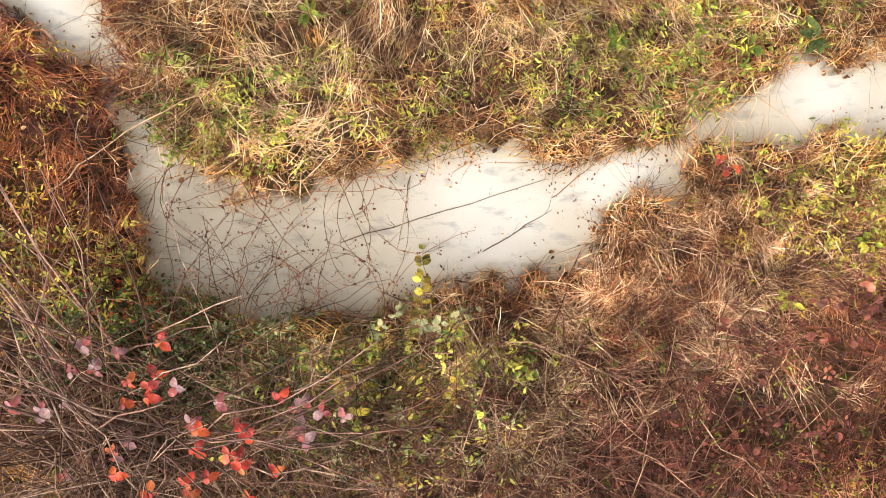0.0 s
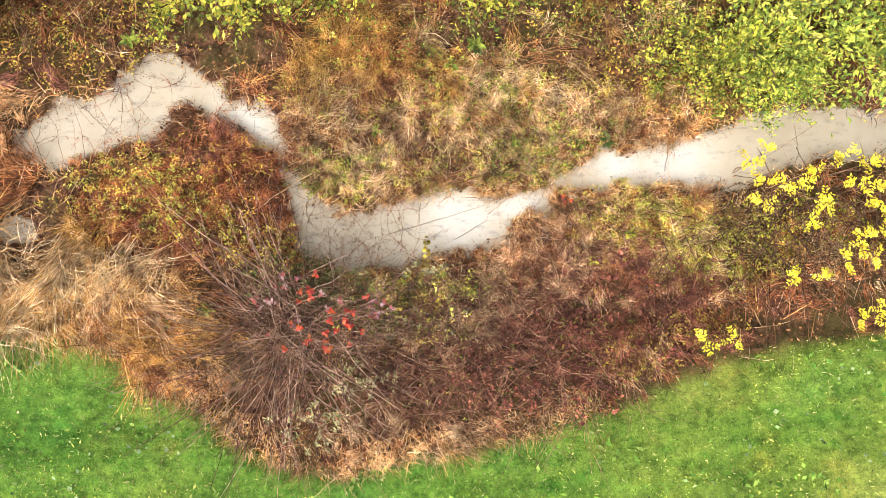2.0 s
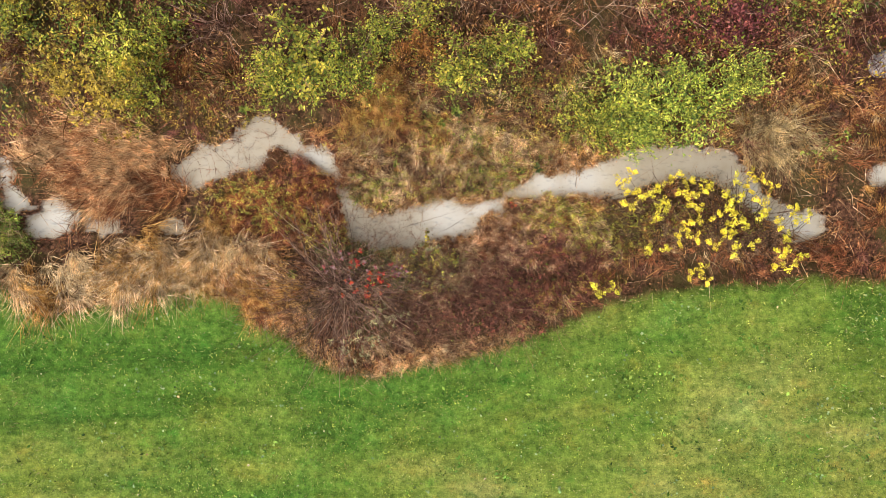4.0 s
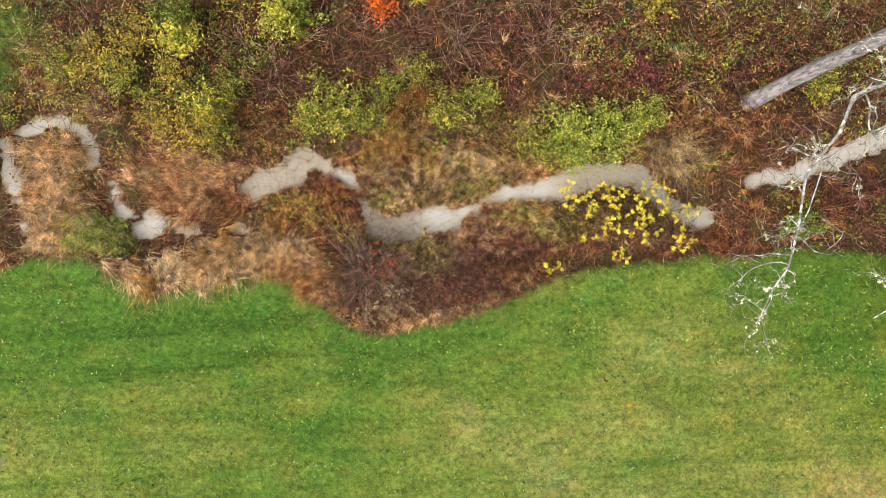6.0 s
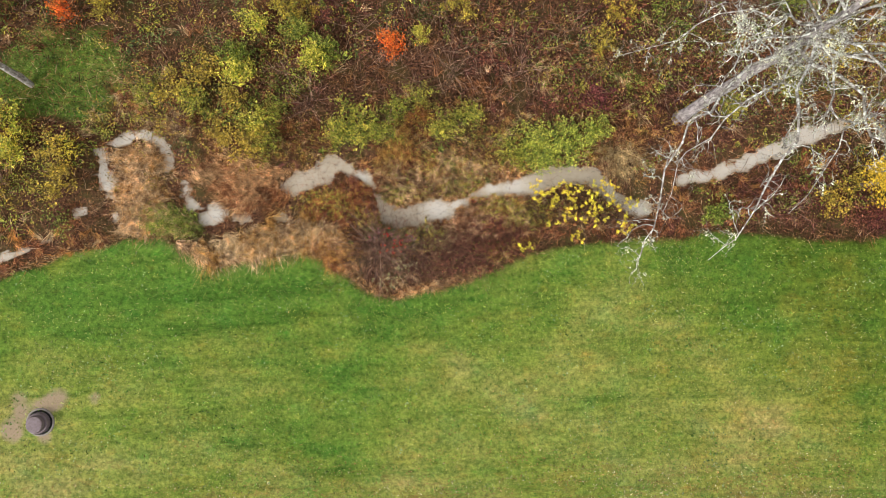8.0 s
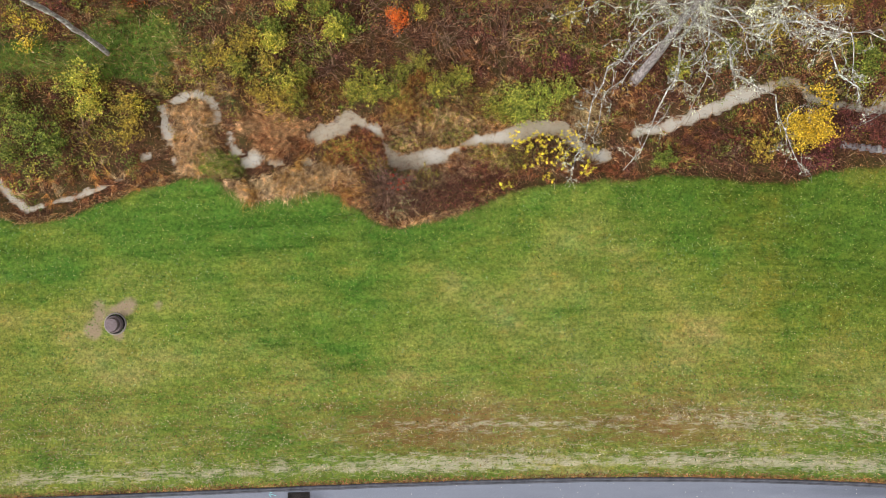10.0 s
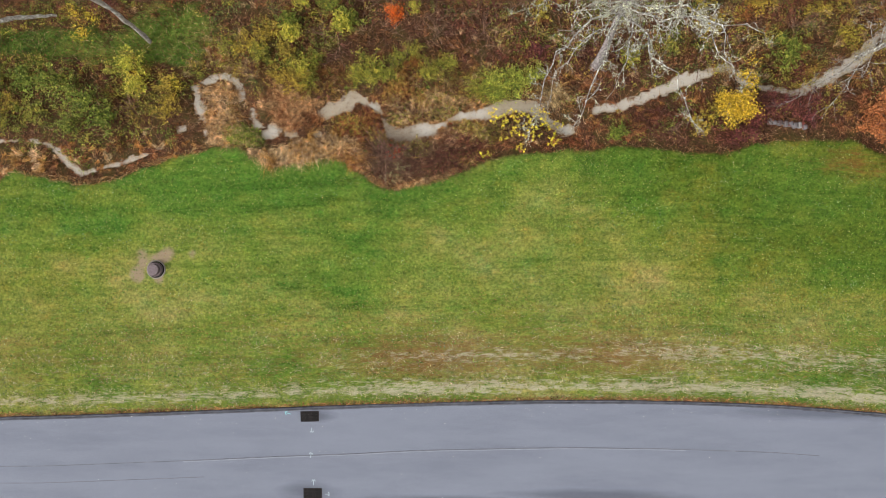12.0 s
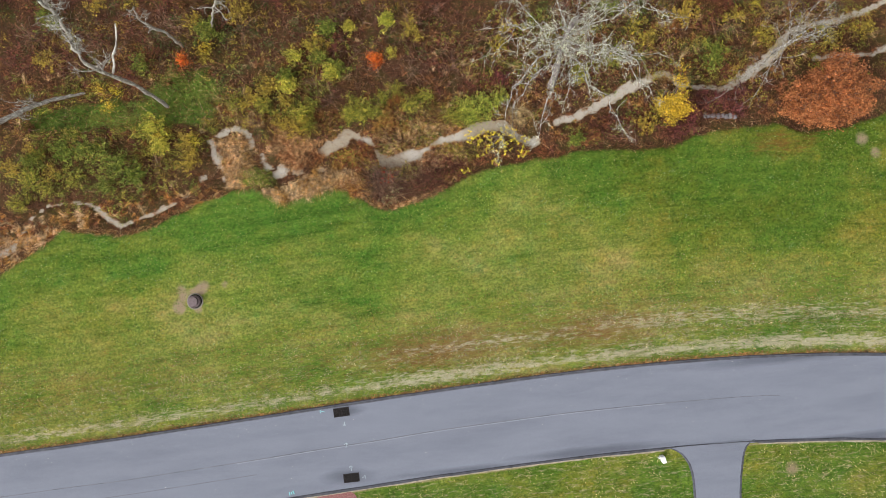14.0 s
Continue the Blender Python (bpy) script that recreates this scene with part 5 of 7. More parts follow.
POOL, REACH = (-2.3, 4.6, -1.5, 2.4), (-8, 12, -1.6, 3.4)
for mat, n, lab in (("straw", 3600, "straw grass on the pool's bank"), ("straw_orange", 2000, "orange-tan grass on the pool's bank"), ("straw_rust", 2600, "rust-brown grass on the pool's bank"), ("twig_brown", 1200, "thin brown stems on the pool's bank")):
    bank_cover(lab, n, 0.05, 0.75, mat, (0.12, 0.4), (0.004, 0.009), 0.15, POOL)
for mat, n, lab in (("straw", 1500, "short dead grass hanging over the water's edge"), ("straw_orange", 900, "orange-tan grass hanging over the water's edge"), ("straw_rust", 1000, "rust-brown grass hanging over the water's edge")):
    bank_cover(lab, n, 0.0, 0.14, mat, (0.06, 0.24), (0.003, 0.008), 0.5, POOL, -0.15)
    bank_cover(lab, n, 0.0, 0.3, mat, (0.12, 0.3), (0.008, 0.015), 0.3, REACH, -0.3)
for mat, n, lab in (("straw_rust", 1500, "rust-brown grass on the mound's bank"), ("twig_red", 700, "dark red stems on the mound's bank")):
    bank_cover(lab, n, 0.03, 0.6, mat, (0.12, 0.4), (0.005, 0.010), 0.25, (-4.6, -2.3, -1.5, 2.4))
weeds("yellow-green sprigs along the water's edge", 150, [(-1.6, 0.55, 0.7, 0.25), (-0.6, 0.55, 0.7, 0.22), (0.6, 0.8, 0.8, 0.25), (1.7, 0.9, 0.6, 0.25), (3.0, 0.7, 0.9, 0.25)], "leaf_dull", (0.03, 0.065), each=11, slim=0.28, radius=0.1, tall=(0.08, 0.3))
weeds("green sprigs along the water's edge", 90, [(-1.7, 0.6, 0.7, 0.25), (1.6, 1.0, 0.7, 0.3), (-2.4, -0.8, 0.5, 0.3)], "leaf_green", (0.03, 0.07), each=10, slim=0.35, radius=0.1, tall=(0.08, 0.3))
x, y = rng.uniform(-36, 42, 200000), rng.uniform(-6, 9, 200000)
e = creek_dist(x, y)
k = (e > 0.02) & (e < 0.2) & (lawn_in(x, y) < 0) & (vnoise(x, y, 0.7, 8) > 0.05) & ((x < -8) | (x > 12))
x, y = x[k][:3600], y[k][:3600]
P = stalks(x, y, (0.25, 0.6), (0.1, 0.7), -90, 150, 4, 0.05)
tagged(link("bank_grass", blades(P, rng.uniform(0.012, 0.024, len(x))), "straw_rust"), "rusty dead grass hanging over the stream's edge", "bank grass", kind="stuff")

# twig tangles
twig_tangle("dark reddish brush of thin stems", 1500, [(1.0, -2.2, 2.4, 1.0), (3.0, -1.5, 2.0, 0.8), (0.2, -1.7, 1.5, 0.6)], "twig_red", length=(0.25, 0.7), radius=(0.002, 0.004), lift=0.5)
twig_tangle("brown thin stems in the brush", 900, [(-0.6, -1.7, 2.4, 1.0), (1.2, -2.6, 2.4, 0.9)], "twig_brown", radius=(0.003, 0.006), lift=0.6)
twig_tangle("tan thin canes in the brush", 300, [(-0.6, -1.6, 2.6, 1.1), (-2.2, -1.2, 1.2, 0.7)], "twig_brown", length=(0.6, 1.4), radius=(0.003, 0.006), lift=0.8)
twig_tangle("dark stems under a yellow-leaved shrub", 1200, [(6.8, 0.0, 2.3, 0.9), (8.6, 0.0, 1.3, 0.8)], "twig_brown", radius=(0.005, 0.010), lift=0.6)
twig_tangle("red-brown brush along the far bank", 1500, [(17.5, 0.6, 3.0, 1.3), (22, 1.2, 3.0, 1.5), (13.5, 5.0, 3, 1.5)], "twig_red", radius=(0.008, 0.013), lift=0.7)

twig_tangle("fine pale stems in the brush", 800, [(-1.0, -1.3, 1.5, 0.6), (0.3, -1.5, 1.0, 0.5), (-2.2, -1.5, 0.9, 0.6)], "twig_grey", length=(0.25, 0.8), radius=(0.0015, 0.003), lift=0.55)

twig_tangle("grey-mauve fine brush in the wood", 2600, [(3.0, 7.2, 7.0, 2.6), (-4.0, 10.5, 9.0, 2.6), (-22.0, 11.5, 9.0, 3.0), (16.0, 7.5, 7.0, 2.5)], "twig_grey", length=(0.7, 1.6), rise=(0.3, 0.9), radius=(0.007, 0.011), lift=0.6, seg=4)

# weeds
weeds("yellow-green weeds growing through dry grass", 480, [(-1.5, 0.75, 0.7, 0.3), (-0.4, 1.0, 0.7, 0.3), (0.9, 1.3, 0.8, 0.35), (1.9, 1.5, 0.9, 0.4), (3.0, 2.2, 1.2, 0.5), (-0.4, 2.2, 2.4, 0.7)], "leaf_dull", (0.03, 0.065), slim=0.26, each=11, radius=0.09, tall=(0.1, 0.35))
weeds("fresh green weeds at the water's edge", 220, [(-1.6, 1.0, 0.8, 0.35), (2.2, 1.6, 0.9, 0.5), (0.8, 2.2, 1.2, 0.5)], "leaf_green")
weeds("mustard-yellow weeds on the bank", 650, [(-3.4, -0.3, 1.2, 0.5), (-4.6, 0.3, 1.6, 0.8), (-3.6, 1.0, 1.0, 0.4), (3.6, -0.2, 1.4, 0.6)], "leaf_olive", (0.03, 0.065), slim=0.3)
weeds("yellow-green weeds south of the stream", 650, [(3.8, 0.1, 1.5, 0.5), (4.8, -0.4, 1.4, 0.6)], "leaf_dull", (0.03, 0.07))
weeds("dark green undergrowth below the canes", 900, [(-1.9, -1.0, 1.0, 0.45), (-0.7, -1.4, 1.2, 0.5)], "leaf_dark", (0.03, 0.06), tall=(0.1, 0.5))
weeds("yellow-green leaves among the canes", 170, [(-0.3, -1.45, 0.9, 0.5), (0.3, -1.0, 0.6, 0.3), (-2.6, -0.5, 0.7, 0.4)], "leaf_dull", (0.035, 0.07), tall=(0.2, 0.6))
weeds("pale dried leaves at the lawn's edge", 45, [(-1.9, -3.35, 0.8, 0.35), (-1.0, -2.6, 0.6, 0.3)], "leaf_sage", (0.05, 0.10), tall=(0.2, 0.5))
weeds("red leaves scattered in the brush by the lawn", 90, [(1.6, -2.7, 1.3, 0.5), (0.9, -2.2, 0.8, 0.5), (-1.5, -3.0, 0.6, 0.3)], "leaf_wine", (0.035, 0.07), each=4, tall=(0.2, 0.6), slim=0.7)
weeds("orange-yellow low growth at the lawn's edge", 160, [(3.4, -2.1, 0.7, 0.35), (4.6, -1.6, 0.7, 0.3)], "leaf_olive", (0.03, 0.06), tall=(0.1, 0.35))
weeds("sparse green leaves in the brush", 450, [(0.5, -1.8, 3.2, 1.2)], "leaf_green", (0.03, 0.06), each=6)
weeds("red leaves in the brush", 70, [(2.0, -2.2, 2.2, 0.8), (3.0, -0.8, 1.2, 0.5)], "leaf_wine", (0.05, 0.09), each=5, tall=(0.3, 0.7), slim=0.7)
weeds("green low growth inside the meander", 350, [(-12.6, -0.2, 1.2, 0.7), (-11.3, -0.9, 0.8, 0.5)], "leaf_green", (0.05, 0.1), radius=0.14)
for lab, n, mat, ell in (("yellow-green woodland undergrowth", 900, "leaf_dull", [(-8, 6, 9, 3.5), (6, 5, 5, 3), (-24, 5, 9, 5), (30, 6, 9, 5)]),
                         ("mixed green and yellow woodland undergrowth", 2200, "leaf_mixed", [(-8, 6, 9, 3.5), (3, 5, 9, 2.5), (-24, 4, 9, 5), (16, 6, 7, 3), (30, 7, 9, 4)]),
                         ("green woodland undergrowth", 2400, "leaf_green", [(-3, 6, 8, 3.5), (-24, 4, 9, 6), (12, 8, 9, 3), (18, 1.5, 6, 2)]),
                         ("dark green woodland undergrowth", 2200, "leaf_dark", [(-10, 8, 14, 5), (20, 8, 14, 5), (-18, 13, 16, 4)]),
                         ("wine-red woodland undergrowth", 2400, "leaf_wine", [(10, 4.5, 4, 2), (24, 1.8, 4, 2), (17, 6, 6, 3), (-28, 11, 9, 4), (0, 10, 8, 4), (20, 0.2, 4, 1.2), (-12, 14, 20, 3)]),
                         ("brown woodland undergrowth", 3600, "leaf_litter", [(-6, 6, 10, 3.2), (8, 6, 9, 3.2), (-24, 7, 10, 5), (26, 8, 12, 5)]),
                         ("mustard woodland undergrowth", 1900, "leaf_olive", [(-8, 4.5, 8, 3), (-24, 3, 10, 5), (26, 6, 10, 5), (10, 8, 10, 4), (-14, 13, 20, 4)])):
    weeds(lab, n, ell, mat, (0.06, 0.145), each=10, tall=(0.2, 0.9), radius=0.26, slim=0.45, far=True)


# ---- shrubs and trees ----
def stems_geo(n, r, h, seg=5, thick=0.012, twigs=5, up=0.5, base=0.08, arc=(0, 360)):
    """Stems that spread from one crown, with side twigs; returns the geometry and the outer points."""
    a = np.radians(rng.uniform(*arc, n))
    u = np.sqrt(rng.random(n)) * r
    hh = h * rng.uniform(0.6, 1.05, n) * (1 - up * (u / max(r, 1e-3)) ** 2)
    s = np.linspace(0, 1, seg)
    bx, by = rng.normal(0, base * r, n), rng.normal(0, base * r, n)
    P = np.stack([bx[:, None] + np.cos(a)[:, None] * u[:, None] * s ** 1.3, by[:, None] + np.sin(a)[:, None] * u[:, None] * s ** 1.3, hh[:, None] * s ** 0.8], -1)
    P[:, 1:-1] += rng.normal(0, 0.03 * r, (n, seg - 2, 3))
    P[:, 0, 2] = -0.12
    R = thick * rng.uniform(0.6, 1.1, n)[:, None] * np.linspace(1, 0.35, seg)[None, :]
    k = np.repeat(np.arange(n), twigs)
    f = rng.uniform(0.35, 1.0, len(k)) * (seg - 1)
    i = np.minimum(f.astype(int), seg - 2)
    st = P[k, i] + (P[k, i + 1] - P[k, i]) * (f - i)[:, None]
    way = unit(P[k, i + 1] - P[k, i]) + rng.normal(0, 0.6, (len(k), 3)) + np.array([0, 0, 0.15])
    tl = rng.uniform(0.12, 0.38, len(k)) * r
    w = unit(way)
    Q = st[:, None, :] + w[:, None, :] * tl[:, None, None] * np.linspace(0, 1, 3)[None, :, None]
    Q[:, 1:] += rng.normal(0, 0.02 * r, (len(k), 2, 3))
    RQ = thick * 0.42 * np.linspace(1, 0.5, 3)[None, :] * np.ones((len(k), 1))
    tips = np.concatenate([Q[:, 1], Q[:, 2], P[:, -1]])
    return merge(tubes(P, R), tubes(Q, RQ)), tips, Q


def shrub(name, label, m, r, h, stems, leaf, twig, count, size, slim=0.55, spread=0.12, twigs=5, thick=0.012, group="", category="shrub", canes=0, base=0.08, arc=(0, 360)):
    ob = root(name, m, label, category, group)
    geo, tips, Q = stems_geo(stems, r, h, thick=thick, twigs=twigs, base=base, arc=arc)
    link("stem_mass", geo, twig, ob)
    for q in range(canes):
        a, u = radians(rng.uniform(*arc)), r * rng.uniform(0.5, 1.05)
        s = np.linspace(0, 1, 7)
        P = np.stack([rng.normal(0, 0.16 * r) + math.cos(a) * u * s ** 1.2, rng.normal(0, 0.16 * r) + math.sin(a) * u * s ** 1.2, h * rng.uniform(0.7, 1.15) * s ** 0.75 - 0.1], -1)[None]
        P[:, 1:] += rng.normal(0, 0.02, (1, 6, 3))
        link("stem", tubes(P, (thick * rng.uniform(0.9, 1.35) * np.linspace(1, 0.35, 7))[None], 5), twig, ob)
    if count:
        # three leaves of five in rows along the twigs, the rest loose about their tips
        few = count * 2 // 5
        c = tips[rng.integers(0, len(tips), few)] + rng.normal(0, spread, (few, 3)) * np.array([1, 1, 0.7])
        loose = leaf_set(c[:, 0], c[:, 1], np.maximum(c[:, 2], 0.03), size, slim, simple=True)
        n = count - few
        k, f = rng.integers(0, len(Q), n), rng.uniform(0.2, 2.0, n)
        i = np.minimum(f.astype(int), 1)
        along = unit(Q[k, i + 1] - Q[k, i])
        side = unit(np.cross(along, np.array([0, 0, 1.0]) + rng.normal(0, 0.2, (n, 3)))) * np.where(rng.random(n) < 0.5, 1, -1)[:, None]
        D = unit(along * 0.6 + side + rng.normal(0, 0.2, (n, 3)))
        L = rng.uniform(*size, n)
        c = Q[k, i] + (Q[k, i + 1] - Q[k, i]) * (f - i)[:, None] + D * L[:, None] * 0.5
        N = np.stack([rng.normal(0, 0.35, n), rng.normal(0, 0.35, n), np.ones(n)], -1)
        c[:, 2] = np.maximum(c[:, 2], 0.03)
        link("foliage", merge(loose, diamonds(c, D, N, L, L * slim)), leaf, ob)
    return ob


# shrubs by kind: x, y, radius
SPRAY = [(6.6, 3.2, 1.2), (5.2, 3.1, 1.15), (7.9, 3.6, 0.8), (5.5, 2.4, 0.75)]
LIME = [(-19.6, 4.2, 1.24), (-19.1, 3.0, 0.97), (-7.8, 8.7, 0.88), (-3.4, 10.4, 0.7), (-0.3, 8.1, 0.57), (-5.0, 7.3, 0.87), (-7.8, 4.0, 0.9), (-8.9, 6.4, 0.97)]
AIRY = [(3.8, 2.8, 0.85), (4.5, 2.5, 0.65), (-7.4, 3.1, 0.8), (-3.3, 4.2, 1.3), (-2.2, 3.8, 1.05), (-4.2, 3.6, 0.8), (-1.3, 4.8, 0.8), (0.9, 3.9, 0.9), (-0.2, 5.2, 0.9), (2.0, 4.6, 0.8), (-7.2, 4.6, 0.8), (-10.8, 5.0, 0.9), (-13.0, 5.6, 0.9), (14.5, 5.0, 0.9), (17.0, 5.8, 0.9), (-30.2, 1.2, 1.1), (-28.8, 0.2, 1.0), (-31.0, -0.6, 0.9), (-26.6, 1.0, 1.0)]
GREEN = [(-22.8, 1.8, 1.41), (-21.6, 0.6, 1.23), (-24.9, 2.8, 1.5), (-27.1, 3.2, 1.24), (-23.8, 0.0, 0.97), (-8.8, 7.2, 0.88), (25.0, 5.3, 1.39), (13.6, -0.3, 0.79), (-29.4, 2.6, 1.06), (-4.7, 7.5, 1.0), (-5.9, 8.4, 0.9)]
MUST = [(-17.3, 2.8, 1.15), (-17.2, 1.3, 1.06), (-15.7, 12.2, 0.97), (-15.0, 9.5, 0.79), (-11.6, 5.8, 1.23), (-10.2, 6.5, 0.97), (-5.9, 9.6, 0.97), (-8.6, 3.1, 1.05), (-8.9, 5.1, 0.84), (-9.6, 3.6, 0.63), (-7.7, 3.4, 0.63),
        (8.3, 7.8, 0.88), (19.9, 7.0, 1.14), (19.2, 8.2, 0.96), (27.1, 8.2, 0.96), (29.2, 6.6, 1.04), (-29.6, 3.4, 0.9), (-31.2, 2.2, 0.9), (-28.2, 1.6, 0.8), (19.2, 0.4, 0.95), (20.2, 1.4, 0.88), (34.3, 5.6, 1.0), (37.0, 6.0, 1.0), (23.2, 8.8, 1.05)]
FLAME = [(-1.5, 7.8, 0.7), (-16.7, 9.3, 0.57)]
WINE = [(7.0, 5.4, 1.15), (5.6, 4.9, 0.97), (8.7, 5.0, 0.89), (24.1, 2.0, 1.0), (23.0, 0.9, 0.9), (25.5, 3.9, 0.96), (25.7, 1.6, 1.0), (21.2, -0.6, 0.9), (-28.0, 14.4, 1.51), (-23.7, 12.1, 1.34), (-30.2, 11.0, 1.34), (-19.0, 10.0, 1.07), (-13.3, 12.3, 1.07), (-11.3, 4.2, 0.6)]
BARE = [(-19.8, 1.3, 1.15), (-20.8, -1.1, 1.2), (-5.5, 5.2, 1.5), (-5.4, 3.7, 1.1), (-11.5, 3.9, 0.9), (-21.0, 2.4, 0.8), (1.3, 6.6, 1.49), (2.9, 9.2, 1.58), (1.3, 10.7, 1.32), (2.9, 5.2, 1.14), (-4.0, 11.2, 1.14), (-5.7, 12.3, 1.15), (-28.9, 12.6, 1.51), (-26.6, 13.7, 1.51), (-25.7, 9.6, 1.24),
        (-19.5, 12.5, 1.33), (-11.6, 11.6, 1.33), (-22.0, 10.1, 1.16), (7.3, 8.7, 1.14), (9.4, 3.5, 1.0), (17.4, 0.0, 0.96), (0.9, 4.9, 1.0), (4.5, 6.8, 1.4), (10.5, 6.5, 1.3), (-6.6, 6.6, 1.2)]


def further(n, x0, x1, y0, y1, lo, hi, seed):
    """More places for shrubs, kept apart from the stream and from each other."""
    g = np.random.default_rng(seed)
    out = []
    while len(out) < n:
        x, y, r = g.uniform(x0, x1), g.uniform(y0, y1), g.uniform(lo, hi)
        if creek_dist(x, y) > 0.8 and all(math.hypot(x - a, y - b) > 0.9 for a, b, _ in out):
            out.append((x, y, r))
    return out


LIME += further(6, -34, 40, 9.5, 17, 0.7, 1.2, 1)
GREEN += further(14, -34, 40, 9.0, 17, 0.8, 1.4, 2)
MUST += further(26, -34, 40, 8.5, 17, 0.7, 1.3, 3)
WINE += further(30, -34, 40, 6.5, 17, 0.8, 1.6, 4)
BARE += further(44, -34, 40, 5.5, 17, 0.9, 1.8, 5)


def thicket(rows, name, label, group, **kw):
    """Two model shrubs of a kind, then copies of them, turned and scaled, at the places given (x, y, radius)."""
    made = []
    for i, (x, y, r) in enumerate(rows):
        z = float(height(x, y))
        if i < 2:
            made.append((shrub(name, label, pose(x, y, z), r, **kw, group=group), r))
        else:
            ob, r0 = made[i % 2]
            k = r / r0
            copy_thing(ob, pose(x, y, z, 0, 0, 70.0 * i) @ Matrix.Diagonal((k, k, 0.8 + 0.3 * (i % 3) * 0.5, 1)))


thicket(SPRAY, "shrub", "light green shrub with long leaf sprays by the stream", "light green shrubs", h=1.7, stems=44, leaf="leaf_spray", twig="twig_brown", count=2900, size=(0.06, 0.14), slim=0.38, spread=0.15, twigs=7)
thicket(LIME, "shrub", "yellow-green leafy shrub in the undergrowth", "yellow-green shrubs", h=2.0, stems=22, leaf="leaf_lime", twig="twig_brown", count=1150, size=(0.08, 0.2), spread=0.16, twigs=5, slim=0.36)
thicket(GREEN, "shrub", "mid-green leafy shrub in the undergrowth", "green shrubs", h=2.0, stems=26, leaf="leaf_green", twig="twig_brown", count=1500, size=(0.09, 0.21), spread=0.12, twigs=5, slim=0.4)
thicket(AIRY, "shrub", "airy shrub with small green and yellowing leaves", "airy green shrubs", h=1.5, stems=30, leaf="leaf_mixed", twig="twig_brown", count=1500, size=(0.04, 0.085), slim=0.5, spread=0.12, twigs=6)
thicket(MUST, "shrub", "thin mustard-yellow shrub in the undergrowth", "mustard shrubs", h=1.7, stems=18, leaf="leaf_mustard", twig="twig_brown", count=950, size=(0.07, 0.16), spread=0.14, twigs=4, slim=0.45)
thicket(FLAME, "shrub", "bright orange-red autumn shrub", "orange-red shrubs", h=2.0, stems=26, leaf="leaf_flame", twig="twig_brown", count=1100, size=(0.06, 0.13), spread=0.2)
thicket(WINE, "shrub", "low shrub with dark wine-red leaves", "wine-red shrubs", h=1.1, stems=18, leaf="leaf_wine", twig="twig_red", count=1000, size=(0.04, 0.085), spread=0.2, twigs=2)
thicket(BARE[::2], "shrub", "bare grey-mauve twiggy shrub", "bare grey shrubs", h=1.7, stems=32, leaf="leaf_litter", twig="twig_grey", count=60, size=(0.06, 0.12), twigs=3, thick=0.013)
thicket(BARE[1::2], "shrub", "bare brown twiggy shrub", "bare shrubs", h=1.7, stems=32, leaf="leaf_litter", twig="twig_wood", count=120, size=(0.06, 0.12), twigs=3, thick=0.015)

GLOW = [(-22.4, 7.5, 0.62), (-23.2, 6.5, 0.61), (-23.7, 7.9, 0.52), (-19.3, 3.6, 0.61), (-19.9, 4.3, 0.53), (-16.6, 2.9, 0.6), (-15.0, 10.3, 0.8)]
thicket(GLOW, "shrub", "small shrub with bright yellow leaves in the undergrowth", "yellow shrubs in the wood", h=1.5, stems=22, leaf="leaf_amber", twig="twig_brown", count=420, size=(0.05, 0.11), spread=0.24, twigs=2)
AMBER = [(22.0, 7.8, 0.7), (-0.2, 4.4, 0.5), (-0.7, 4.2, 0.36)]
thicket(AMBER, "shrub", "small shrub with orange-tan leaves in the wood", "orange-tan shrubs", h=1.8, stems=24, leaf="leaf_rust", twig="twig_wood", count=700, size=(0.05, 0.10), spread=0.16, twigs=4)
WINE2 = [(8.1, 5.3, 1.0), (24.2, 2.0, 1.0), (23.2, 0.9, 0.9), (25.6, 1.6, 1.0), (26.6, 0.9, 0.8), (22.4, 2.2, 0.8), (27.2, 2.2, 0.8), (21.6, -0.5, 0.7), (22.8, -0.2, 0.7)]
thicket(WINE2, "shrub", "loose shrub with dark red leaves in the wood", "dark red shrubs", h=0.9, stems=24, leaf="leaf_plum", twig="twig_red", count=1300, size=(0.06, 0.12), spread=0.2, twigs=3)

# the many-stemmed bare bush at the lawn's edge
shrub("bush", "bare grey-brown bush of long thin stems fanning out", pose(-2.25, -1.8, float(height(-2.25, -1.8))), 2.35, 1.35, 120, "leaf_red", "bush_stem", 0, (0.05, 0.09), twigs=4, thick=0.0085, canes=125, base=0.16, arc=(90, 400))


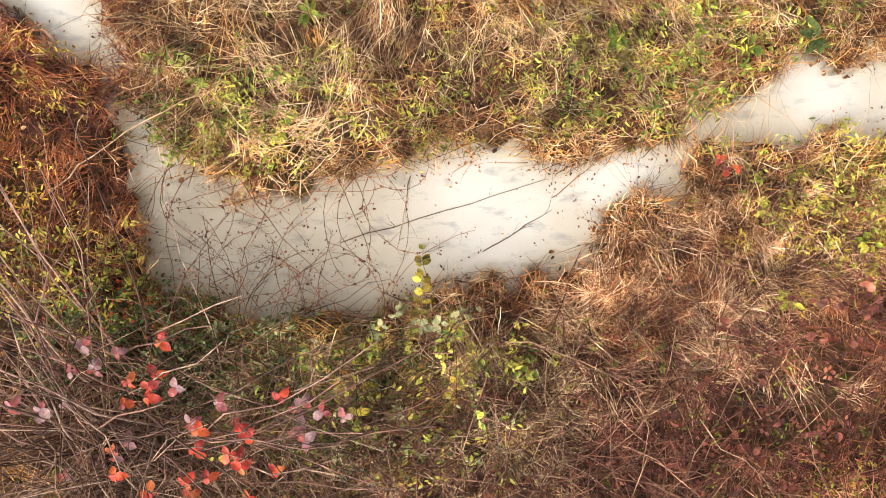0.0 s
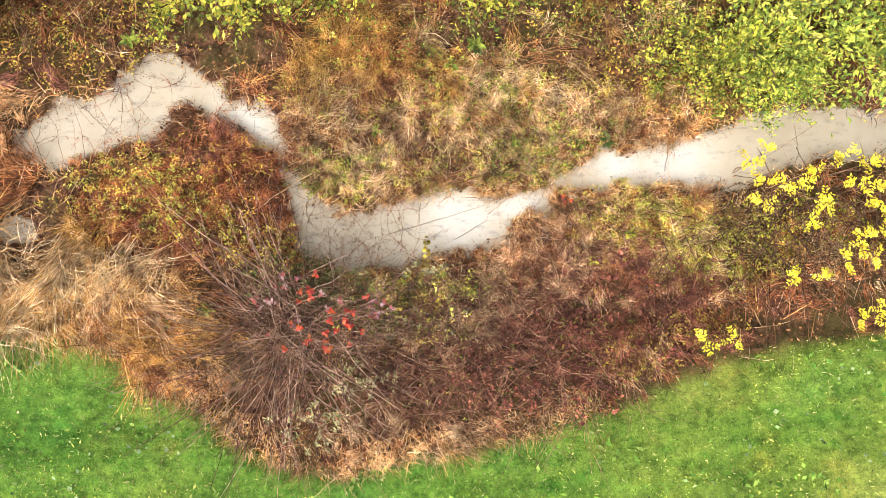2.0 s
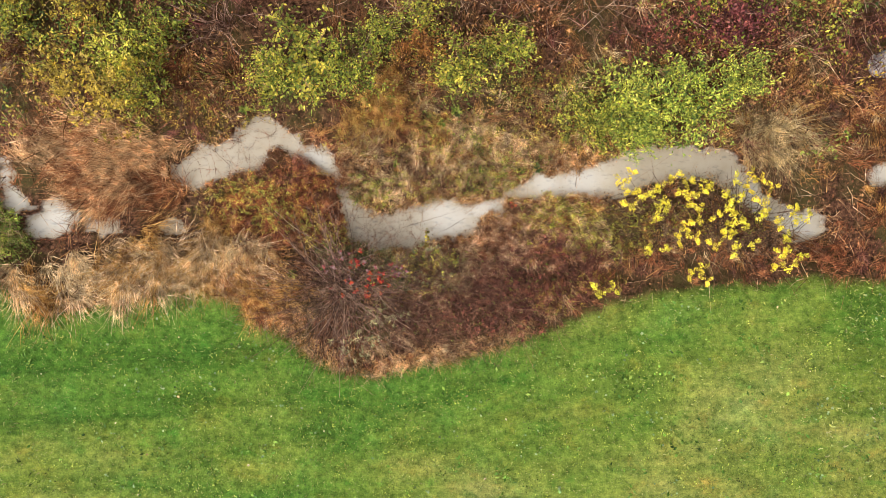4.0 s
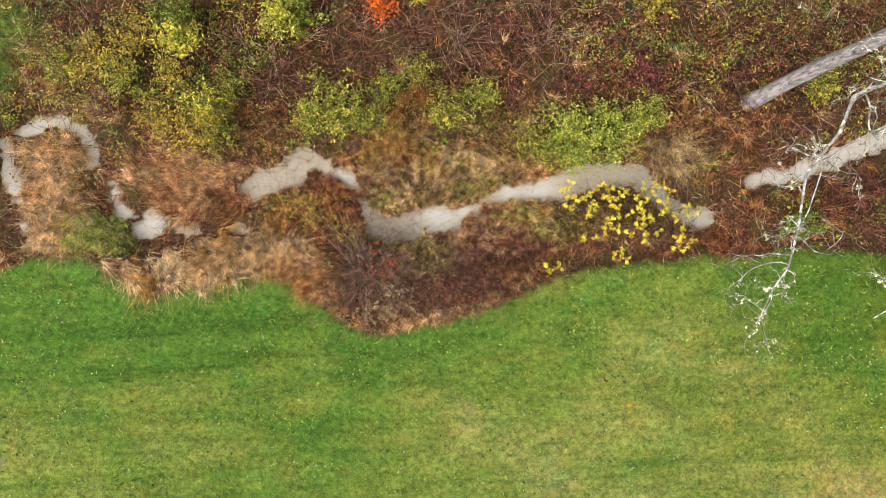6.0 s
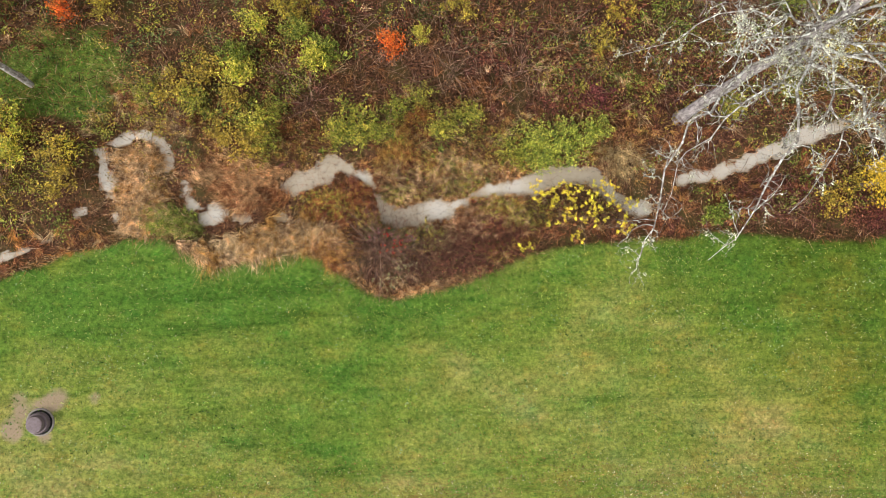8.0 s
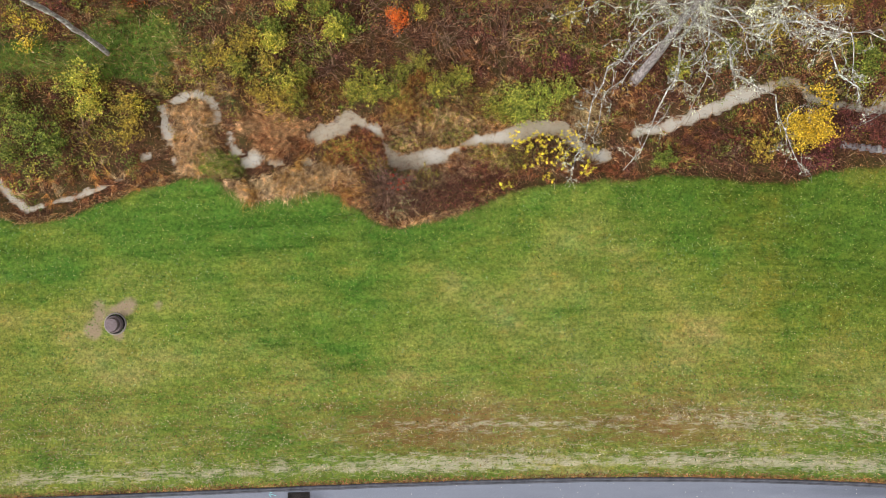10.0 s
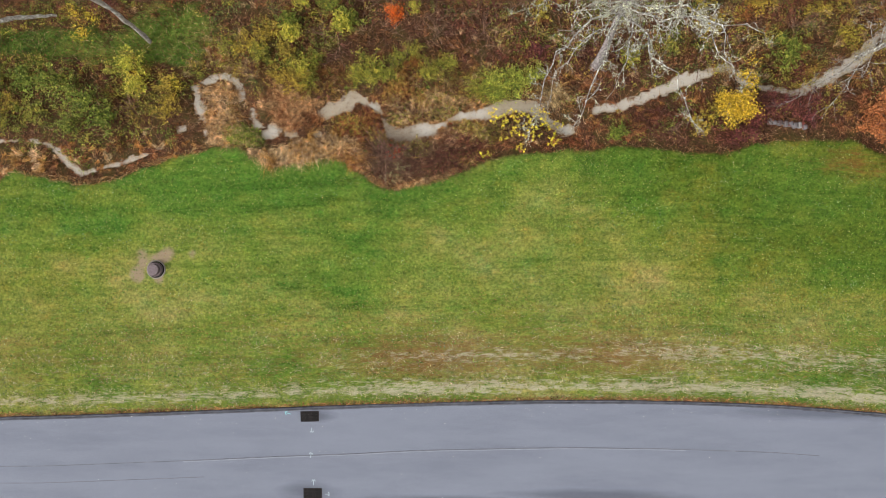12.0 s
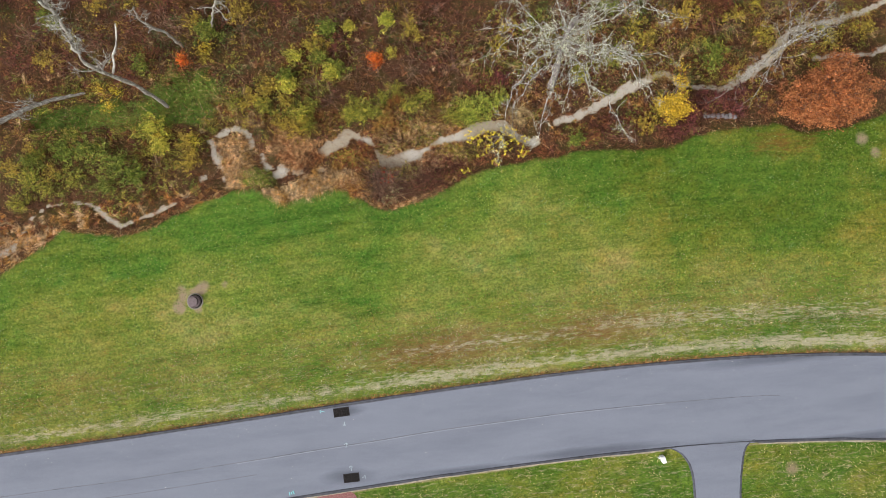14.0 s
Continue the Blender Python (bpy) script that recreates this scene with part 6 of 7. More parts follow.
def sumac(label, m, stems, reach, h):
    """A low shrub: thin stems, each ending in a fan of long leaves with paired yellow leaflets."""
    ob = root("shrub", m, label, "shrub", "bright yellow shrubs")
    C, D, N, L, W = [], [], [], [], []
    for k in range(stems):
        a, u = 6.283 * (k + rng.uniform(0.1, 0.7)) / stems, reach * rng.uniform(0.35, 1.0)
        s = np.linspace(0, 1, 6)
        P = np.stack([math.cos(a) * u * s, math.sin(a) * u * s, h * rng.uniform(0.75, 1.1) * s ** 0.8 - 0.08 * (1 - s)], -1)
        P[1:-1] += rng.normal(0, 0.02, (4, 3))
        link("stem", tubes(P[None], (0.008 * np.linspace(1, 0.5, 6))[None], 5), "twig_brown", ob)
        for q in range(rng.integers(3, 6)):
            b = rng.uniform(0, 6.283)
            w = np.array([math.cos(b), math.sin(b), rng.uniform(-0.15, 0.35)])
            side = np.array([-w[1], w[0], 0.0])
            long = rng.uniform(0.13, 0.24)
            for j in range(1, 6):
                for sg in (-1, 1):
                    C.append(P[-1] + w * long * j / 5 + np.array([0, 0, -0.03 * (j / 5) ** 2]) + rng.normal(0, 0.006, 3))
                    D.append(side * sg + w * 0.55 + rng.normal(0, 0.12, 3))
                    N.append(np.array([0, 0, 1.0]) + rng.normal(0, 0.22, 3))
                    L.append(rng.uniform(0.05, 0.085) * (1 - 0.08 * abs(j - 3)))
                    W.append(L[-1] * rng.uniform(0.42, 0.55))
    link("foliage", leaves(np.array(C), np.array(D), np.array(N), np.array(L), np.array(W)), "leaf_gold", ob, "bright yellow paired leaflets")
    return ob


# yellow-leaved shrubs on the bank: x, y, reach, height
YELLOW = [(5.2, 1.0, 0.3, 1.0), (5.35, 0.5, 0.3, 1.0), (5.85, 0.75, 0.35, 1.2), (5.95, 0.3, 0.35, 1.1), (6.45, 0.9, 0.3, 1.2), (6.75, 0.6, 0.35, 1.2), (6.9, 0.2, 0.35, 1.1), (7.4, 0.95, 0.3, 1.2), (7.75, 0.55, 0.35, 1.3), (7.45, 0.1, 0.35, 1.1),
          (8.3, 1.05, 0.35, 1.3), (8.75, 0.75, 0.35, 1.3), (8.9, 0.3, 0.3, 1.2), (8.3, 0.15, 0.3, 1.1), (9.6, 0.35, 0.3, 1.0), (6.6, -0.35, 0.25, 0.9), (7.5, -0.5, 0.3, 0.9), (8.0, -0.35, 0.25, 0.9), (5.95, -0.65, 0.25, 0.8), (9.1, -0.85, 0.3, 0.9), (7.0, -1.35, 0.2, 0.6), (4.65, -1.85, 0.18, 0.45), (9.4, -0.5, 0.25, 0.9)]
models = []
for i, (x, y, r, h) in enumerate(YELLOW):
    z = float(height(x, y))
    if i < 5:
        models.append((sumac("shrub with fans of bright yellow paired leaflets", pose(x, y, z), 3 - i % 2, r, h), r, h))
    else:
        ob, r0, h0 = models[i % 5]
        copy_thing(ob, pose(x, y, z, 0, 0, 67.0 * i) @ Matrix.Diagonal((0.9 + 0.2 * (i % 2), 0.95, h / h0, 1)))


def branch_level(P, R, count, length, spread, seg, thin, sag=0.0, start=0.25, curl=0.32):
    """Child branches along the parents P (n, s, 3) with radii R."""
    n, s, _ = P.shape
    k = np.repeat(np.arange(n), count)
    f = rng.uniform(start, 0.98, len(k)) * (s - 1)
    i = np.minimum(f.astype(int), s - 2)
    b = P[k, i] + (P[k, i + 1] - P[k, i]) * (f - i)[:, None]
    way = unit(unit(P[k, i + 1] - P[k, i]) + rng.normal(0, spread, (len(k), 3)))
    L = length * rng.uniform(0.5, 1.1, len(k))
    Q = np.zeros((len(k), seg, 3))
    Q[:, 0] = b
    for j in range(1, seg):
        way = unit(way + rng.normal(0, curl, way.shape) + np.array([0, 0, -sag]))
        Q[:, j] = Q[:, j - 1] + way * (L / (seg - 1))[:, None]
    r0 = np.minimum(R[k, i] * 0.75, thin)
    return Q, r0[:, None] * np.linspace(1, 0.35, seg)[None, :]


def bare_tree(name, label, m, h, trunk_r, limbs, reach, bark, twigbark, counts, lean=(0, 0), fork=0.45, lichen=0, sag=0.05, up=0.35, aim=None, taper=0.72):
    ob = root(name, m, label, "tree")
    seg = 9
    s = np.linspace(0, 1, seg)
    T = np.stack([lean[0] * s ** 1.2, lean[1] * s ** 1.2, h * s - 0.2], -1)[None]
    T[0, 1:-1, :2] += rng.normal(0, trunk_r * 0.2, (seg - 2, 2))
    TR = (trunk_r * (1 - taper * s) * (1 + 0.5 * np.exp(-s * 14)))[None]
    link("trunk", tubes(T, TR, 12), bark, ob)
    LP, LR = [], []
    for k in range(limbs):
        f = fork + (0.95 - fork) * k / max(limbs - 1, 1)
        i = min(int(f * (seg - 1)), seg - 2)
        b = T[0, i] + (T[0, i + 1] - T[0, i]) * (f * (seg - 1) - i)
        a, rise, span = 137.5 * k + rng.normal(0, 8), up + 0.5 * f, rng.uniform(0.8, 1.1) * (1.15 - 0.45 * f)
        if aim:
            a, rise, span = aim[k]
        w = np.array([math.cos(radians(a)), math.sin(radians(a)), rise])
        w /= np.linalg.norm(w)
        L = reach * span
        pts = [b]
        for j in range(1, 8):
            w = w + rng.normal(0, 0.14, 3) - np.array([0, 0, sag * 1.5])
            w /= np.linalg.norm(w)
            pts.append(pts[-1] + w * L / 7)
        P = np.array(pts)[None]
        R = (trunk_r * 0.25 * (1.1 - 0.5 * f) * np.linspace(1, 0.22, 8))[None]
        link("limb", tubes(P, R, 7), bark, ob)
        LP.append(P)
        LR.append(R)
    LP, LR = np.concatenate(LP), np.concatenate(LR)
    B1, R1 = branch_level(LP, LR, counts[0], reach * 0.38, 0.55, 6, 0.036, sag)
    B2, R2 = branch_level(B1, R1, counts[1], reach * 0.18, 0.6, 5, 0.017, sag)
    B3, R3 = branch_level(B2, R2, counts[2], reach * 0.085, 0.7, 4, 0.008, sag * 0.5)
    link("branchwork", merge(tubes(B1, R1, 5), tubes(B2, R2, 4)), twigbark, ob)
    link("twigwork", tubes(B3, R3, 3), twigbark, ob)
    if lichen:
        pts = np.concatenate([B2[:, 1:].reshape(-1, 3), B3[:, 1:3].reshape(-1, 3)])
        c = pts[rng.integers(0, len(pts), lichen)] + rng.normal(0, 0.03, (lichen, 3))
        link("lichen", leaf_set(c[:, 0], c[:, 1], c[:, 2], (0.03, 0.075), 0.9, 1.0), "lichen", ob, "pale grey-green lichen tufts")
    return ob


def leafy_tree(name, label, m, trunk_h, radii, centre, leaf, bark, clumps, each, size, puff, rough=0.8):
    """A trunk, branches out to clumps inside an uneven egg-shaped crown, and leaves round each clump."""
    ob = root(name, m, label, "tree")
    s = np.linspace(0, 1, 6)
    T = np.stack([0.08 * np.sin(s * 3), 0.05 * s, trunk_h * s - 0.15], -1)[None]
    link("trunk", tubes(T, (0.045 * trunk_h * (1 - 0.7 * s))[None], 8), bark, ob)
    d = unit(rng.normal(0, 1, (clumps, 3)))
    rad = rng.random(clumps) ** 0.4 * (1 + rough * vnoise(d[:, 0] * 2 + d[:, 2], d[:, 1] * 2, 0.6, 4))
    C = d * rad[:, None] * np.array(radii) + np.array([0, 0, centre])
    C[:, 2] = np.maximum(C[:, 2], 0.35)
    st = np.stack([0 * C[:, 0], 0 * C[:, 0], np.clip(C[:, 2] * 0.55, 0.3, trunk_h * 0.95)], -1)
    u = np.linspace(0, 1, 6)[None, :, None]
    P = st[:, None] * (1 - u) + C[:, None] * u
    P[:, 1:-1] += rng.normal(0, 0.05 * radii[0], (clumps, 4, 3))
    link("branchwork", tubes(P, 0.02 * np.linspace(1, 0.3, 6)[None, :] * np.ones((clumps, 1)) * trunk_h / 3, 4), bark, ob)
    c = np.repeat(C, each, 0) + rng.normal(0, puff, (clumps * each, 3))
    link("crown", leaf_set(c[:, 0], c[:, 1], np.maximum(c[:, 2], 0.12), size, 0.6, 0.5, True), leaf, ob)
    return ob


def leaning_tree(label, path, r0, r1, branches, length, counts, bark="bark_lichen", name="tree", second=()):
    """A crooked bare trunk through the given places, with side limbs and twigs."""
    P = np.array(path, float)
    base = P[0].copy()
    f = np.linspace(0, len(P) - 1, 3 * len(P) - 2)
    T = np.stack([np.interp(f, np.arange(len(P)), P[:, q] - base[q]) for q in range(3)], -1)[None]
    T[:, 1:-1] += rng.normal(0, r0 * 0.35, (1, len(f) - 2, 3))
    R = (np.linspace(r0, r1, len(f)) * (1 + 0.12 * rng.normal(0, 1, len(f))))[None]
    ob = root(name, pose(*base), label, "tree")
    link("trunk", tubes(T, R, 9), "bark_grey", ob)
    B1, R1 = branch_level(T, R, branches, length, 0.75, 8, 0.07, 0.03, 0.4)
    for q in range(len(B1)):
        link("limb", tubes(B1[q:q + 1], R1[q:q + 1], 6), "bark_grey", ob)
    if second:
        S = np.array(second, float)[None] - base
        link("limb", tubes(S, np.linspace(0.09, 0.05, len(second))[None], 7), "bark_white", ob, "crooked white-barked limb")
    B2, R2 = branch_level(B1, R1, counts[0], length * 0.45, 0.8, 6, 0.03, 0.02)
    B3, R3 = branch_level(B2, R2, counts[1], length * 0.2, 0.8, 5, 0.014, 0.02)
    link("branchwork", tubes(B2, R2, 4), bark, ob)
    link("twigwork", tubes(B3, R3, 3), bark, ob)
    return ob


def gnarled_tree(label, path, r0, tips, lichen):
    """An old tree: a tall trunk, kinked limbs that arch from it out to the tips given (height on the trunk, x, y, z), and three orders of twigs."""
    P = np.array(path, float)
    base = P[0].copy()
    ob = root("tree", pose(*base), label, "tree")
    s = np.linspace(0, 1, len(P))
    link("trunk", tubes((P - base)[None], (r0 * ((1 - 0.78 * s) + 0.35 * np.exp(-s * 30)))[None], 14), "bark", ob)
    L1, R1 = [], []
    u = np.linspace(0, 1, 13)
    for z, tx, ty, tz in tips:
        a = np.array([np.interp(z, P[:, 2], P[:, q]) for q in range(3)])
        b = np.array([tx, ty, tz])
        span = np.linalg.norm(b - a)
        pts = a + (b - a) * u[:, None]
        pts[:, 2] += 0.16 * span * np.sin(np.pi * u)
        kink = np.cumsum(rng.normal(0, 0.05 * span, (13, 3)), 0)
        kink[1:-1] = (kink[:-2] + 2 * kink[1:-1] + kink[2:]) / 4
        pts += (kink - kink[-1] * u[:, None]) * np.sin(np.pi * np.clip(u, 0.02, 1))[:, None] ** 0.5
        pts[1:-1] += rng.normal(0, 0.012 * span, (11, 3))
        L1.append(pts - base)
        R1.append((0.013 + 0.0046 * span) * rng.uniform(0.85, 1.15) * np.linspace(1, 0.2, 13))
    L1, R1 = np.array(L1), np.array(R1)
    for q in range(len(L1)):
        link("limb", tubes(L1[q:q + 1], R1[q:q + 1], 7), "bark_lichen", ob)
    L2, R2 = branch_level(L1, R1, 15, 1.35, 0.85, 9, 0.020, 0.04, 0.25, 0.45)
    L3, R3 = branch_level(L2, R2, 4, 0.65, 0.95, 6, 0.014, 0.0, curl=0.5)
    L4, R4 = branch_level(L3, R3, 2, 0.28, 0.9, 4, 0.009, 0.02)
    link("branchwork", merge(tubes(L2, R2, 5), tubes(L3, R3, 4)), "bark_lichen", ob)
    link("twigwork", tubes(L4, R4, 3), "bark_lichen", ob)
    c = np.concatenate([L1[:, 4:].reshape(-1, 3), L2[:, 1:].reshape(-1, 3), L3[:, 1:4].reshape(-1, 3)])
    k = vnoise(c[:, 0] + base[0], c[:, 1] + base[1] + 2 * c[:, 2], 0.7, 6) > 0.05
    c = c[k]
    c = c[rng.integers(0, len(c), lichen)] + rng.normal(0, 0.015, (lichen, 3))
    link("lichen", leaf_set(c[:, 0], c[:, 1], c[:, 2], (0.02, 0.05), 0.8, 1.0), "lichen", ob, "pale grey-green lichen tufts")
    return ob


TIPS = [(12.2, 6.3, -2.5, 11.0), (11.6, 13.3, -2.9, 14.6), (12.4, 7.2, -1.0, 10.6), (13.8, 5.2, 3.0, 12.8), (13.6, 5.4, 4.6, 13.4), (12.0, 16.2, 0.9, 14.9), (12.0, 15.0, -1.2, 15.8), (12.5, 13.4, -0.5, 17.0),
        (13.0, 17.3, 3.6, 14.6), (13.0, 6.6, 6.4, 14.0), (13.2, 9.8, 8.4, 15.4), (13.6, 13.8, 7.6, 16.0), (14.0, 11.0, 1.0, 17.0), (14.5, 8.6, 3.0, 17.2), (14.5, 11.8, 5.2, 18.6), (12.6, 9.6, -1.2, 13.0), (14.2, 14.4, 4.4, 17.4),
        (12.4, 8.2, -2.4, 11.4), (12.8, 8.2, 1.5, 11.7), (12.2, 13.8, 1.6, 15.6), (12.8, 15.8, 5.6, 15.6)]
rng = np.random.default_rng(11)
for q in range(9):
    a, z, u = 2.4 * q, 9.4 + 0.5 * q, rng.uniform(0.9, 2.2)
    TIPS.append((z, 11.0 + u * math.cos(a), 3.8 + u * math.sin(a), z + rng.uniform(0.2, 1.2)))
gnarled_tree("tall bare tree with pale lichen-covered branches over the stream", [(12.2, 4.42, -0.8), (12.15, 4.42, 0.6), (12.0, 4.4, 2.5), (11.75, 4.3, 4.8), (11.5, 4.15, 6.5), (11.25, 4.05, 8.2), (10.95, 3.85, 10.2), (10.75, 3.75, 12.2), (10.7, 3.8, 14.0), (10.9, 3.9, 15.8)], 0.30, TIPS, 15000)
bare_tree("tree", "bare grey many-stemmed tree arching over the stream bend", pose(30.3, 5.2, -0.4), 2.4, 0.16, 12, 4.6, "bark_lichen", "bark_lichen", (6, 5, 3), lean=(0.2, 0.2), fork=0.08, sag=0.0,
          aim=[(35, 0.9, 1.0), (215, 0.3, 1.6), (10, 0.6, 1.0), (195, 0.4, 0.8), (245, 0.3, 1.4), (60, 1.2, 1.0), (25, 0.5, 0.8), (235, 0.6, 0.9), (150, 0.8, 0.7), (95, 1.0, 0.8), (350, 0.6, 0.7), (45, 0.7, 0.9)])
leaning_tree("bare grey forked tree with crooked limbs in the wood", [(-18.73, 6.05, -0.3), (-18.86, 6.34, 2.0), (-19.03, 6.60, 4.0), (-19.67, 6.83, 6.2), (-20.25, 7.03, 8.2), (-20.35, 7.77, 9.2), (-19.87, 8.50, 10.6), (-19.54, 8.81, 12.0), (-19.54, 9.08, 13.5)], 0.15, 0.10, 20, 1.7, (6, 5), second=[(-19.46, 6.96, 6.2), (-19.01, 7.29, 6.8), (-18.70, 7.66, 7.5), (-18.05, 8.00, 8.2), (-17.54, 8.35, 9.0), (-17.03, 8.70, 10.0)])
leaning_tree("mottled grey dead trunk leaning through the wood", [(-25.04, 7.73, 0.1), (-25.90, 7.47, 0.6), (-26.77, 7.14, 1.2), (-27.59, 6.70, 1.9), (-28.42, 6.08, 2.7), (-29.57, 5.19, 3.6), (-30.60, 4.21, 4.6)], 0.10, 0.25, 6, 2.0, (4, 4))
leaning_tree("thin bare leaning tree at the back of the wood", [(-17.04, 10.78, -0.3), (-16.88, 10.72, 1.4), (-16.82, 10.65, 2.8), (-17.14, 10.63, 4.0), (-17.37, 10.55, 5.4), (-17.13, 10.50, 6.6), (-16.70, 10.60, 8.0)], 0.13, 0.05, 5, 1.6, (3, 4))
leaning_tree("slender pale birch stem at the back of the wood", [(-14.62, 11.53, -0.3), (-13.84, 11.47, 1.6), (-13.13, 11.47, 3.2), (-12.54, 11.44, 4.6), (-11.85, 11.36, 6.0), (-11.17, 11.28, 7.5)], 0.09, 0.05, 5, 1.4, (3, 4))
leafy_tree("tree", "small tree with golden-yellow leaves by the stream", pose(20.95, 1.15, -0.3), 2.8, (1.45, 1.85, 1.5), 2.3, "leaf_honey", "bark", 66, 66, (0.08, 0.16), 0.21, 1.9)
leafy_tree("tree", "broad low tree with dense copper-brown leaves", pose(32.85, 0.73, -0.2, 0, 0, 14), 3.4, (3.7, 2.65, 2.1), 2.4, "leaf_copper", "bark", 480, 60, (0.09, 0.19), 0.2, 0.45)


# ---- near the pool: canes, brambles and coloured sprigs ----
def cane(label, a, b, rise, radius, mat, leaf=None, count=0, size=(0.03, 0.05), slim=0.55, name="cane"):
    ob = root(name, pose(a[0], a[1], float(height(*a))), label, "plant")
    s = np.linspace(0, 1, 12)
    dz = float(height(*b)) - float(height(*a))
    P = np.stack([(b[0] - a[0]) * s, (b[1] - a[1]) * s, dz * s + rise * np.sin(np.pi * (s * 0.85 + 0.02))], -1)[None]
    P[:, 1:] += rng.normal(0, 0.012, (1, 11, 3))
    link("stem", tubes(P, (radius * np.linspace(1, 0.4, 12))[None], 5), mat, ob)
    if count:
        f = np.sort(rng.uniform(0.25, 1, count)) * 11
        i = np.minimum(f.astype(int), 10)
        c = P[0, i] + (P[0, i + 1] - P[0, i]) * (f - i)[:, None]
        w = unit(P[0, i + 1] - P[0, i])
        side = unit(np.cross(w, np.array([0, 0, 1.0]))) * np.where(np.arange(count) % 2, 1, -1)[:, None]
        L = rng.uniform(*size, count)
        N = np.stack([rng.normal(0, 0.25, count), rng.normal(0, 0.25, count), np.ones(count)], -1)
        for q in range(count):
            link("leaf", broad_leaf(c[q], (side + 0.5 * w)[q], N[q], L[q], L[q] * slim), leaf, ob)
    return ob


cane("long pinkish-brown cane arching over the brush", (-2.3, -2.0), (0.72, -0.5), 1.0, 0.0065, "cane_pink")
cane("grey-brown cane leaning from the brush", (-0.9, -1.75), (0.95, -0.75), 0.7, 0.0045, "cane_pink")
cane("thin brown cane over dark undergrowth", (-2.8, -1.2), (-1.25, -0.3), 0.7, 0.005, "cane_pink")
cane("thin straight cane over the brush", (-1.35, -1.6), (-1.3, -0.5), 0.6, 0.005, "cane_pink")
cane("thin pale cane standing in the brush", (-0.75, -1.9), (-0.85, -0.35), 0.7, 0.005, "cane_pink")
cane("thick mauve-grey cane arching beside the bush", (-2.2, -1.75), (-3.3, -0.3), 1.1, 0.013, "cane_pink")
cane("thick mauve-grey cane leaning from the bush", (-2.35, -1.4), (-2.6, -0.2), 0.9, 0.010, "cane_pink")
cane("mauve-grey cane leaning low from the bush", (-2.0, -1.7), (-0.35, -1.1), 0.9, 0.007, "cane_pink")
cane("brown cane bending low over the brush", (-2.6, -1.7), (-0.9, -1.9), 0.7, 0.004, "twig_tan")
cane("tan cane crossing the brush", (0.2, -1.95), (1.05, -0.9), 0.5, 0.0035, "twig_tan")
cane("long straw stalk bent across the stream", (-3.0, 0.1), (-1.6, 1.0), 0.25, 0.007, "straw_pale")
cane("upright sprig with pale yellow leaves by the pool", (-0.02, -0.95), (-0.02, -0.2), 0.5, 0.004, "cane_pink", "leaf_mustard", 26, (0.06, 0.09))
cane("sprig with grey-green oval leaves by the pool", (-0.3, -0.85), (0.42, -0.66), 0.55, 0.004, "cane_pink", "leaf_sage", 26, (0.05, 0.08))
cane("sprig with pale green leaves by the pool", (-0.5, -0.95), (-0.12, -0.6), 0.55, 0.004, "cane_pink", "leaf_sage", 20, (0.05, 0.08))
cane("sprig with yellowing leaves in the brush", (0.0, -1.3), (0.6, -0.95), 0.4, 0.004, "cane_pink", "leaf_mustard", 18, (0.06, 0.09))
cane("sprig with tan and yellow leaves in the brush", (0.0, -1.5), (0.35, -1.05), 0.45, 0.004, "cane_pink", "leaf_mustard", 16, (0.05, 0.08))
cane("sprig with bright green leaves in the brush", (-0.6, -1.7), (-0.42, -1.25), 0.45, 0.004, "twig_brown", "leaf_lime", 24, (0.06, 0.10))
cane("sprig with light green leaves in the brush", (-0.8, -1.5), (-0.5, -1.1), 0.4, 0.004, "twig_brown", "leaf_lime", 18, (0.05, 0.09))


def rosette(label, x, y, count, size, mat, slim=0.6):
    """A low plant with broad leaves round one crown."""
    ob = root("broadleaf_plant", pose(x, y, float(height(x, y)) + 0.12), label, "plant")
    for q in range(count):
        a = 6.283 * q / count + rng.normal(0, 0.25)
        L = rng.uniform(*size)
        link("leaf", broad_leaf(np.array([0.02 * math.cos(a), 0.02 * math.sin(a), 0.02 * q]), np.array([math.cos(a), math.sin(a), rng.uniform(0.1, 0.6)]), np.array([rng.normal(0, 0.2), rng.normal(0, 0.2), 1.0]), L, L * slim), mat, ob)
    link("stem", tubes(np.array([[[0, 0, -0.15], [0, 0, 0.0], [0.01, 0, 0.02 * count]]]), np.array([[0.008, 0.007, 0.004]]), 5), "leaf_lime", ob)
    return ob


rosette("broad dark green leaves at the water's edge", 2.95, 1.45, 6, (0.10, 0.17), "leaf_dark")
rosette("small broad green leaves at the water's edge", 2.45, 1.38, 5, (0.07, 0.12), "leaf_green")
rosette("silvery green leaf rosette in dry grass", 0.8, 1.62, 6, (0.06, 0.11), "leaf_sage", 0.4)
rosette("fresh green sprig in dry grass", -0.9, 1.5, 9, (0.07, 0.13), "leaf_green", 0.4)
rosette("fresh green sprig with toothed leaves in dry grass", 1.4, 1.4, 8, (0.07, 0.13), "leaf_green", 0.4)
rosette("light green sprig in the brush", 2.7, -0.55, 9, (0.05, 0.08), "leaf_lime", 0.6)
rosette("light green sprig in the brush", 3.3, -0.1, 9, (0.05, 0.09), "leaf_lime", 0.6)
rosette("green sprig beside the bush", -3.6, -1.5, 12, (0.08, 0.16), "leaf_green", 0.4)
rosette("green sprig beside the bush", -4.2, -1.75, 10, (0.06, 0.12), "leaf_green", 0.4)
rosette("green sprig beside the stream", -5.0, 2.9, 12, (0.10, 0.2), "leaf_green", 0.4)
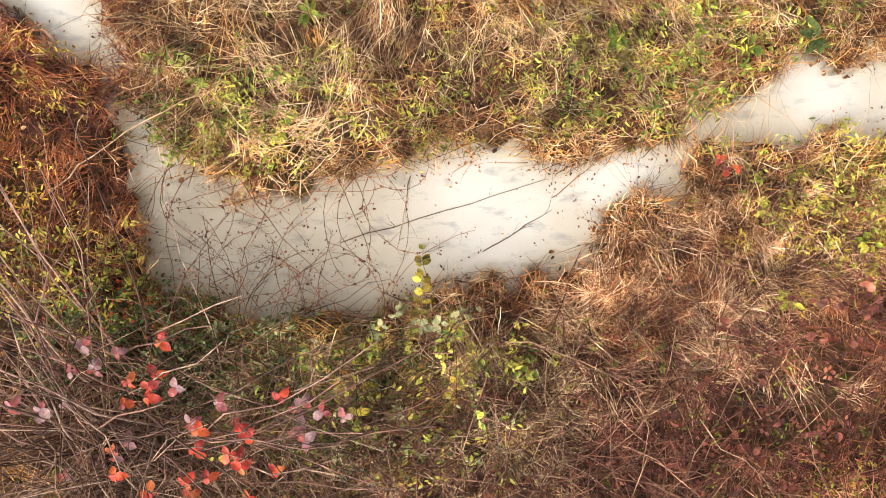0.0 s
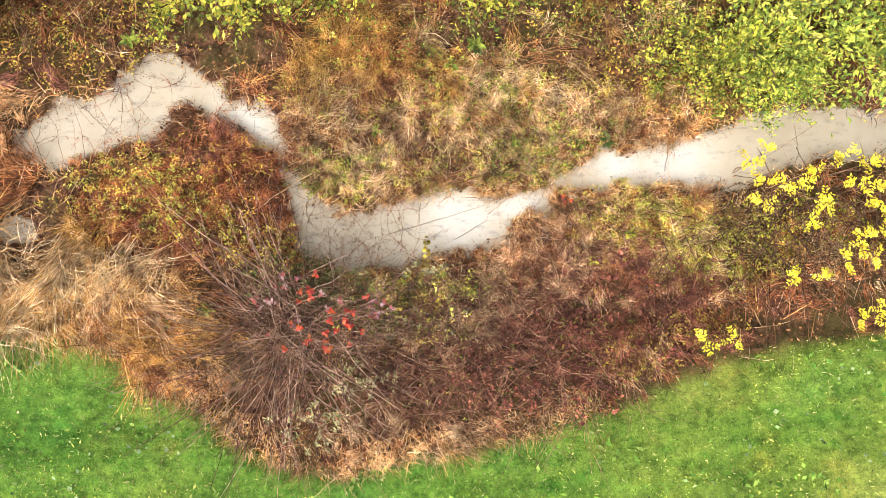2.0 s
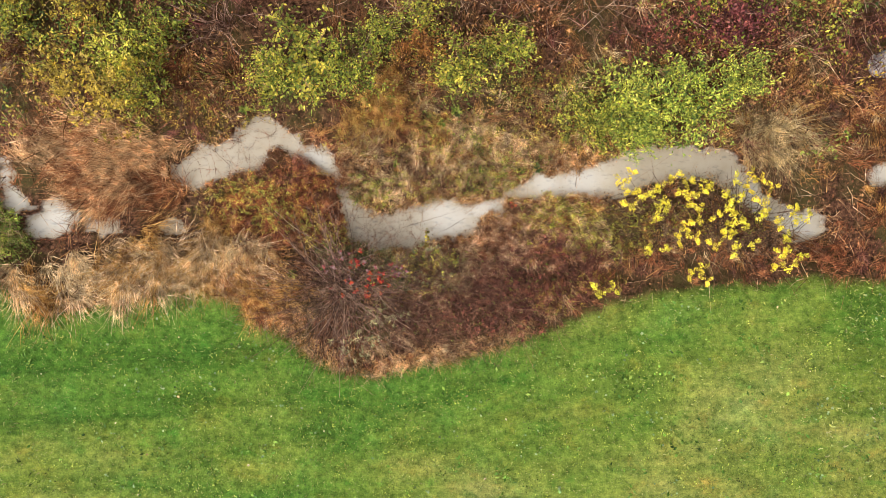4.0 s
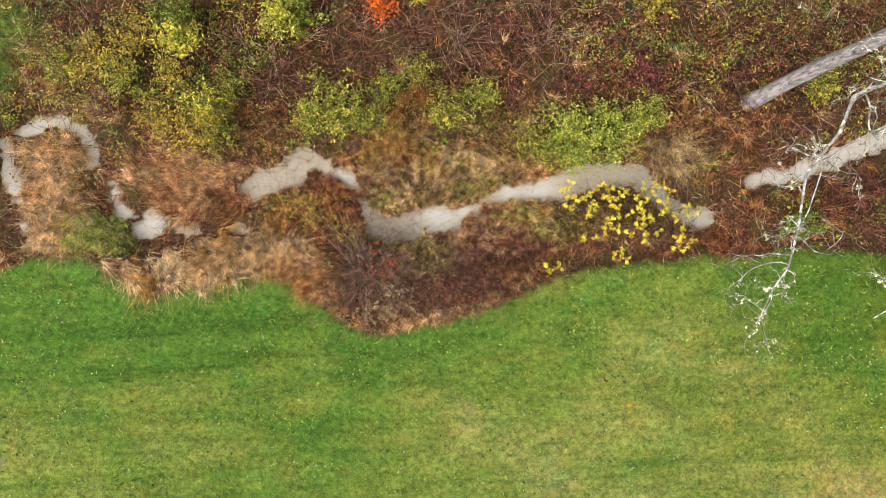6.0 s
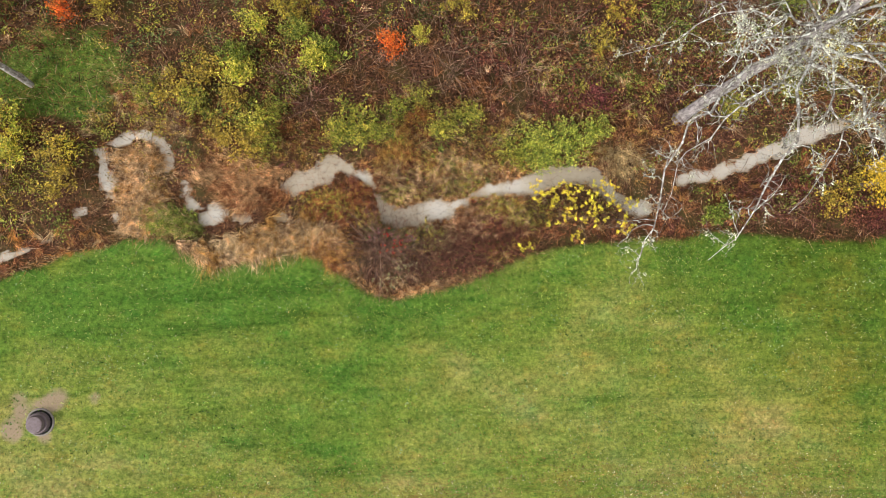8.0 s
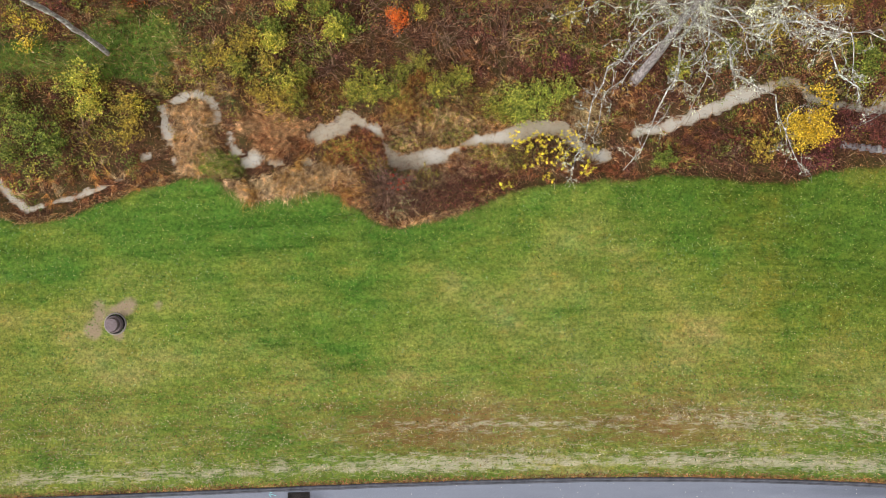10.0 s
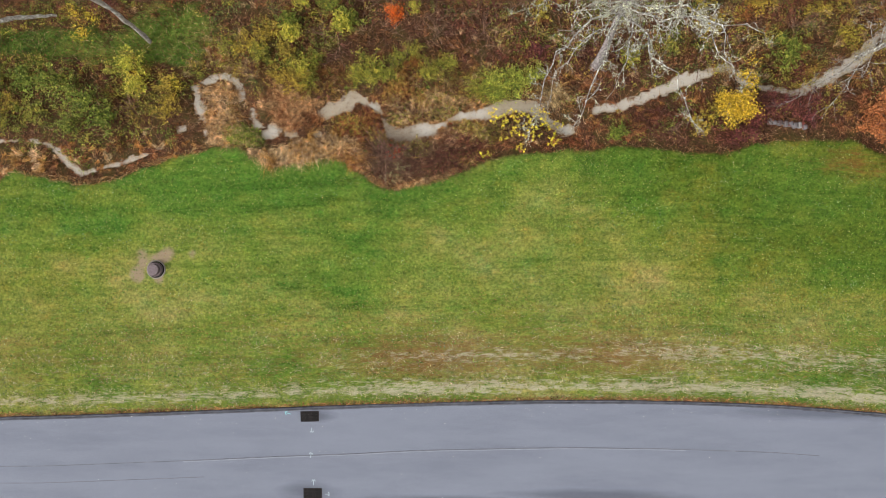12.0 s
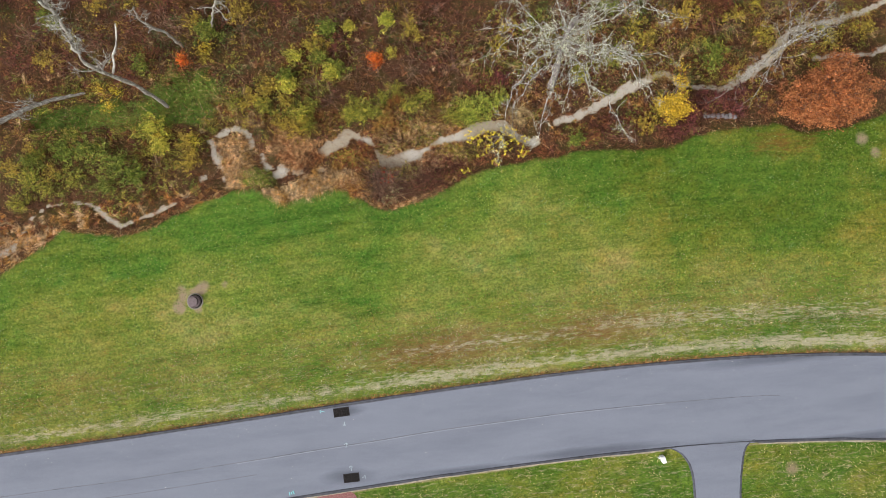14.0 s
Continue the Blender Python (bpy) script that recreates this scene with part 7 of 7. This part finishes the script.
rosette("green sprig above the bank", 0.7, 2.9, 12, (0.10, 0.18), "leaf_green", 0.5)
rosette("green sprig above the bank", 0.3, 2.6, 10, (0.08, 0.15), "leaf_green", 0.5)


def bramble(label, x, y, count, size, mat="leaf_red", r=0.22, z=0.45):
    ob = root("bramble", pose(x, y, float(height(x, y))), label, "bramble", "red-leaved brambles")
    geo = stems_geo(5, r * 1.4, z, thick=0.005, twigs=3)[0]
    link("stem_mass", geo, "cane_pink", ob)
    c = np.stack([rng.normal(0, r * 0.7, count), rng.normal(0, r * 0.5, count), rng.uniform(z * 0.6, z * 1.05, count)], -1)
    k = np.repeat(np.arange(count), 3)
    a = rng.random(count)[k] * 6.28 + np.tile([0, 2.0, 4.2], count)
    D = np.stack([np.cos(a), np.sin(a), rng.normal(-0.1, 0.15, len(k))], -1)
    N = np.stack([rng.normal(0, 0.25, len(k)), rng.normal(0, 0.25, len(k)), np.ones(len(k))], -1)
    L = rng.uniform(*size, len(k))
    for q in range(len(k)):
        link("leaf", broad_leaf(c[k[q]], D[q], N[q], L[q], L[q] * 0.75), mat, ob)
    return ob


for bx, by, cnt in ((-1.95, -1.1, 6), (-1.05, -1.4, 5), (-2.0, -1.85, 5), (-1.5, -1.9, 5), (-1.15, -1.75, 3), (-1.3, -1.6, 3)):
    bramble("bramble with bright red and orange leaves", bx, by, cnt, (0.05, 0.09), z=0.95)
for bx, by, cnt in ((-2.4, -1.05, 6), (-0.85, -1.3, 4), (-0.75, -1.45, 3), (-2.15, -1.7, 3), (-1.4, -1.35, 3), (-2.75, -1.25, 3)):
    bramble("bramble with dull mauve-pink leaves", bx, by, cnt, (0.05, 0.09), "leaf_mauve", z=0.9)
for bx, by, cnt in ((3.15, -0.55, 5), (1.9, -1.95, 2), (2.6, -1.3, 2), (1.0, -2.1, 2), (1.6, -2.6, 5), (2.2, -2.3, 5), (3.4, -0.8, 3), (1.3, -1.75, 2)):
    bramble("bramble with dull red leaves in the brush", bx, by, cnt, (0.035, 0.065), "leaf_wine", z=0.6)
bramble("bramble with pink-red leaves at the water's edge", 2.22, 0.52, 3, (0.04, 0.065), "leaf_red", r=0.12, z=0.35)

# red hips on thin stems
n = 130
x, y = rng.normal(-2.35, 0.35, n), rng.normal(-0.6, 0.16, n)
k = wild_ok(x, y)
x, y = x[k], y[k]
z = height(x, y) + rng.uniform(0.25, 0.55, len(x))
tagged(link("berries", tubes(np.stack([np.stack([x, y, z], -1), np.stack([x, y, z + 0.007], -1), np.stack([x, y, z + 0.016], -1), np.stack([x, y, z + 0.021], -1)], 1), np.tile([0.003, 0.009, 0.009, 0.002], (len(x), 1)), 6), "leaf_red"), "small bright red hips above the bank", "berries", kind="stuff")

# thorny stems trailing over the pools
def wild_rose(label, n, x0, y0, south):
    """Thin stems that start at the places given and droop over the water."""
    P = np.zeros((n, 10, 3))
    P[:, 0] = np.stack([x0, y0, height(x0, y0) + 0.15], -1)
    way = unit(np.stack([rng.normal(0.0, 0.7, n), np.where(south, 1.0, -0.8) * rng.uniform(0.4, 1.0, n), rng.uniform(0.2, 0.7, n)], -1))
    L = rng.uniform(0.6, 1.45, n)
    bend = rng.normal(0, 0.2, n)
    for j in range(1, 10):
        turn = np.stack([-way[:, 1], way[:, 0], 0 * bend], -1) * bend[:, None]
        way = unit(way + turn + rng.normal(0, 0.1, way.shape) + np.array([0, 0, -0.13]))
        P[:, j] = P[:, j - 1] + way * (L / 9)[:, None]
    P[..., 2] = np.maximum(P[..., 2], WATER + 0.02)
    R = (rng.uniform(0.0023, 0.0043, n)[:, None]) * np.linspace(1, 0.5, 10)[None, :]
    Q, RQ = branch_level(P, R, 9, 0.13, 1.1, 4, 0.0022)
    Q[..., 2] = np.maximum(Q[..., 2], WATER + 0.015)
    base = np.array([x0.mean(), y0.mean(), float(height(x0.mean(), y0.mean()))])
    ob = root("wild_rose", pose(*base), label, "bramble", "wild roses")
    link("stem_mass", merge(tubes(P - base, R), tubes(Q - base, RQ)), "rose_stem", ob)
    c = Q[:, 1:].reshape(-1, 3)
    c = c[rng.integers(0, len(c), 7 * n)] + rng.normal(0, 0.01, (7 * n, 3))
    c[:, 2] = np.maximum(c[:, 2], WATER + 0.02)
    c = c - base
    link("foliage", leaf_set(c[:, 0], c[:, 1], c[:, 2], (0.012, 0.028), 0.6), "leaf_wine", ob)
    return ob


n = 78
south = rng.random(n) < 0.75
wild_rose("thorny red-brown rose stems trailing over the pool", n, rng.uniform(-2.2, -0.25, n), np.where(south, rng.uniform(-1.05, -0.7, n), rng.uniform(0.25, 0.5, n)), south)
n = 60
south = rng.random(n) < 0.4
wild_rose("thorny brown rose stems trailing over the western pool", n, rng.uniform(-6.7, -4.6, n), np.where(south, rng.uniform(0.6, 0.95, n), rng.uniform(2.2, 2.6, n)), south)

# leaf scraps and mud crumbs in the shallows
n = 120
x, y = np.concatenate([rng.normal(1.5, 0.4, n), rng.normal(0.6, 0.7, n // 2)]), np.concatenate([rng.normal(0.35, 0.2, n), rng.normal(-0.2, 0.3, n // 2)])
k = creek_dist(x, y) < 0.02
x, y = x[k], y[k]
tagged(link("leaf_scraps", leaf_set(x, y, np.full(len(x), WATER + 0.012), (0.008, 0.028), 0.6, 0.15), "leaf_litter"), "dark leaf scraps floating in the silty shallows", "leaves", kind="stuff")

x, y = rng.uniform(-16, 21, 90000), rng.uniform(-1.5, 4.6, 90000)
e = creek_dist(x, y) + 0.08 * np.abs(rng.normal(0, 1, len(x)))
k = (e > -0.06) & (e < 0.05) & (vnoise(x, y, 0.5, 14) > -0.12)
x, y = x[k][:2200], y[k][:2200]
tagged(link("leaf_scraps", leaf_set(x, y, np.maximum(height(x, y), WATER) + 0.014, (0.012, 0.036), 0.5, 0.15), "leaf_litter"), "dark sodden leaves caught along the water's edge", "leaves", kind="stuff")

# fallen branches lying in the pool
for a, b in (((-0.7, -0.2), (0.95, 0.35)), ((0.45, -0.25), (1.0, 0.1)), ((1.0, 0.2), (1.35, 0.5)), ((-0.15, 0.35), (-0.25, -0.25)), ((4.0, 1.0), (4.1, 1.9)), ((5.6, 1.2), (6.6, 1.9)), ((-6.0, 1.9), (-5.3, 1.3)), ((-5.2, 2.2), (-5.0, 1.6))):
    s = np.linspace(0, 1, 9)
    P = np.stack([a[0] + (b[0] - a[0]) * s, a[1] + (b[1] - a[1]) * s, np.full(9, WATER + 0.012)], -1)[None]
    P[0, 1:-1, :2] += rng.normal(0, 0.009, (7, 2))
    Q, RQ = branch_level(P, np.full((1, 9), 0.005), 5, 0.25, 0.6, 4, 0.003)
    Q[..., 2] = WATER + 0.012
    st = link("branch", merge(tubes(P, np.linspace(0.0045, 0.002, 9)[None], 5), tubes(Q, RQ * 0.6)), "twig_brown")
    tagged(st, "thin dark branch lying in the silty water", "branch", "branches in the water")


# thin growth standing over the far reaches
weeds("mustard sprigs hanging over the far stream", 260, [(34, 7.2, 4.5, 0.7), (20.8, 4.3, 1.0, 0.6), (30.5, 5.6, 1.2, 0.8)], "leaf_mustard", (0.05, 0.10), each=12, tall=(0.3, 0.8), radius=0.3, over=1.0)
weeds("brown sprigs hanging over the far stream", 260, [(34, 7.2, 4.5, 0.7), (20.8, 4.3, 1.0, 0.6), (-34, -4.4, 2.5, 0.7), (-27, -0.9, 2, 0.5)], "leaf_litter", (0.05, 0.10), each=12, tall=(0.3, 0.8), radius=0.3, over=1.0)


# ---- lawn ----
def lawn_blades(label, n, x0, x1, y0, y1, mat, size, width, test=None):
    x, y = rng.uniform(x0, x1, n), rng.uniform(y0, y1, n)
    k = (lawn_in(x, y) > -0.05) & (y > road_north(x) + 0.12)
    if size[1] > 0.14:
        k &= np.hypot(x, y + 2) > 11
    if test is not None:
        k &= test(x, y)
    x, y = x[k], y[k]
    P = stalks(x, y, size, (0.35, 0.9), 0, 180, 3, 0.0, 0.6)
    return tagged(link("grass", blades(P, rng.uniform(*width, len(x))), mat), label, "grass", kind="stuff")


lawn_blades("short green mown grass beside the stream brush", 24000, -11, 13, -13, -1.0, "turf", (0.04, 0.10), (0.011, 0.022))
lawn_blades("dry blades in the mown grass beside the stream brush", 11000, -11, 13, -13, -1.0, "turf_dry", (0.03, 0.08), (0.009, 0.018))
lawn_blades("short green mown grass", 26000, -36, 40, -20.5, 0, "turf", (0.09, 0.17), (0.03, 0.055))
lawn_blades("dry yellowish blades in the mown grass", 11000, -36, 40, -20.5, 0, "turf_dry", (0.08, 0.16), (0.025, 0.045), lambda x, y: (drift(x * 0.5, y, 3.2, 21) + 0.2 * np.exp(-((y - road_north(x) - 1.5) / 2.5) ** 2)) > 0.02)


def lawn_tufts(label, n, mat, size, slim, keep):
    """Flat tufts strewn over the lawn where keep(x, y) says, thinned at random."""
    x, y = rng.uniform(-36, 40, n), rng.uniform(-20.5, 0, n)
    k = (lawn_in(x, y) > 0.0) & (y > road_north(x) + 0.1)
    x, y = x[k], y[k]
    k = keep(x, y) > rng.random(len(x))
    x, y = x[k], y[k]
    return tagged(link("grass_tufts", leaf_set(x, y, height(x, y) + 0.02 + 0.05 * rng.random(len(x)), size, slim, 0.35, True), mat), label, "grass", kind="stuff")


def streaky(x, y, ox):
    """Broken streaks along the road, from 0 to 1."""
    rd = y - road_north(x)
    return smooth(vnoise(x * 0.16, rd, 0.34, ox) + 0.6 * vnoise(x * 0.5, rd, 0.2, ox + 3) + 0.4 * vnoise(x, y, 0.25, ox + 5), -0.12, 0.16)


def verge(x, y, at, wide):
    return np.exp(-((y - road_north(x) - at) / wide) ** 2)


lawn_tufts("pale dead thatch in broken streaks beside the road", 260000, "thatch", (0.05, 0.13), 0.32,
           lambda x, y: streaky(x, y, 3) * np.clip(verge(x, y, 1.05, 0.6) * (0.5 + 0.5 * np.exp(-((x - 2.5) / 5) ** 2) + 0.5 * smooth(x, 9, 15)) + 0.9 * verge(x, y, 3.5, 0.9) * smooth(x, 6, 17) + 0.5 * verge(x, y, 3.0, 2.4) + 0.4 * verge(x, y, 3.3, 0.4) * np.exp(-((x - 4) / 8) ** 2), 0, 1))
lawn_tufts("rusty dead grass in broken streaks beside the road", 200000, "turf_rust", (0.05, 0.13), 0.35,
           lambda x, y: streaky(x, y, 8) * np.clip(verge(x, y, 3.0, 1.6) * (0.3 + 0.6 * np.exp(-((x - 1) / 6) ** 2) + 0.6 * np.exp(-((x - 14) / 5) ** 2)) + 0.4 * verge(x, y, 5.0, 2.6) + 0.5 * verge(x, y, 0.2, 0.3), 0, 1))
lawn_tufts("darker green tufts in the mown grass", 60000, "turf_lush", (0.07, 0.16), 0.5, lambda x, y: smooth(vnoise(x, y, 0.5, 23) + 0.8 * drift(x * 0.6, y, 2.4, 24), 0.0, 0.4) * 0.7)
lawn_tufts("light yellow-green tufts in the mown grass", 50000, "turf_light", (0.05, 0.12), 0.35, lambda x, y: smooth(vnoise(x, y, 0.5, 27) + 0.8 * drift(x * 0.6, y, 2.4, 28), 0.0, 0.4) * 0.6)
lawn_tufts("grey-green clover in the lawn", 26000, "turf_clover", (0.05, 0.11), 0.8, lambda x, y: smooth(vnoise(x, y, 0.7, 33) + 0.8 * drift(x * 0.7, y, 1.6, 34), 0.12, 0.4) * 0.7)
x, y = rng.uniform(-36, 40, 13000), rng.uniform(-32, -25, 13000)
k = (y < road_north(x) - ROAD_WIDTH - 0.15) & ((x < 18.2) | (x > 25.3)) & (np.hypot((x + 8.4) / 1.7, (y + 26.75) / 0.85) > 1)
x, y = x[k], y[k]
P = stalks(x, y, (0.08, 0.16), (0.35, 0.9), 0, 180, 3, 0.0, 0.6)
tagged(link("grass", blades(P, rng.uniform(0.03, 0.05, len(x))), "turf"), "patchy green mown grass south of the road", "grass", kind="stuff")
k = vnoise(x, y, 0.5, 41) + 0.7 * vnoise(x, y, 2.0, 42) > -0.05
P = stalks(x[k] + 0.05, y[k], (0.08, 0.18), (0.3, 0.8), 0, 180, 3, 0.0, 0.6)
tagged(link("grass", blades(P, rng.uniform(0.035, 0.06, k.sum())), "turf_pale"), "bleached tufts in the grass south of the road", "grass", kind="stuff")
x, y = rng.uniform(-32, -13, 44000), rng.uniform(3, 10, 44000)
k = clearing(x, y)
x, y = x[k], y[k]
P = stalks(x, y, (0.12, 0.3), (0.35, 0.9), 0, 180, 3, 0.0, 0.6)
tagged(link("grass", blades(P, rng.uniform(0.014, 0.03, len(x))), "turf_lush"), "green grass in the woodland clearing", "grass", kind="stuff")
x, y = rng.uniform(-11, 13, 26000), rng.uniform(-9, -1, 26000)
k = (lawn_in(x, y) > 0.0) & (vnoise(x, y, 0.45, 17) + vnoise(x, y, 2.0, 18) > 0.22)
x, y = x[k], y[k]
tagged(link("lawn_weeds", leaf_set(x, y, height(x, y) + 0.02 + 0.04 * rng.random(len(x)), (0.025, 0.06), 0.6, 0.35), "leaf_green"), "patches of small green weeds in the lawn", "weeds", kind="stuff")
x, y = rng.uniform(-36, 40, 420), rng.uniform(-20, -1, 420)
k = (lawn_in(x, y) > 0.1) & (y > road_north(x) + 0.1)
x, y = x[k], y[k]
tagged(link("fallen_leaves", leaf_set(x, y, height(x, y) + 0.05, (0.035, 0.085), 0.7, 0.3), "leaf_pale"), "scattered pale and brown leaves on the lawn", "leaves", kind="stuff")
x = rng.uniform(-36, 40, 13000)
x = x[rng.random(len(x)) < 0.8 + 0.9 * vnoise(x, 0 * x, 1.6, 31) + 0.5 * vnoise(x, 0 * x, 0.4, 32)]
y = road_north(x) + 0.05 + np.abs(rng.normal(0.0, 0.17, len(x)))
tagged(link("fallen_leaves", leaf_set(x, y, height(x, y) + 0.03 + 0.03 * rng.random(len(x)), (0.05, 0.10), 0.7, 0.4, True), "leaf_edge"), "brown leaves gathered along the road's edge", "leaves", kind="stuff")
x = rng.uniform(-36, 40, 200)
f = np.where(rng.random(200) < 0.7, np.abs(rng.normal(0, 0.1, 200)), rng.random(200))
k = (f > 0.02) & (f < 0.97)
x, f = x[k], f[k]
y = road_north(x) - ROAD_WIDTH * f
tagged(link("leaf_specks", leaf_set(x, y, 0.045 + CROWN * np.sin(np.pi * f) + 0.012, (0.03, 0.07), 0.8, 0.1), "grit"), "small pale leaves and grit scattered on the road", "leaves", kind="stuff")


# ---- fixtures ----
def build_riser():
    ob = root("drain_riser", pose(-18.0, -9.8, -0.02), "round brown drain riser with a raised lid in the lawn", "drain cover")
    part("ring", ring_bm([(0.66, -0.1), (0.66, 0.03), (0.63, 0.06), (0.58, 0.06), (0.56, -0.02)], 40, False), "concrete", ob, "weathered concrete ring")
    # flat near-black ring: the gap's shade is put into its colour
    part("gap", ring_bm([(0.57, 0.04), (0.40, 0.045)], 40, False), "pit_shade", ob, "near-black ring painted as the shade in the gap round the collar")
    part("collar", ring_bm([(0.48, -0.05), (0.48, 0.26), (0.46, 0.29), (0.41, 0.29), (0.39, 0.24)], 40, True), "riser_brown", ob)
    part("lid", ring_bm([(0.38, 0.27), (0.38, 0.48), (0.36, 0.51), (0.2, 0.52), (0.01, 0.52)], 40, True), "riser_brown", ob, "flat round lid")
    return ob


build_riser()


def build_grate(x, y, turn):
    fr = (road_north(x) - y) / ROAD_WIDTH
    ob = root("storm_drain", pose(x, y, 0.045 + CROWN * math.sin(math.pi * float(fr)), 0, 0, turn), "black cast-iron double storm drain grate in the road", "drain", "storm drains")
    w, d = 1.22, 0.66
    # no hole here: a near-black plate on the road paints the drain's inner shade
    part("pit_shade", box_bm(w, d, 0.004, pose(0, 0, 0.005)), "pit_shade", ob, "near-black plate painted as the shaded opening")
    for sx, sy, px, py in ((w, 0.05, 0, d / 2), (w, 0.05, 0, -d / 2), (0.05, d + 0.05, w / 2, 0), (0.05, d + 0.05, -w / 2, 0), (0.05, d - 0.06, 0, 0)):
        part("frame", box_bm(sx, sy, 0.03, pose(px, py, 0.012), 0.004), "iron", ob)
    for half in (-1, 1):
        for k in range(9):
            part("bar", box_bm(0.022, d - 0.08, 0.02, pose(half * w / 4 + (k - 4) * 0.062, 0, 0.014)), "iron", ob)
        for k in (-1, 1):
            part("bar", box_bm(w / 2 - 0.06, 0.022, 0.018, pose(half * w / 4, k * 0.11, 0.013)), "iron", ob)
    return ob


build_grate(-7.25, -19.82, 2.0)
build_grate(-7.0, -25.1, 1.0)


def road_z(x, y):
    f = float((road_north(x) - y) / ROAD_WIDTH)
    return 0.045 + CROWN * math.sin(math.pi * min(max(f, 0), 1))


def paint_arrow(x, y, turn, size, mat, label):
    """A small sprayed arrow: a shaft and two barbs."""
    bm = bmesh.new()
    for sx, sy, px, py, r in ((size, 0.035, 0, 0, 0), (size * 0.45, 0.035, size * 0.36, 0.09, -38), (size * 0.45, 0.035, size * 0.36, -0.09, 38)):
        b = box_bm(sx, sy, 0.003, pose(px, py, 0, 0, 0, r))
        me = bpy.data.meshes.new("stroke")
        b.to_mesh(me)
        b.free()
        bm.from_mesh(me)
        bpy.data.meshes.remove(me)
    ob = part("paint_mark", bm, mat, None)
    ob.matrix_basis = pose(x, y, road_z(x, y) + 0.006, 0, 0, turn)
    return tagged(ob, label, "road marking", "sprayed marks on the road")


paint_arrow(-8.75, -19.62, 165, 0.41, "paint_cyan", "cyan sprayed arrow on grey asphalt")
paint_arrow(-7.1, -20.75, -90, 0.30, "paint_pale", "pale sprayed arrow on grey asphalt")
paint_arrow(-7.15, -22.5, 80, 0.38, "paint_pale", "pale sprayed arrow on grey asphalt")
paint_arrow(-6.95, -24.35, 90, 0.38, "paint_pale", "pale sprayed arrow on grey asphalt")
paint_arrow(-6.0, -25.15, 0, 0.30, "paint_pale", "pale sprayed arrow on grey asphalt")


def paint_bars(x, y, n, mat, label):
    bm = bmesh.new()
    for k in range(n):
        b = box_bm(0.09, 0.28 - 0.08 * (k % 2), 0.003, pose((k - n / 2) * 0.16, 0.03 * (k % 3), 0, 0, 0, 8 * (k % 3)))
        me = bpy.data.meshes.new("stroke")
        b.to_mesh(me)
        b.free()
        bm.from_mesh(me)
        bpy.data.meshes.remove(me)
    ob = part("paint_mark", bm, mat, None)
    ob.matrix_basis = pose(x, y, road_z(x, y) + 0.03, 0, 0, 2)
    return tagged(ob, label, "road marking", "sprayed marks on the road")


paint_bars(-11.8, -25.85, 3, "paint_cyan", "cyan sprayed scribble at the road's edge")
paint_bars(-19.6, -26.0, 5, "paint_cyan", "cyan sprayed scribble at the road's edge")
paint_bars(-25.5, -26.3, 4, "paint_yellow", "yellow sprayed scribble at the road's edge")


def build_white_box():
    ob = root("utility_box", pose(17.72, -26.1, 0.0, 0, 0, 12), "small white utility box standing in the grass", "utility box")
    part("body", box_bm(0.30, 0.52, 0.5, pose(0, 0, 0.25), 0.03), "white_box", ob)
    part("cover", box_bm(0.33, 0.55, 0.06, pose(0, 0, 0.52), 0.025), "white_box", ob)
    part("post", box_bm(0.12, 0.12, 0.3, pose(-0.22, 0.14, 0.12), 0.02), "white_box", ob)
    return ob


build_white_box()


def stone_bm(sx, sy, sz, seed):
    bm = bmesh.new()
    bmesh.ops.create_icosphere(bm, subdivisions=2, radius=0.5)
    for v in bm.verts:
        c = v.co
        q = Vector([math.copysign(abs(a * 2) ** 0.6, a) * 0.5 for a in c])
        v.co = Vector((q.x * sx, q.y * sy, q.z * sz)) * (1 + 0.18 * noise.noise(c * 3 + Vector((seed, seed, 0))))
    return bm


for k in range(8):
    sx = 24.15 + 0.34 * k + 0.05 * math.sin(k * 5.0)
    sy = 0.66 - 0.045 * k + 0.05 * math.sin(k * 3.3)
    w = 0.30 + 0.1 * ((k * 7) % 3) / 2
    st = part("stone", stone_bm(w * 0.85, 0.46 - 0.12 * ((k * 5) % 3) / 2, 0.4, k * 3.1), "stone_pale" if k in (0, 6) else "stone", None)
    st.matrix_basis = pose(sx, sy, float(height(sx, sy)) + 0.14, 0, 0, 10 * (k % 3))
    tagged(st, "pale weathered stone in a low headwall" if k in (0, 6) else "rough dark grey stone in a low headwall", "stone", "row of headwall stones")

# mulch bed beside the road
bm = bmesh.new()
bmesh.ops.create_circle(bm, cap_ends=True, radius=1.0, segments=28)
bmesh.ops.subdivide_edges(bm, edges=bm.edges, cuts=2, use_grid_fill=True)
for v in bm.verts:
    q = v.co.length
    v.co = Vector((v.co.x * 1.65, v.co.y * 0.8, 0.10 * (1 - q * q) + 0.02 * noise.noise(v.co * 4)))
bed = part("mulch_bed", bm, "mulch", None)
bed.matrix_basis = pose(-8.4, -26.75, 0.02)
tagged(bed, "reddish-brown mulch bed beside the road", "mulch bed", kind="structure")
